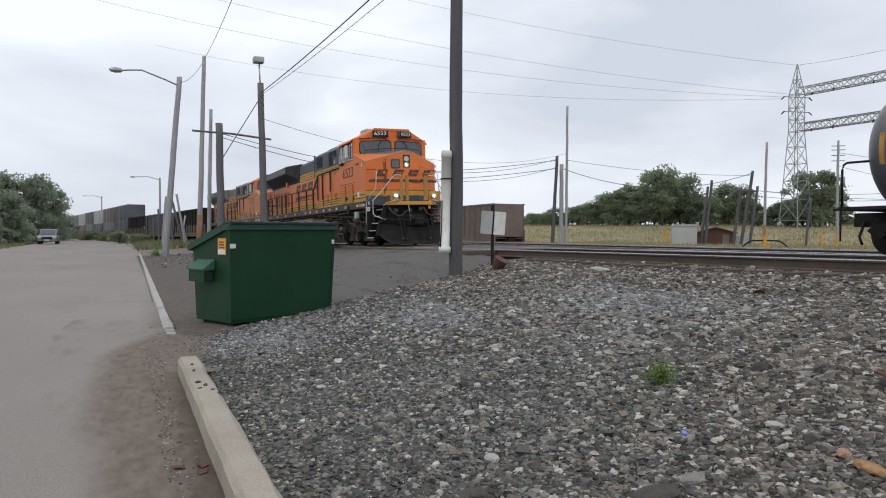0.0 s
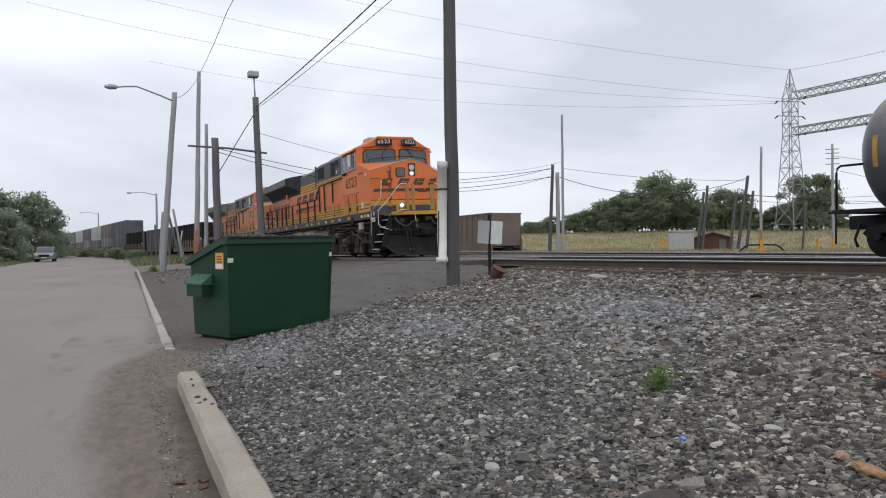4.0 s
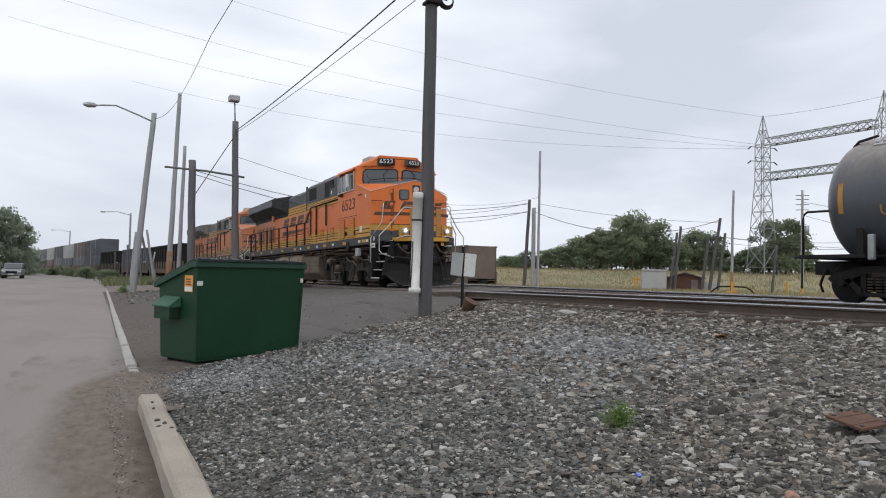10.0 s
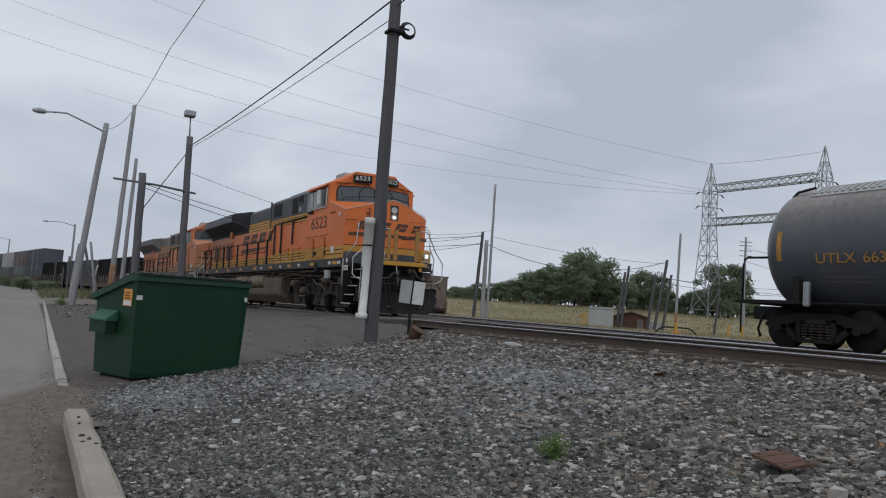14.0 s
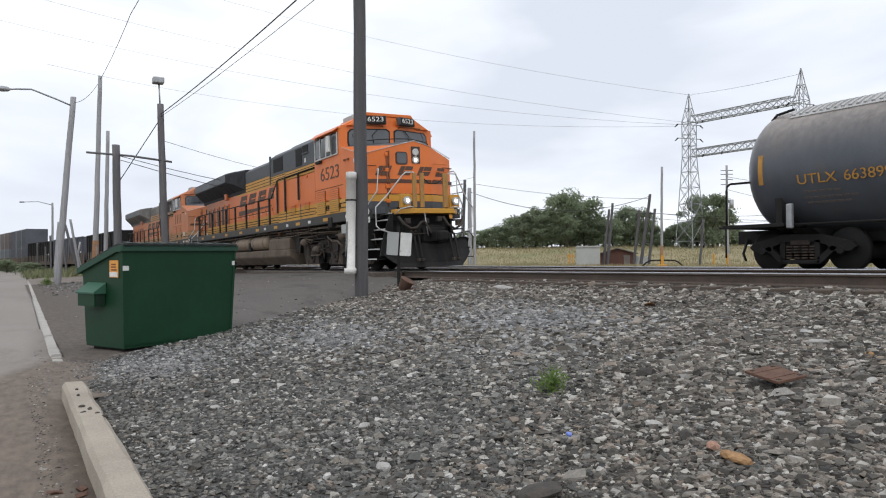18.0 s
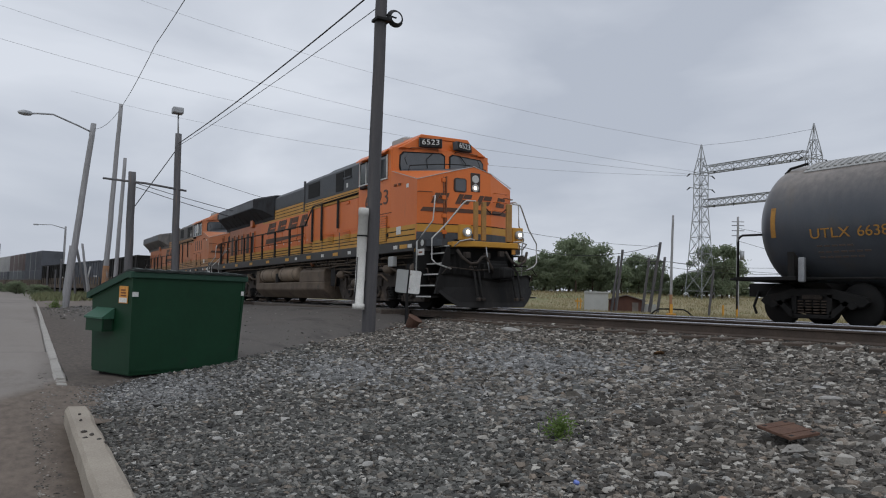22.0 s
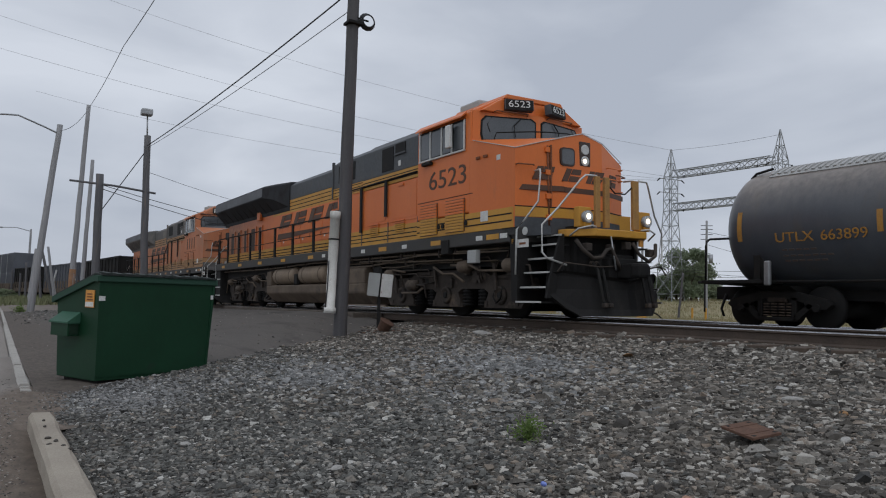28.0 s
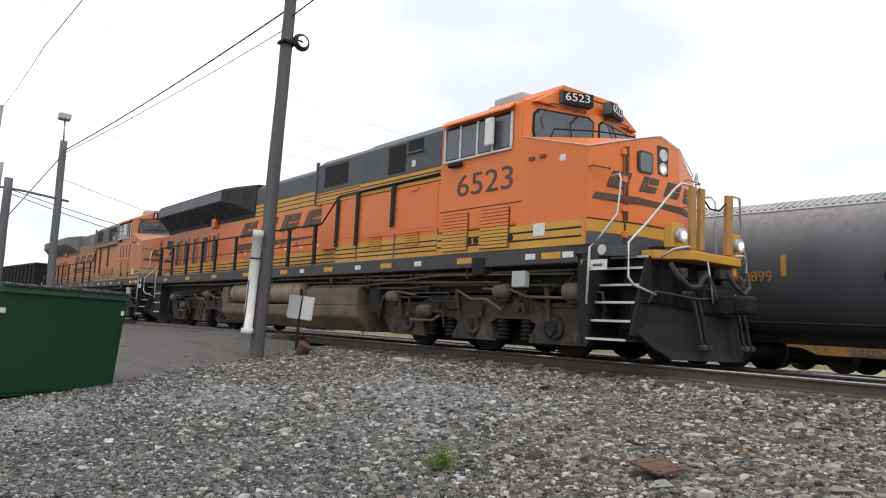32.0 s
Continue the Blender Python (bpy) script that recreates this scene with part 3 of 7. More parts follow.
ballast("ballast_far", third_x, second_z, YS2, 1.6, 2.6, "grey crushed stone ballast under the far siding")
for xo in (-0.755, 0.755):
    rail(xo, YS2, third_x, second_z, third)
# service strip between the tracks
sheet("service_strip", [[(x, y, z) for x, z in ((11.2, -0.3), (12.0, -0.36), (13.4, -0.36), (14.0, -0.33))] for y in (-60, -10, 5, 20, 40, 60)], M["bed"], "trodden grey stone strip between the tracks", "gravel")
sheet("yard_gravel", [[(x, y, z) for x, z in ((16.8, -0.36), (17.6, -0.28), (24.0, -0.27), (24.8, -0.6))] for y in (-60, -10, 5, 20, 34, 44)], M["bed"], "dark stone between the sidings", "gravel")
# crossing panels
crossing = thing("rail_crossing", Matrix(), "dark asphalt and timber rail crossing level with the rails", "crossing", kind="structure")
for a, z in ((-1.25, 0), (0.0, 0), (1.4, 0)):
    w = 0.42 if a < 0 else 0.66 if a == 0 else 0.55
    for i in range(5):
        y0 = 17.2 + i * 2.4
        bm = box(B(), -w, w, 0, 2.36, -0.16, -0.012, 0.012)
        ob = part("panel", bm, M["lot"], crossing)
        ob.matrix_basis = Matrix.Translation((track_x(y0) + a, y0, main_z(y0, a))) @ pose(0, 0, 0, 0, -CANT, 0)


# ---- locomotive ----
def sides(name, build, material, parent, label=""):
    """The same piece on both sides: build(s) returns a bmesh, s is -1 for the engine driver's side and 1 for the other."""
    for s in (-1, 1):
        part(name, build(s), material, parent, label)


def panel(x0, x1, z0, z1, y, s, d=0.014):
    """A thin plate on a side wall at y."""
    return box(B(), x0, x1, min(s * y, s * (y + d)), max(s * y, s * (y + d)), z0, z1)


def slanted(pts, y, s, d=0.006):
    """A flat shape of (x, z) points on a side wall."""
    return prism(B(), pts, 1, s * (y + 0.001), s * (y + d))


def emblem(x0, x1, z0, z1):
    """Four slanted blocks and the long bar under them, as point lists."""
    w, h = (x1 - x0) / 4, z1 - z0
    out = []
    for i in range(4):
        a = x0 + i * w
        out.append(((a, z0 + 0.36 * h), (a + 0.26 * w, z0 + 0.36 * h), (a + 0.5 * w, z1), (a + 0.24 * w, z1)))
        out.append(((a + 0.34 * w, z0 + 0.36 * h), (a + 0.84 * w, z0 + 0.36 * h), (a + 0.9 * w, z0 + 0.54 * h), (a + 0.4 * w, z0 + 0.54 * h)))
        out.append(((a + 0.56 * w, z1 - 0.18 * h), (a + 1.02 * w, z1 - 0.18 * h), (a + 1.08 * w, z1), (a + 0.6 * w, z1)))
    out.append(((x0 - 0.1 * w, z0), (x1 + 0.25 * w, z0 + 0.06 * h), (x1 + 0.32 * w, z0 + 0.2 * h), (x0, z0 + 0.2 * h)))
    return out


def block(x, w, h=0.34):
    """One slanted emblem block: two strokes and a joining bar, low corner at x."""
    z0, z1, k = -0.14, -0.14 + h, 0.3 * w
    at = lambda a, f: (x + a * w + k * f, z0 + (z1 - z0) * f)
    return ((at(0, 0), at(0.3, 0), at(0.3, 1), at(0, 1)),
            (at(0.34, 0.56), at(0.88, 0.56), at(0.84, 1), at(0.34, 1)),
            (at(0.34, 0), at(0.84, 0), at(0.9, 0.44), at(0.34, 0.44)))


def build_locomotive(first):
    loco = thing("locomotive", Matrix(), "orange and charcoal diesel freight locomotive, " + ("lit, leading the train" if first else "faded, second in line"), "locomotive", "freight train")
    O, Y, H, K = M["orange" if first else "orange_faded"], M["yellow" if first else "yellow_faded"], M["hood" if first else "hood_faded"], M["black"]
    sill = part("side_sill", box(B(), -21.9, -1.12, -1.5, 1.5, 1.43, 1.7, 0.02), M["sill"], loco, "charcoal side sill with reflectors")
    marks = [(-1.9, "y"), (-2.35, "w"), (-4.0, "y"), (-5.4, "w"), (-6.5, "y"), (-8.9, "y"), (-11.2, "y"), (-13.6, "y"), (-16.0, "y"), (-18.4, "y"), (-20.7, "y"), (-1.55, "w"), (-7.6, "w"), (-10.2, "w")]
    for x, k in marks:
        w, h = (0.2, 0.05) if k == "y" else (0.11, 0.045)
        sides("reflector", lambda s: panel(x - w, x + w, 1.56 - h, 1.56 + h, 1.5, s, 0.008), Y if k == "y" else M["white"], sill, "yellow reflector" if k == "y" else "white stencil plate")
    part("underframe", box(B(), -21.5, -1.3, -1.15, 1.15, 1.02, 1.43), K, loco, "black underframe")
    # pipes and conduits under the sill
    for z, y, a, b, r in ((1.36, 1.36, -21.0, -1.6, 0.024), (1.26, 1.25, -15.6, -5.0, 0.02), (1.3, 1.4, -8.0, -1.7, 0.018), (1.2, 1.34, -9.6, -3.4, 0.022), (1.14, 1.28, -7.6, -2.2, 0.016)):
        for s in (-1, 1):
            pipe = part("air_pipe", tube(B(), [(a, s * y, z), (a * 0.7 + b * 0.3, s * y, z - 0.03), (a * 0.5 + b * 0.5, s * y, z + 0.03), (a * 0.4 + b * 0.6, s * y, z + 0.02), (b + 0.2, s * y, z - 0.02), (b, s * (y - 0.1), z - 0.12)], r, 6), M["tan"], loco, "dusty steel air pipe")
            for k in range(int((b - a) / 1.7)):
                x = a + 0.6 + k * 1.7
                part("pipe_hanger", box(B(), x - 0.018, x + 0.018, s * y - 0.03, s * y + 0.03, z - 0.05, 1.43), M["truck"], pipe)
    # long hood
    hood = part("engine_hood", box(B(), -21.6, -8.9, -1.05, 1.05, 2.1, 3.22), O, loco, "dusty orange engine hood")
    part("hood_foot", box(B(), -21.6, -8.7, -1.053, 1.053, 1.7, 2.1), Y, hood, "yellow band along the walkway")
    part("hood_band", box(B(), -16.0, -10.3, -1.053, 1.053, 3.22, 3.64), Y, hood, "yellow band along the hood")
    part("hood_top", prism(B(), ((-1.05, 3.64), (1.05, 3.64), (1.05, 4.12), (0.86, 4.27), (-0.86, 4.27), (-1.05, 4.12)), 0, -16.0, -10.3, 0.02), H, hood, "charcoal hood top")
    part("rear_hood", box(B(), -21.6, -16.0, -1.05, 1.05, 3.22, 3.9), O, hood, "orange rear hood, brown with exhaust dust")
    for z in (1.8, 1.89, 1.99):
        sides("pinstripe", lambda s: panel(-21.5, -8.7, z - 0.014, z + 0.014, 1.053, s, 0.003), K, hood, "thin black line")
    for z in (3.3, 3.42, 3.54):
        sides("pinstripe", lambda s: panel(-15.95, -10.3, z - 0.012, z + 0.012, 1.053, s, 0.003), K, hood, "thin black line")
    x = -15.9
    while x < -9.6:
        sides("hood_door", lambda s: panel(x, x + 0.86, 2.13, 3.18, 1.05, s, 0.01), O, hood, "orange access door")
        sides("latch", lambda s: panel(x + 0.78, x + 0.81, 2.28, 2.38, 1.06, s, 0.012), M["rust"], hood, "rust-stained door latch")
        sides("door_stencil", lambda s: panel(x + 0.12, x + 0.22, 2.22, 2.27, 1.06, s, 0.003), M["white"], hood)
        x += 0.9
    # tall dark slots and doors of the cooling compartment
    for a, b in ((-21.2, -20.75), (-20.3, -19.95), (-19.4, -19.05), (-18.5, -17.95), (-17.6, -17.2)):
        slot = [part("cooling_slot", panel(a, b, 2.12, 2.96, 1.05, s, 0.012), M["lamp_well"], hood, "tall dark cooling slot") for s in (-1, 1)]
        for s, ob in zip((-1, 1), slot):
            part("slot_frame", box(B(), b, b + 0.09, min(s * 1.05, s * 1.085), max(s * 1.05, s * 1.085), 2.1, 3.0), O, ob, "dusty orange frame post")
            part("slot_lintel", box(B(), a - 0.04, b + 0.09, min(s * 1.05, s * 1.08), max(s * 1.05, s * 1.08), 2.96, 3.03), O, ob)
    sides("junction_box", lambda s: box(B(), -17.55, -17.2, min(s * 1.05, s * 1.16), max(s * 1.05, s * 1.16), 3.2, 3.5, 0.02), O, hood, "orange box under the radiators")
    for i in range(5):
        part("roof_hatch", box(B(), -15.0 + i * 0.9, -14.3 + i * 0.9, -0.6, 0.6, 4.26, 4.31, 0.02), H, hood)
    part("exhaust_stack", box(B(), -13.2, -12.4, -0.3, 0.3, 4.27, 4.42, 0.02), K, hood)
    # slanted emblem and the tapering bar under it
    for k in range(4):
        for q in block(-15.3 + k * 1.36, 1.12, 0.43):
            pts = [(a, z + 2.87) for a, z in q]
            sides("emblem", lambda s: slanted([(-25.4 - p[0], p[1]) for p in pts] if s > 0 else pts, 1.066, s, 0.008), M["lettering"], hood, "charcoal slanted emblem block")
    bar = ((-15.44, 2.35), (-14.3, 2.36), (-10.7, 2.47), (-10.6, 2.5), (-13.9, 2.54), (-15.36, 2.55))
    sides("emblem_bar", lambda s: slanted([(-25.4 - p[0], p[1]) for p in bar] if s > 0 else bar, 1.066, s, 0.008), M["lettering"], hood, "charcoal tapering bar")
    # blower housing, a little wider than the engine hood
    blower = part("blower_housing", prism(B(), ((-1.2, 3.5), (1.2, 3.5), (1.2, 4.2), (0.98, 4.36), (-0.98, 4.36), (-1.2, 4.2)), 0, -10.3, -7.8, 0.015), H, loco, "charcoal blower housing")
    part("blower_band", box(B(), -10.3, -7.8, -1.203, 1.203, 3.22, 3.5), Y, blower, "yellow band")
    part("blower_foot", box(B(), -10.0, -7.8, -1.18, 1.18, 2.1, 3.22), O, blower, "orange lower housing")
    for z in (3.28, 3.38, 3.46):
        sides("pinstripe", lambda s: panel(-10.3, -7.8, z - 0.01, z + 0.01, 1.203, s, 0.003), K, blower, "thin black line")
    sides("intake_screen", lambda s: panel(-9.9, -8.8, 3.62, 4.12, 1.2, s, 0.012), K, blower, "black intake screen")
    sides("corner_post", lambda s: box(B(), -10.34, -10.28, min(s * 1.16, s * 1.23), max(s * 1.16, s * 1.23), 3.22, 4.3), H, blower)
    # cabinet behind the cab
    aux = part("equipment_cabinet", box(B(), -8.72, -4.84, -1.44, 1.44, 2.1, 3.12), O, loco, "orange equipment cabinet behind the cab")
    part("cabinet_foot", box(B(), -8.72, -4.84, -1.443, 1.443, 1.7, 2.1), Y, aux, "yellow foot band")
    part("cabinet_band", box(B(), -7.8, -4.84, -1.443, 1.443, 3.14, 3.4), Y, aux, "yellow band")
    part("cabinet_top", prism(B(), ((-1.44, 3.4), (1.44, 3.4), (1.44, 4.1), (1.1, 4.34), (-1.1, 4.34), (-1.44, 4.1)), 0, -7.8, -4.84, 0.02), H, aux, "charcoal cabinet roof")
    for z in (1.8, 1.89, 1.99, 3.22, 3.32):
        sides("pinstripe", lambda s: panel(-8.72 if z < 3 else -7.8, -4.84, z - 0.012, z + 0.012, 1.443, s, 0.003), K, aux, "thin black line")
    for a, b in ((-8.62, -7.86), (-7.7, -6.5), (-6.3, -4.95)):
        sides("cabinet_door", lambda s: panel(a, b, 2.26, 3.08, 1.44, s, 0.008), O, aux, "orange cabinet door")
    sides("foot_frame", lambda s: panel(-7.75, -4.9, 2.19, 2.225, 1.44, s, 0.012), O, aux)
    for a in (-7.82, -6.35, -4.9):
        sides("frame_post", lambda s: panel(a, a + 0.03, 1.72, 2.22, 1.443, s, 0.012), H, aux)
    sides("intake_screen", lambda s: panel(-6.7, -6.1, 3.47, 4.04, 1.44, s, 0.012), K, aux, "black intake screen")
    sides("small_window", lambda s: panel(-6.0, -5.5, 3.83, 4.06, 1.44, s, 0.014), K, aux, "small dark vent window")
    sides("window_ledge", lambda s: panel(-6.03, -5.47, 3.79, 3.83, 1.44, s, 0.04), H, aux)
    sides("notice", lambda s: panel(-5.86, -5.74, 3.52, 3.65, 1.44, s, 0.006), M["white"], aux, "white notice plate")
    sides("door_pull", lambda s: panel(-5.8, -5.55, 3.02, 3.08, 1.448, s, 0.03), O, aux)
    for a in (-7.31, -5.98):
        for i in range(6):
            sides("vent_slat", lambda s: box(B(), a, a + 0.5, min(s * 1.443, s * 1.475), max(s * 1.443, s * 1.475), 1.95 + i * 0.048, 1.975 + i * 0.048), Y if i < 4 else O, aux)
    # radiator section: overhanging wings that run in to the hood at their front end
    bm, prev = B(), None
    for x, w, z in ((-22.15, 1.5, 3.86), (-15.9, 1.5, 3.86), (-15.2, 1.36, 3.74), (-14.3, 1.09, 3.42)):
        half = ((1.06, 3.3), (1.08, 3.42), (w, z), (w, 4.2), (w - 0.06, 4.27), (0.6, 4.3))
        ring = [bm.verts.new((x, y, q)) for y, q in half] + [bm.verts.new((x, -y, q)) for y, q in half[::-1]]
        n = len(ring)
        if prev:
            for k in range(n):
                bm.faces.new((prev[k], prev[(k + 1) % n], ring[(k + 1) % n], ring[k]))
        else:
            bm.faces.new(ring)
        prev = ring
    bm.faces.new(prev[::-1])
    # leading engine: wing colour holds both soot and the overhang's shade
    wing = part("radiator_wing", bm, M["soot"] if first else H, loco, "flaring charcoal radiator section")
    sides("radiator_screen", lambda s: panel(-22.1, -15.94, 3.9, 4.2, 1.5, s, 0.01), M["radiator"], wing, "dusty grey radiator edge")
    for i in range(9):
        sides("wing_rib", lambda s: prism(B(), ((s * 1.08, 3.4), (s * 1.46, 3.82), (s * 1.46, 3.86), (s * 1.06, 3.46)), 0, -21.6 + i * 0.7, -21.54 + i * 0.7), K, wing)
    # cab
    cab = part("cab", prism(B(), ((-1.5, 2.1), (1.5, 2.1), (1.5, 4.17), (0.8, 4.52), (-0.8, 4.52), (-1.5, 4.17)), 0, -4.82, -2.68, 0.03), O, loco, "orange crew cab")
    part("cab_foot", box(B(), -4.82, -1.25, -1.503, 1.503, 1.7, 2.08), Y, cab, "yellow foot band")
    part("roof_hump", prism(B(), ((-0.8, 4.5), (0.8, 4.5), (0.72, 4.6), (-0.72, 4.6)), 0, -4.4, -2.5, 0.02), O, cab)
    part("air_conditioner", box(B(), -4.25, -3.48, -0.75, 0.5, 4.5, 4.71, 0.04), M["hut"], cab, "grey roof air conditioner")
    for z in (1.83, 1.96):
        sides("pinstripe", lambda s: panel(-4.82, -1.3, z - 0.014, z + 0.014, 1.503, s, 0.003), K, cab, "thin black line")
    sides("panel_seam", lambda s: panel(-4.78, -2.6, 2.475, 2.49, 1.5, s, 0.004), K, cab)
    for s in (-1, 1):
        win = part("side_window", panel(-4.7, -2.86, 3.4, 4.05, 1.5, s, 0.012), K, cab, "row of cab side windows in silver frames")
        for a, b in ((-4.64, -4.26), (-4.2, -3.78), (-3.74, -3.42), (-3.3, -2.92)):
            part("pane", panel(a, b, 3.45, 4.0, 1.512, s, 0.006), M["glass"], win)
        for a in (-4.68, -4.23, -3.76, -3.36, -2.88):
            part("window_frame", box(B(), a - 0.022, a + 0.022, min(s * 1.512, s * 1.535), max(s * 1.512, s * 1.535), 3.42, 4.03), M["silver"], win, "silver window frame")
        part("window_sill", box(B(), -4.7, -2.86, min(s * 1.5, s * 1.545), max(s * 1.5, s * 1.545), 3.385, 3.42), M["silver"], win)
        part("sunshade", prism(B(), ((s * 1.49, 4.16), (s * 1.62, 4.06), (s * 1.62, 4.09), (s * 1.49, 4.2)), 0, -4.74, -2.84), O, win, "orange sunshade over the windows")
        part("mirror", box(B(), -3.42, -3.24, min(s * 1.58, s * 1.66), max(s * 1.58, s * 1.66), 3.5, 3.98, 0.02), M["white"], win, "white folding mirror")
        part("arm_rest", box(B(), -4.5, -4.15, min(s * 1.5, s * 1.6), max(s * 1.5, s * 1.6), 3.28, 3.36, 0.02), K, win)
        for a in (-4.66, -3.6):
            grille = part("louvre", panel(a, a + 0.74, 1.74, 2.42, 1.503, s, 0.008), M["lettering"], cab, "louvred vent, orange over yellow")
            for i in range(11):
                part("slat", box(B(), a + 0.02, a + 0.72, min(s * 1.505, s * 1.535), max(s * 1.505, s * 1.535), 1.752 + i * 0.06, 1.8 + i * 0.06), Y if i < 6 else O, grille)
        for a in (-3.87, -3.7, -2.82):
            part("tie_down", rod(B(), (a, s * 1.5, 1.9), (a, s * 1.53, 1.9), 0.05, 0.05, 10), K, cab)
        for a in (-2.45, -2.2):
            part("lifting_eye", box(B(), a, a + 0.12, min(s * 1.5, s * 1.53), max(s * 1.5, s * 1.53), 3.13, 3.18), M["rust"], cab)
        part("notice", panel(-1.78, -1.66, 3.02, 3.12, 1.5, s, 0.006), M["white"], cab)
        part("notice", panel(-2.3, -2.05, 1.88, 2.08, 1.506, s, 0.006), M["white"], cab, "pale notice plate")
    words("road_number", "6523" if first else "||||", 0.56, pose(-3.55, -1.504, 2.9, 90, 0, 0), M["lettering"], cab, 1.46)
    # windscreens and number boards
    part("cab_front", prism(B(), ((-2.82, -1.47), (-2.66, -1.47), (-2.37, 0), (-2.66, 1.47), (-2.82, 1.47)), 2, 3.3, 4.2), O, cab, "shallow V-shaped cab front")

    part("cab_brow", prism(B(), ((-1.34, 4.18), (1.34, 4.18), (0.8, 4.5), (-0.8, 4.5)), 0, -2.8, -2.52, 0.02), O, cab, "orange brow over the windscreens")

    def screen(s, pts, d0, d1):
        """A pane that follows the V of the cab front."""
        bm = B()
        fx = lambda v: -2.37 - 0.29 * v / 1.47
        ring = [[bm.verts.new((fx(v) + d, s * v, z)) for v, z in pts] for d in (d0, d1)]
        n = len(pts)
        for k in range(n):
            bm.faces.new((ring[0][k], ring[0][(k + 1) % n], ring[1][(k + 1) % n], ring[1][k]))
        bm.faces.new(ring[0])
        bm.faces.new(ring[1])
        return bm

    for s in (-1, 1):
        shape = [(0.1, 3.64), (0.55, 3.5), (1.0, 3.43), (1.14, 3.46), (1.23, 3.56), (1.27, 3.72), (1.26, 3.98), (1.17, 4.07), (0.2, 4.09), (0.1, 4.03)]
        gasket = part("windscreen", screen(s, [(0.7 + (v - 0.7) * 1.06, 3.83 + (z - 3.83) * 1.13) for v, z in shape], -0.02, 0.012), K, cab, "dark windscreen in a black gasket")
        part("pane", screen(s, shape, 0.0, 0.022), M["glass"], gasket)
        part("wiper", tube(B(), [(-2.4, s * 0.42, 4.1), (-2.42, s * 0.6, 3.92), (-2.43, s * 0.56, 3.7)], 0.012, 5), K, gasket)
        part("wiper", tube(B(), [(-2.56, s * 1.05, 4.1), (-2.58, s * 1.16, 3.92), (-2.57, s * 1.1, 3.76)], 0.012, 5), K, gasket)
        part("grab_rail", tube(B(), [(-2.45, s * 0.25, 4.16), (-2.36, s * 0.28, 4.2), (-2.46, s * 1.0, 4.2), (-2.6, s * 1.05, 4.18)], 0.014, 5), M["rust"], cab)
        nb = part("number_board", box(B(), -0.1, 0.06, -0.31, 0.31, -0.112, 0.112, 0.012), H, cab, "number board housing")
        nb.matrix_basis = pose(-2.4, s * 0.5, 4.36, 0, -6, s * 20)
        part("board_face", box(B(), 0.06, 0.068, -0.29, 0.29, -0.1, 0.1), K, nb, "black number board")
        words("road_number", "6523" if first else "||||", 0.2, pose(0.072, 0, 0, 90, 0, 90), M["white"], nb, 0.46)
    # nose
    bm = B()
    lo = [(-2.72, -1.497), (-1.2, -1.5), (-0.97, -0.5), (-0.96, 0.0), (-0.97, 0.5), (-1.3, 1.3), (-2.72, 1.44)]
    hi = [3.58, 3.165, 3.44, 3.57, 3.44, 3.12, 3.5]
    a = [bm.verts.new((x, y, 1.7)) for x, y in lo]
    b = [bm.verts.new((x - (0.07 if i in (2, 3, 4) else 0.01), y, z)) for i, ((x, y), z) in enumerate(zip(lo, hi))]
    g = bm.verts.new((-2.4, 0, 3.72))
    for i in range(7):
        bm.faces.new((a[i], a[(i + 1) % 7], b[(i + 1) % 7], b[i]))
    for t in ((0, 1, 2), (4, 5, 6)):
        bm.faces.new([b[i] for i in t])
    for p, q in ((0, 2), (2, 3), (3, 4), (4, 6), (6, 0)):
        bm.faces.new((b[p], b[q], g))
    bm.faces.new(a[::-1])
    top_pts = [v.co.copy() for v in b] + [g.co.copy()]
    nose = part("nose", bm, O, loco, "blunt orange nose")
    for s in (-1, 1):
        far = 0.2 if s > 0 else 0.0
        # thin silver tube that paints the light caught on the nose's top edge
        part("nose_edge", tube(B(), [(-2.6, s * (1.5 - far), 3.55), (-1.2 - far * 0.5, s * (1.505 - far), 3.17), (-1.03, s * 0.5, 3.45), (-1.02, 0, 3.58)], 0.009, 5), M["silver"], nose, "thin pale highlight painted along the nose top")
        part("nose_band", prism(B(), ((-1.2 - far * 0.5, s * (1.508 - far)), (-0.962, s * 0.5), (-0.962, 0), (-0.99, 0), (-0.99, s * 0.48), (-1.22 - far * 0.5, s * (1.48 - far))), 2, 1.9, 2.08), Y, nose, "yellow band round the nose")
        part("nose_foot", prism(B(), ((-1.2 - far * 0.5, s * (1.512 - far)), (-0.958, s * 0.5), (-0.958, 0), (-0.99, 0), (-0.99, s * 0.48), (-1.22 - far * 0.5, s * (1.48 - far))), 2, 1.7, 1.89), H, nose, "charcoal band under the nose")
        part("pinstripe", prism(B(), ((-1.2 - far * 0.5, s * (1.512 - far)), (-0.956, s * 0.5), (-0.956, 0), (-0.965, 0), (-0.965, s * 0.49), (-1.21 - far * 0.5, s * (1.5 - far))), 2, 2.08, 2.1), K, nose, "thin black line")
        # slanted emblem on the angled nose face
        m = Matrix.Translation((-1.11 if s < 0 else -1.16, 1.0 * s if s < 0 else 0.9, 2.75)) @ pose(0, 0, 0, 0, -1.4, 0) @ pose(0, 0, 0, 0, 0, 90 + (-13.0 if s < 0 else 22.4))
        for q in block(-0.16 if s < 0 else -0.24, 0.42, 0.25):
            e = part("emblem", prism(B(), q, 1, -0.014, 0.004), M["lettering"], nose, "charcoal slanted emblem block")
            e.matrix_basis = m
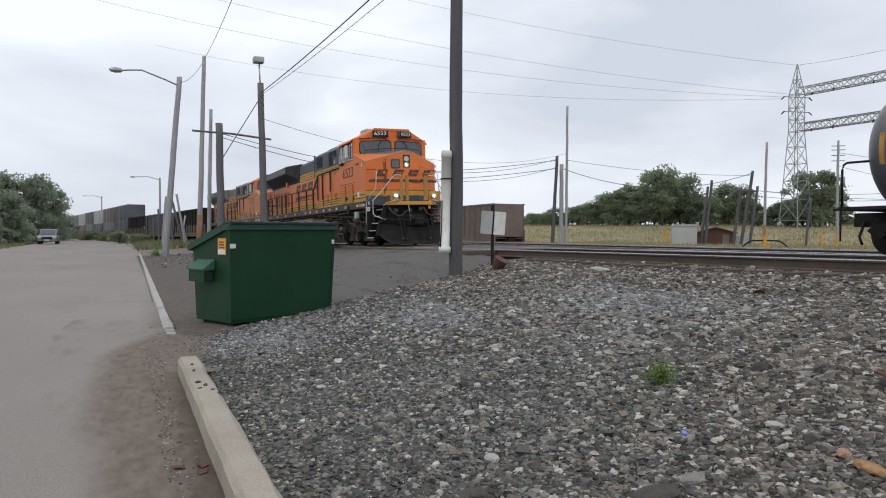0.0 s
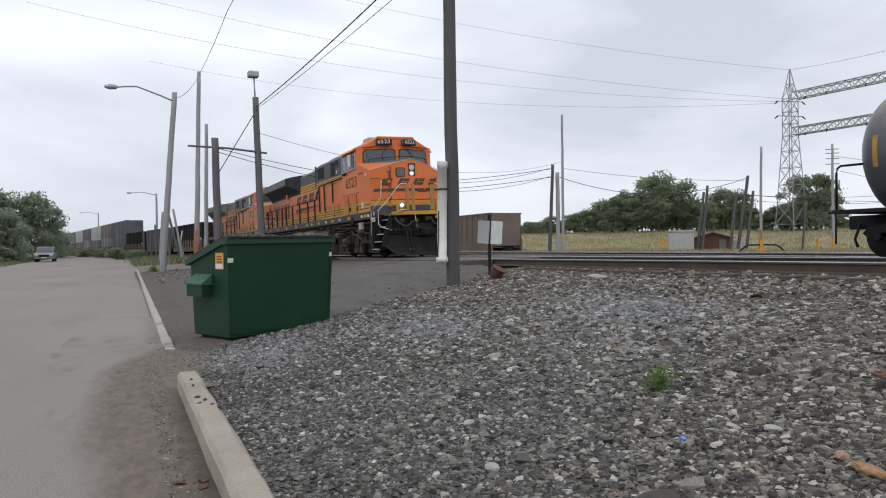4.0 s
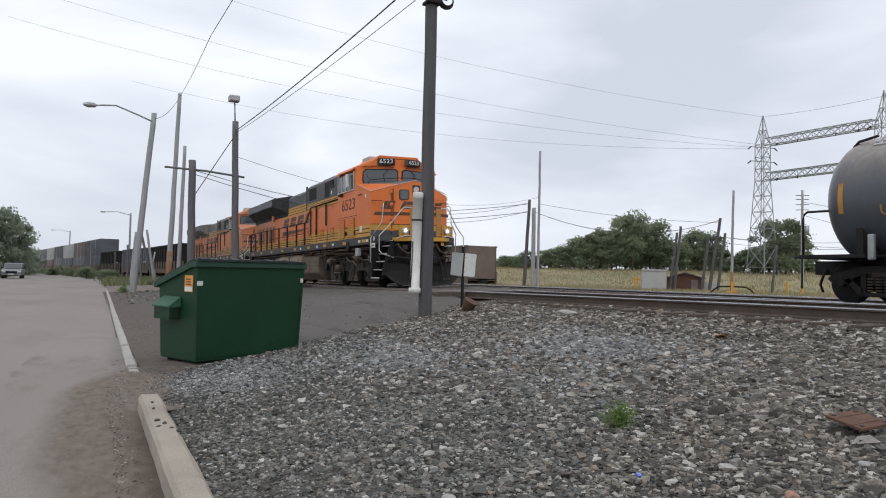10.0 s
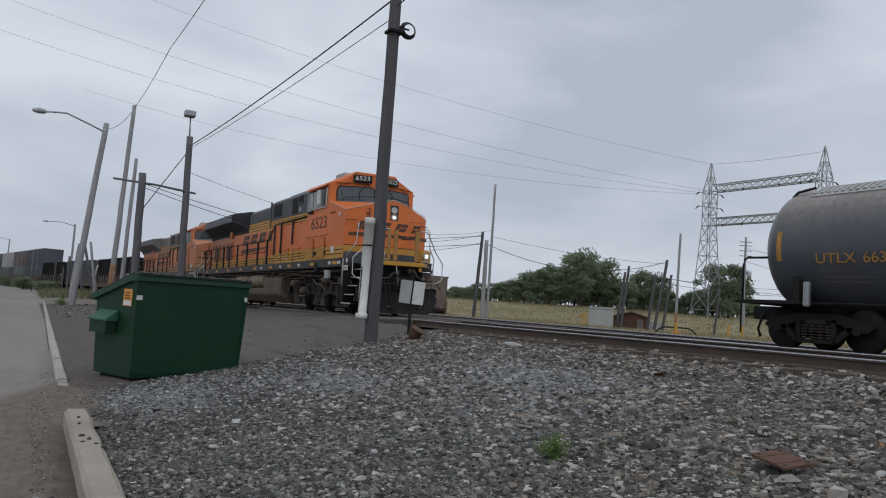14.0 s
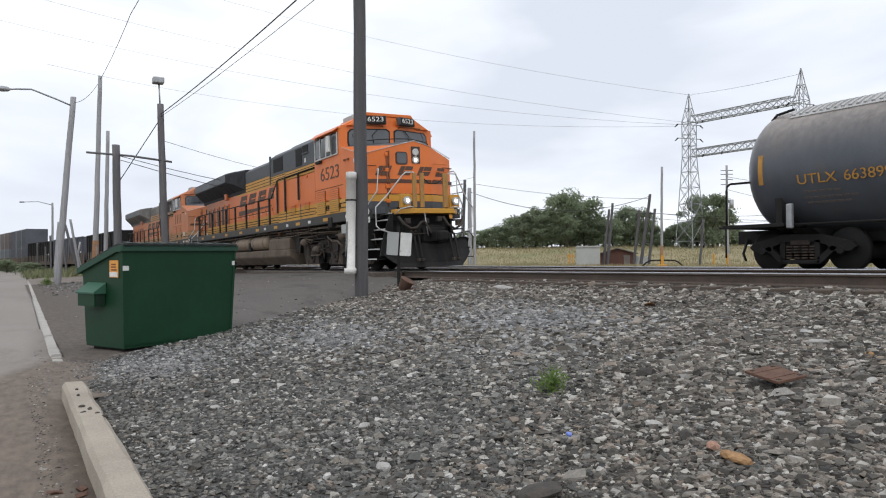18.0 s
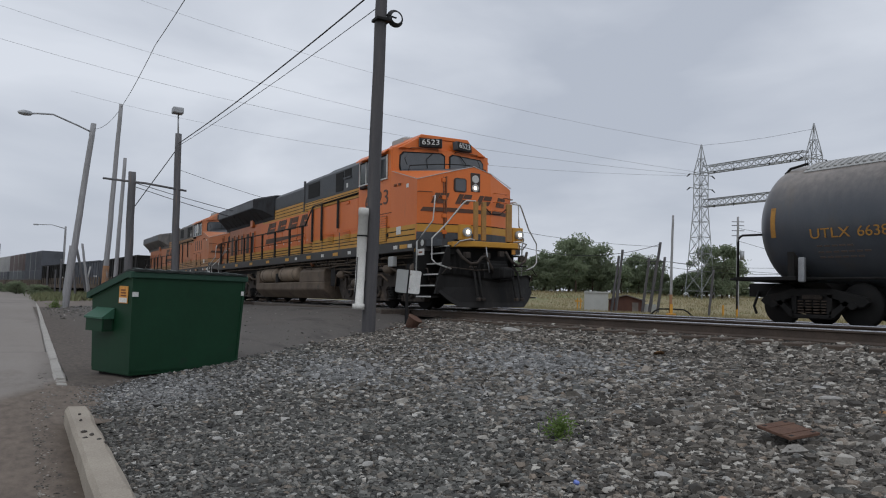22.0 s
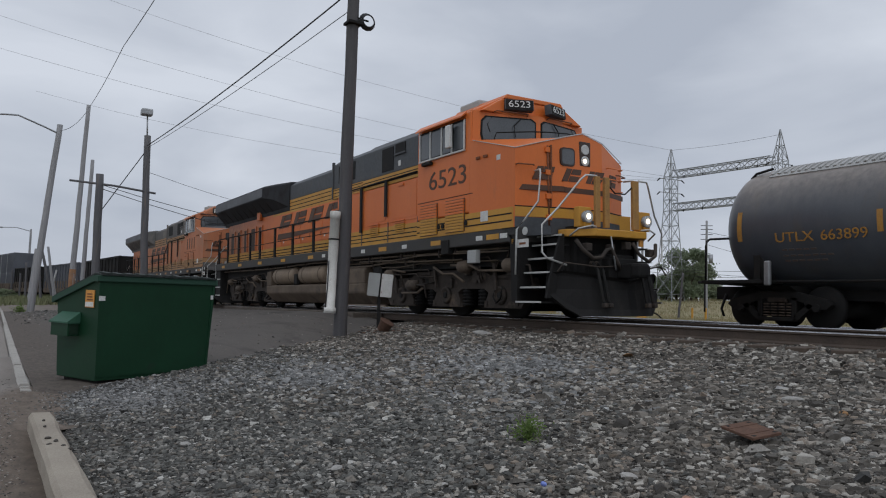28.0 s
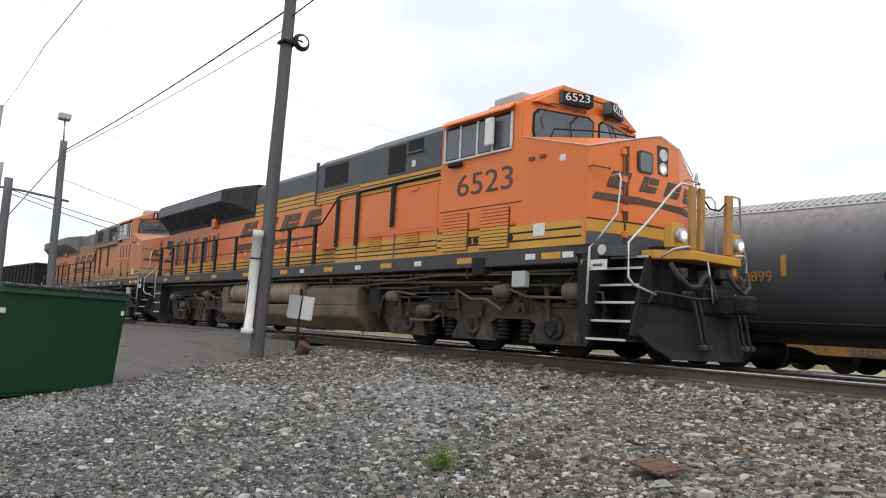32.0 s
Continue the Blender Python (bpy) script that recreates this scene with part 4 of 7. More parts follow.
        e = part("emblem_bar", prism(B(), ((-0.43, -0.35), (0.5, -0.35), (0.5, -0.25), (-0.36, -0.25)), 1, -0.014, 0.004), M["lettering"], nose, "charcoal bar under the emblem")
        e.matrix_basis = m
        part("grab_iron", tube(B(), [(-1.2 - far * 0.4, s * (1.48 - far), 2.86), (-1.12 - far * 0.4, s * (1.5 - far), 2.86), (-1.05, s * (1.18 - far), 2.86), (-1.1, s * (1.14 - far), 2.86)], 0.014, 5), M["rust"], nose)
        if s < 0:
            part("door_hinge", rod(B(), (-1.035, s * 0.83, 1.75), (-1.085, s * 0.83, 3.26), 0.02, 0.02, 8), M["rust"], nose, "rust-stained hinge bar of the nose door")
            for z in (1.9, 2.3, 2.75, 3.18):
                part("hinge_knuckle", box(B(), -1.13, -1.005 - 0.035 * (z - 1.75), s * 0.83 - 0.06, s * 0.83 + 0.06, z - 0.05, z + 0.05, 0.01), O, nose)
    m = Matrix.Translation((-1.008, 0, 2.75)) @ pose(0, 0, 0, 0, -2.3, 0) @ pose(0, 0, 0, 0, 0, 90)
    for a in (-0.55, 0.04):
        for q in block(a, 0.44, 0.25):
            e = part("emblem", prism(B(), q, 1, -0.01, 0.006), M["lettering"], nose, "charcoal slanted emblem block")
            e.matrix_basis = m
    part("emblem_bar", box(B(), -1.02, -0.984, -0.5, 0.5, 2.395, 2.495), M["lettering"], nose)
    bm = B()
    tb = [bm.verts.new(v + Vector((-0.035, 0, 0.006))) for v in top_pts]
    for q in ((0, 1, 2), (0, 2, 7), (2, 3, 7), (3, 4, 7), (4, 6, 7), (4, 5, 6), (6, 0, 7)):
        bm.faces.new([tb[i] for i in q])
    top = part("nose_deck", bm, M["nose_top"], nose, "dull grey anti-glare deck of the nose")
    part("deck_rail", tube(B(), [(-2.3, -1.2, 3.52), (-2.24, -1.18, 3.68), (-2.0, -0.5, 3.74), (-1.9, -0.1, 3.76), (-1.8, 0.3, 3.76), (-1.9, 0.9, 3.7), (-2.1, 1.12, 3.54)], 0.014, 5), K, top, "thin black rail before the windscreens")
    def rounded(cy, cz, w, h, r):
        return [(cy + i * (w - r) + r * math.cos(radians(a0 + q)), cz + j * (h - r) + r * math.sin(radians(a0 + q))) for i, j, a0 in ((1, -1, -90), (1, 1, 0), (-1, 1, 90), (-1, -1, 180)) for q in (0, 22, 45, 67, 90)]

    part("door_window", prism(B(), rounded(-0.4, 3.08, 0.175, 0.175, 0.07), 0, -1.1, -1.0), M["lamp_well"], nose, "small rounded nose door window")
    part("door_pane", prism(B(), rounded(-0.4, 3.08, 0.145, 0.145, 0.055), 0, -1.05, -0.994), M["glass"], nose)
    part("door_seam", prism(B(), ((-0.79, 1.75), (-0.76, 1.75), (-0.76, 3.28), (-0.79, 3.26)), 0, -1.12, -1.035), M["rust"], nose, "dark seam of the nose door")
    lamp = part("headlight_housing", box(B(), -1.08, -1.0, -0.1, 0.18, 2.94, 3.42, 0.02), M["lamp_well"], nose, "dark headlight recess")
    for z in (3.04, 3.26):
        h = part("headlight", lathe(B(), ((0, 0.1), (0.012, 0.1), (0.016, 0.085), (0.004, 0.04), (0.004, 0.01)), (-1.002, 0.03, z), (1, 0, 0), 20), M["silver"], lamp, "round headlight reflector")
        if z < 3.1 and first:
            part("bulb", rod(B(), (-0.998, 0.03, z), (-0.985, 0.03, z), 0.045, 0.035, 14), M["lamp_on"], h, "lit bulb")
    for z in (2.5, 2.72, 2.94):
        part("grab_iron", tube(B(), [(-0.97, 0.55, z), (-0.88, 0.55, z), (-0.93, 0.95, z), (-1.03, 0.95, z)], 0.013, 5), O, nose)
    # front platform
    plat = part("platform", prism(B(), ((-0.62, -0.98), (-0.4, -0.96), (0.0, -0.62), (0.0, 0.62), (-0.4, 0.96), (-0.62, 0.98)), 2, 1.5, 1.63, 0.015), Y, loco, "yellow front platform edge")
    part("platform_deck", prism(B(), ((-1.25, -1.35), (-0.64, -1.12), (-0.64, 1.12), (-1.25, 1.35)), 2, 1.54, 1.69), H, plat, "charcoal platform deck")
    for y, w in ((-0.52, 0.055), (-0.3, 0.06), (0.42, 0.075)):
        part("upright", box(B(), -0.13, -0.06, y - w, y + w, 1.66, 2.57, 0.012), M["dirty_yellow"], plat, "grimy yellow end upright")
    part("chain", tube(B(), [(-0.1, -0.26, 2.45), (-0.08, -0.1, 2.3), (-0.08, 0.15, 2.3), (-0.1, 0.36, 2.45)], 0.014, 5), K, plat, "sagging safety chain")
    for s in (-1, 1):
        d = part("ditch_light", lathe(B(), ((0, 0.05), (0.06, 0.1), (0.16, 0.112)), (-0.24, s * 0.74, 1.84), (1, 0, 0), 18), M["galv"], plat, "ditch light on the platform")
        part("housing", box(B(), -0.3, -0.16, s * 0.74 - 0.15, s * 0.74 + 0.15, 1.66, 2.02, 0.015), Y, d, "yellow ditch light box")
        part("lens", rod(B(), (-0.085, s * 0.74, 1.84), (-0.072, s * 0.74, 1.84), 0.1, 0.095, 18), M["silver"], d, "silver reflector")
        if first:
            part("bulb", rod(B(), (-0.072, s * 0.74, 1.84), (-0.06, s * 0.74, 1.84), 0.05, 0.04, 14), M["lamp_on"], d, "lit bulb")
        part("bracket", box(B(), -0.22, -0.1, s * 0.74 - 0.06, s * 0.74 + 0.06, 1.66, 1.74), Y, d)
    # pilot, steps, plow, coupler
    part("pilot", prism(B(), ((-0.9, -1.0), (-0.55, -0.85), (-0.42, -0.5), (-0.42, 0.5), (-0.55, 0.85), (-0.9, 1.0)), 2, 0.5, 1.5), K, loco, "black pilot")
    part("pilot_knee", box(B(), -0.5, -0.14, -0.42, 0.42, 0.55, 1.2, 0.03), K, loco, "black coupler carrier")
    # curved plow blade: concave from the rail up, swept back on both sides
    bm, prev = B(), None
    for i in range(13):
        v = -1.34 + i * 2.68 / 12
        f = abs(v) / 1.34
        x0 = 0.22 - 0.62 * f ** 1.5
        top = 0.72 + 0.2 * f - (0.08 if i in (0, 12) else 0)
        foot = 0.09 + 0.36 * max(0, (f - 0.72) / 0.28)
        col = [(x0, foot), (x0 - 0.05, foot + 0.12), (x0 - 0.1, 0.56), (x0 - 0.1, top - 0.05), (x0 - 0.04, top), (x0 - 0.08, top), (x0 - 0.15, 0.56), (x0 - 0.08, foot)]
        ring = [bm.verts.new((x, v, z)) for x, z in col]
        if prev:
            for k in range(8):
                bm.faces.new((prev[k], prev[(k + 1) % 8], ring[(k + 1) % 8], ring[k]))
        else:
            bm.faces.new(ring)
        prev = ring
    bm.faces.new(prev[::-1])
    plow = part("plow", bm, M["plow"], loco, "scuffed black curved steel plow")
    for y in (-0.62, -0.5, 0.44, 0.6):
        hose = part("hose_bag", tube(B(), [(-0.1, y, 1.02), (0.02, y, 0.9), (0.1, y, 0.6), (0.12, y + 0.03, 0.36), (0.16, y + 0.05, 0.3)], 0.028, 7), K, plow, "hanging air hose")
        part("gladhand", box(B(), 0.1, 0.2, y, y + 0.09, 0.24, 0.32, 0.02), M["truck"], hose)
        part("hose_clamp", rod(B(), (-0.1, y, 1.02), (-0.16, y, 1.02), 0.04, 0.04, 8), M["truck"], hose)
    part("drawbar_pocket", box(B(), -0.14, 0.0, -0.34, 0.34, 0.68, 1.12, 0.02), K, plow, "dark coupler pocket")
    part("red_tag", box(B(), -0.1, -0.06, 0.5, 0.6, 1.36, 1.48, 0.01), M["label"], plow, "small red tag")
    for y, z in ((-0.75, 1.3), (0.2, 1.36), (0.8, 1.25), (-0.2, 1.3)):
        part("receptacle", box(B(), -0.16, -0.04, y - 0.07, y + 0.07, z - 0.07, z + 0.07, 0.015), M["truck"], plow)
    for s in (-1, 1):
        well = part("step_well", box(B(), -1.34, -0.4, min(s * 0.72, s * 0.78), max(s * 0.72, s * 0.78), 0.3, 1.7), K, loco, "black recessed step well")
        if s < 0:
            part("side_plate", prism(B(), ((-1.62, 1.7), (-1.36, 1.52), (-1.3, 0.34), (-1.14, 0.3), (-1.12, 1.0), (-1.14, 1.5), (-1.14, 1.7)), 1, s * 1.5, s * 1.44), K, well, "black step side plate")
            part("well_back", box(B(), -1.3, -1.17, s * 1.44, s * 0.78, 0.3, 1.7), K, well)
            part("front_plate", prism(B(), ((s * 1.02, 0.4), (s * 1.42, 0.4), (s * 1.3, 0.9), (s * 1.1, 1.5), (s * 1.02, 1.5)), 0, -0.46, -0.4), K, well)
            part("plate_label", panel(-1.13, -0.8, 1.31, 1.46, 1.5, s, 0.006), M["white"], well, "white stencil plate")
            part("label_print", panel(-1.06, -0.88, 1.36, 1.4, 1.507, s, 0.003), M["rust"], well)
            part("badge", rod(B(), (-0.9, s * 1.5, 1.6), (-0.9, s * 1.51, 1.6), 0.075, 0.075, 16), M["silver"], well, "round silver badge")
            words("end_letter", "F", 0.12, pose(-1.27, s * 1.503, 1.43, 90, 0, 0), Y, well)
        for i, z in enumerate((0.34, 0.6, 0.866, 1.12, 1.37, 1.54)):
            y0 = s * (1.5 - 0.095 * i)
            tread = part("step_tread", box(B(), -1.15, -0.46, min(y0, y0 - s * 0.26), max(y0, y0 - s * 0.26), z - 0.03, z), K, well)
            part("tread_edge", box(B(), -1.15, -0.45, min(y0, y0 + s * 0.025), max(y0, y0 + s * 0.025), z - 0.026, z + 0.006), M["silver"], tread, "silver step edge")
        part("handrail", tube(B(), [(-1.13, s * 1.54, 0.82), (-1.1, s * 1.54, 1.64), (-0.95, s * 1.48, 1.8), (-0.84, s * 1.25, 2.15), (-0.82, s * 1.22, 2.66), (-0.88, s * 1.18, 2.75), (-1.08, s * 1.14, 2.75)], 0.018, 8), M["silver"], well, "silver step handrail")
        part("handrail", tube(B(), [(-0.3, s * 1.05, 0.98), (-0.42, s * 1.4, 1.1), (-0.43, s * 1.5, 1.2), (-0.43, s * 1.5, 1.68), (-0.34, s * 1.2, 2.0), (-0.16, s * 0.84, 2.5), (-0.12, s * 0.76, 2.58), (-0.1, s * 0.52, 2.58)], 0.018, 8), M["silver"], well, "silver step handrail")
        part("hand_grip", tube(B(), [(-0.3, s * 0.98, 1.5), (-0.1, s * 0.95, 1.62), (-0.02, s * 0.7, 1.68), (-0.08, s * 0.55, 1.66)], 0.016, 6), M["silver"], plat)
        part("uncoupling_lever", tube(B(), [(0.02, s * 0.1, 0.98), (0.05, s * 0.6, 0.95), (-0.2, s * 1.2, 1.02), (-0.2, s * 1.35, 0.85)], 0.014, 6), M["truck"], plow, "thin steel uncoupling lever")
    part("jumper_hose", tube(B(), [(-0.1, -1.02, 1.42), (-0.02, -0.92, 1.24), (0.04, -0.74, 1.1), (0.06, -0.56, 1.12), (0.04, -0.42, 1.26), (0.04, -0.32, 1.28), (0.06, -0.22, 1.1), (0.06, -0.08, 0.88)], 0.036, 8), M["truck"], plow, "thick drooping jumper hose")
    part("jumper_hose", tube(B(), [(-0.05, 0.3, 1.42), (0.03, 0.4, 1.2), (0.06, 0.6, 1.08), (0.02, 0.82, 1.2), (-0.1, 0.96, 1.42)], 0.034, 8), M["truck"], plow, "thick drooping jumper hose")
    part("lift_chain", tube(B(), [(0.02, -0.3, 1.5), (0.06, -0.28, 1.2), (0.08, -0.24, 0.9)], 0.016, 5), M["galv"], plow)
    coup = part("coupler", box(B(), -0.3, 0.42, -0.13, 0.13, 0.76, 1.02, 0.02), K, loco, "rust-black knuckle coupler")
    part("knuckle", box(B(), 0.34, 0.58, -0.17, 0.08, 0.76, 1.02, 0.05), K, coup)
    part("knuckle_guard", box(B(), 0.3, 0.5, 0.1, 0.18, 0.8, 0.98, 0.03), K, coup)
    # walkway handrails
    for s in (-1, 1):
        y = s * 1.47
        part("walkway_rail", tube(B(), [(-21.7, y, 1.7), (-21.6, y, 2.72), (-9.4, y, 2.66), (-8.7, y, 3.2), (-8.6, y, 3.23), (-4.9, y, 3.25)], 0.022, 6), K, loco, "black walkway handrail")
        part("walkway_rail", tube(B(), [(-21.6, y, 2.22), (-9.8, y, 2.2)], 0.013, 5), K, loco)
        for x in (-21.55, -20.3, -18.8, -17.35, -16.2, -14.6, -12.9, -11.14, -9.75):
            part("stanchion", box(B(), x - 0.06, x + 0.06, min(y, y - s * 0.05), max(y, y - s * 0.05), 1.66, 2.68), K, loco, "black flat stanchion")
        for x, z in ((-8.67, 2.06), (-7.8, 2.05), (-6.41, 2.35)):
            part("stanchion", box(B(), x - 0.055, x + 0.055, min(y, y + s * 0.03), max(y, y + s * 0.03), z, 3.22), K, loco, "black flat stanchion")
        part("rear_handrail", tube(B(), [(-21.95, y, 0.9), (-21.95, y, 1.8), (-21.75, s * 1.2, 2.5)], 0.021, 7), M["silver"], loco, "silver rear handrail")
    for s in (-1, 1):
        rs = part("rear_steps", box(B(), -21.9, -21.3, min(s * 1.0, s * 1.45), max(s * 1.0, s * 1.45), 0.4, 1.43), K, loco, "black rear steps")
        for z in (0.42, 0.75, 1.08):
            part("tread_edge", box(B(), -21.9, -21.3, min(s * 1.45, s * 1.48), max(s * 1.45, s * 1.48), z - 0.02, z + 0.02), M["silver"], rs)
    part("rear_coupler", box(B(), -22.5, -21.5, -0.14, 0.14, 0.75, 1.02, 0.03), K, loco)
    # trucks
    for c in (-4.1, -17.9):
        tr = part("truck", box(B(), -2.7, 2.7, -0.62, 0.62, 0.35, 0.95), K, loco, "dust-coated three-axle truck")
        tr.matrix_basis = pose(c, 0, 0)
        for s in (-1, 1):
            y0, y1 = s * 0.98, s * 1.14
            side_pts = ((-3.0, 0.62), (-2.62, 0.2), (-1.4, 0.2), (-1.56, 0.5), (-1.4, 0.58), (-0.6, 0.58), (-0.44, 0.5), (-0.62, 0.2), (0.62, 0.2), (0.44, 0.5), (0.6, 0.58), (1.4, 0.58), (1.56, 0.5), (1.4, 0.2), (2.62, 0.2), (3.0, 0.62), (2.9, 0.85), (1.6, 0.85), (1.3, 0.98), (-1.3, 0.98), (-1.6, 0.85), (-2.9, 0.85))
            part("sideframe", prism(B(), side_pts, 1, min(y0, y1), max(y0, y1)), M["truck"], tr, "dust-brown cast sideframe")
            for a, b, c, d in ((-1.25, 1.25, 0.9, 0.95), (-2.85, -1.65, 0.78, 0.83), (1.65, 2.85, 0.78, 0.83)):
                part("frame_flange", box(B(), a, b, min(y1, y1 + s * 0.03), max(y1, y1 + s * 0.03), c, d), M["truck"], tr)
            for ax in (-2.0, 0.0, 2.0):
                part("journal_box", lathe(B(), ((0, 0.19), (0.06, 0.18), (0.08, 0.14), (0.05, 0.12), (0.05, 0.02)), (ax, s * 1.13, 0.45), (0, s, 0), 18), M["truck"], tr, "round axle bearing cap")
                part("bearing_cap", rod(B(), (ax, s * 1.17, 0.45), (ax, s * 1.21, 0.45), 0.07, 0.06, 12), K, tr)
                for q in (-0.5, 0.5):
                    part("bolt_plate", box(B(), ax + q - 0.05, ax + q + 0.05, min(y1, y1 + s * 0.02), max(y1, y1 + s * 0.02), 0.24, 0.34), M["truck"], tr)
            for ax in (-1.3, -0.72, 0.72, 1.3):
                bm = B()
                for i in range(5):
                    rod(bm, (ax, s * 1.06, 0.24 + i * 0.068), (ax, s * 1.06, 0.275 + i * 0.068), 0.12, 0.12, 10)
                # black here paints in the shade inside the sideframe arches
                part("coil_spring", bm, M["black"], tr, "coil spring, blackened for the shade of its arch")
                part("spring_core", rod(B(), (ax, s * 1.06, 0.22), (ax, s * 1.06, 0.58), 0.08, 0.08, 8), K, tr)
            for ax, z, r in ((-2.6, 0.95, 0.12), (-1.5, 0.68, 0.12), (0.7, 1.04, 0.13), (2.3, 1.02, 0.14)):
                cyl = part("brake_cylinder", lathe(B(), ((0, 0.05), (0.02, r * 0.9), (0.05, r), (0.3, r), (0.33, r * 0.85), (0.38, 0.06)), (ax, s * 1.26, z), (1, 0, 0), 18), M["tan"], tr, "dusty brake cylinder")
                part("cylinder_foot", box(B(), ax + 0.06, ax + 0.28, min(s * 1.12, s * 1.28), max(s * 1.12, s * 1.28), z - r - 0.04, z - r + 0.03), M["truck"], cyl)
                part("push_rod", tube(B(), [(ax + 0.36, s * 1.26, z), (ax + 0.72, s * 1.26, z - 0.02), (ax + 0.78, s * 1.24, z - 0.3)], 0.024, 6), M["truck"], cyl)
            for pts in (((-2.5, 1.1), (-1.35, 1.1), (-1.25, 1.02), (-0.65, 1.02), (-0.35, 0.72), (-1.1, 0.68)), ((-2.3, 1.02), (-1.0, 1.02), (-0.9, 1.14), (0.7, 1.16)), ((-1.9, 0.94), (-1.2, 0.94), (-1.1, 0.86), (-0.4, 0.86)), ((1.0, 1.18), (1.7, 1.2), (1.8, 1.1), (2.9, 1.12))):
                part("brake_pipe", tube(B(), [(a, s * 1.24, z) for a, z in pts], 0.02, 6), M["truck"], tr, "dusty brake pipe")
            for ax, z0, z1, w in ((1.85, 0.55, 1.15, 0.05), (-2.25, 0.5, 0.9, 0.05), (-0.42, 0.6, 1.1, 0.045), (1.3, 0.7, 0.85, 0.06)):
                part("brake_lever", prism(B(), ((ax - w, z1), (ax + w, z1), (ax + w * 0.6 + 0.08, z0), (ax - w * 0.6 + 0.08, z0)), 1, min(s * 1.2, s * 1.24), max(s * 1.2, s * 1.24)), M["truck"], tr)
            for pts in (((-2.9, 0.5), (-2.75, 0.95), (-2.2, 1.05), (-1.6, 0.98)), ((-0.3, 1.06), (0.1, 0.9), (0.5, 0.9), (0.9, 0.72)), ((0.4, 1.08), (1.1, 1.06), (1.5, 0.94), (2.4, 0.92)), ((-1.75, 0.5), (-1.0, 0.5), (-0.8, 0.6))):
                part("brake_rod", tube(B(), [(a, s * 1.3, z) for a, z in pts], 0.026, 6), M["tan"], tr, "dusty brake rod")
            for ax, z in ((-1.05, 0.74), (0.2, 0.72), (1.15, 0.82), (-2.3, 0.74)):
                part("bracket", prism(B(), ((ax - 0.09, z - 0.1), (ax + 0.07, z - 0.12), (ax + 0.1, z + 0.08), (ax - 0.05, z + 0.12)), 1, min(s * 1.13, s * 1.2), max(s * 1.13, s * 1.2)), M["truck"], tr)
            part("frame_hole", rod(B(), (-0.85, s * 1.135, 0.76), (-0.85, s * 1.148, 0.76), 0.07, 0.07, 12), K, tr, "dark hole in the sideframe")
            part("sand_hose", tube(B(), [(2.85, s * 1.15, 1.1), (2.9, s * 1.12, 0.6), (2.75, s * 0.95, 0.25)], 0.028, 6), K, tr)
            part("hose_loop", tube(B(), [(1.9, s * 1.2, 0.62), (1.84, s * 1.24, 0.42), (1.96, s * 1.24, 0.3), (2.1, s * 1.24, 0.38), (2.1, s * 1.2, 0.6)], 0.018, 6), K, tr)
        for ax in (-2.0, 0, 2.0):
            part("traction_motor", box(B(), ax + 0.12 if ax < 2 else ax - 1.0, ax + 1.0 if ax < 2 else ax - 0.12, -0.62, 0.62, 0.13, 0.8, 0.06), K, tr, "black traction motor between the wheels")
            w = part("wheelset", lathe(B(), ((-0.8, 0.12), (-0.8, 0.5), (-0.76, 0.53), (-0.68, 0.535), (-0.66, 0.3), (-0.66, 0.12), (0.66, 0.12), (0.66, 0.3), (0.68, 0.535), (0.76, 0.53), (0.8, 0.5), (0.8, 0.12)), (0, 0, 0), (0, 1, 0), 32), M["black"], tr, "steel wheelset")
            w.matrix_basis = pose(ax, 0, 0.53)
            WHEELS.append((w, ax))
    tank = part("fuel_tank", prism(B(), ((-1.4, 0.5), (-1.1, 0.2), (1.1, 0.2), (1.4, 0.5), (1.4, 0.76), (-1.4, 0.76)), 0, -15.5, -7.7, 0.04), M["tan"], loco, "dusty tan fuel tank")
    part("tank_block", prism(B(), ((-1.4, 0.74), (1.4, 0.74), (1.4, 1.1), (1.28, 1.22), (-1.28, 1.22), (-1.4, 1.1)), 0, -10.1, -7.72, 0.03), M["tan"], tank, "dusty tan tank block")
    part("tank_block", box(B(), -15.48, -15.05, -1.4, 1.4, 0.74, 1.24, 0.03), M["tan"], tank, "dusty tan tank block")
    for s in (-1, 1):
        for a, b in ((-14.9, -12.85), (-12.5, -10.4)):
            n = b - a
            res = part("air_reservoir", lathe(B(), ((0, 0.05), (0.05, 0.2), (0.14, 0.27), (n - 0.14, 0.27), (n - 0.05, 0.2), (n, 0.05)), (a, s * 1.18, 1.06), (1, 0, 0), 24), M["reservoir"], loco, "pale tan air reservoir")
            for q in (0.4, n - 0.4):
                part("strap", lathe(B(), ((0, 0.276), (0.06, 0.276)), (a + q, s * 1.18, 1.06), (1, 0, 0), 24), M["tan"], res)
        part("gauge_panel", box(B(), -12.8, -12.55, min(s * 1.3, s * 1.42), max(s * 1.3, s * 1.42), 0.76, 1.1, 0.02), K, loco)
        part("fuel_filler", rod(B(), (-9.0, s * 1.3, 1.26), (-9.0, s * 1.36, 1.4), 0.06, 0.06, 10), M["rust"], tank)
        part("junction_box", box(B(), -2.75, -2.45, min(s * 1.4, s * 1.52), max(s * 1.4, s * 1.52), 1.08, 1.34, 0.015), M["hut"], loco, "grey junction box")
        part("jacking_pad", box(B(), -3.75, -3.45, min(s * 1.3, s * 1.53), max(s * 1.3, s * 1.53), 1.3, 1.6, 0.015), K, loco)
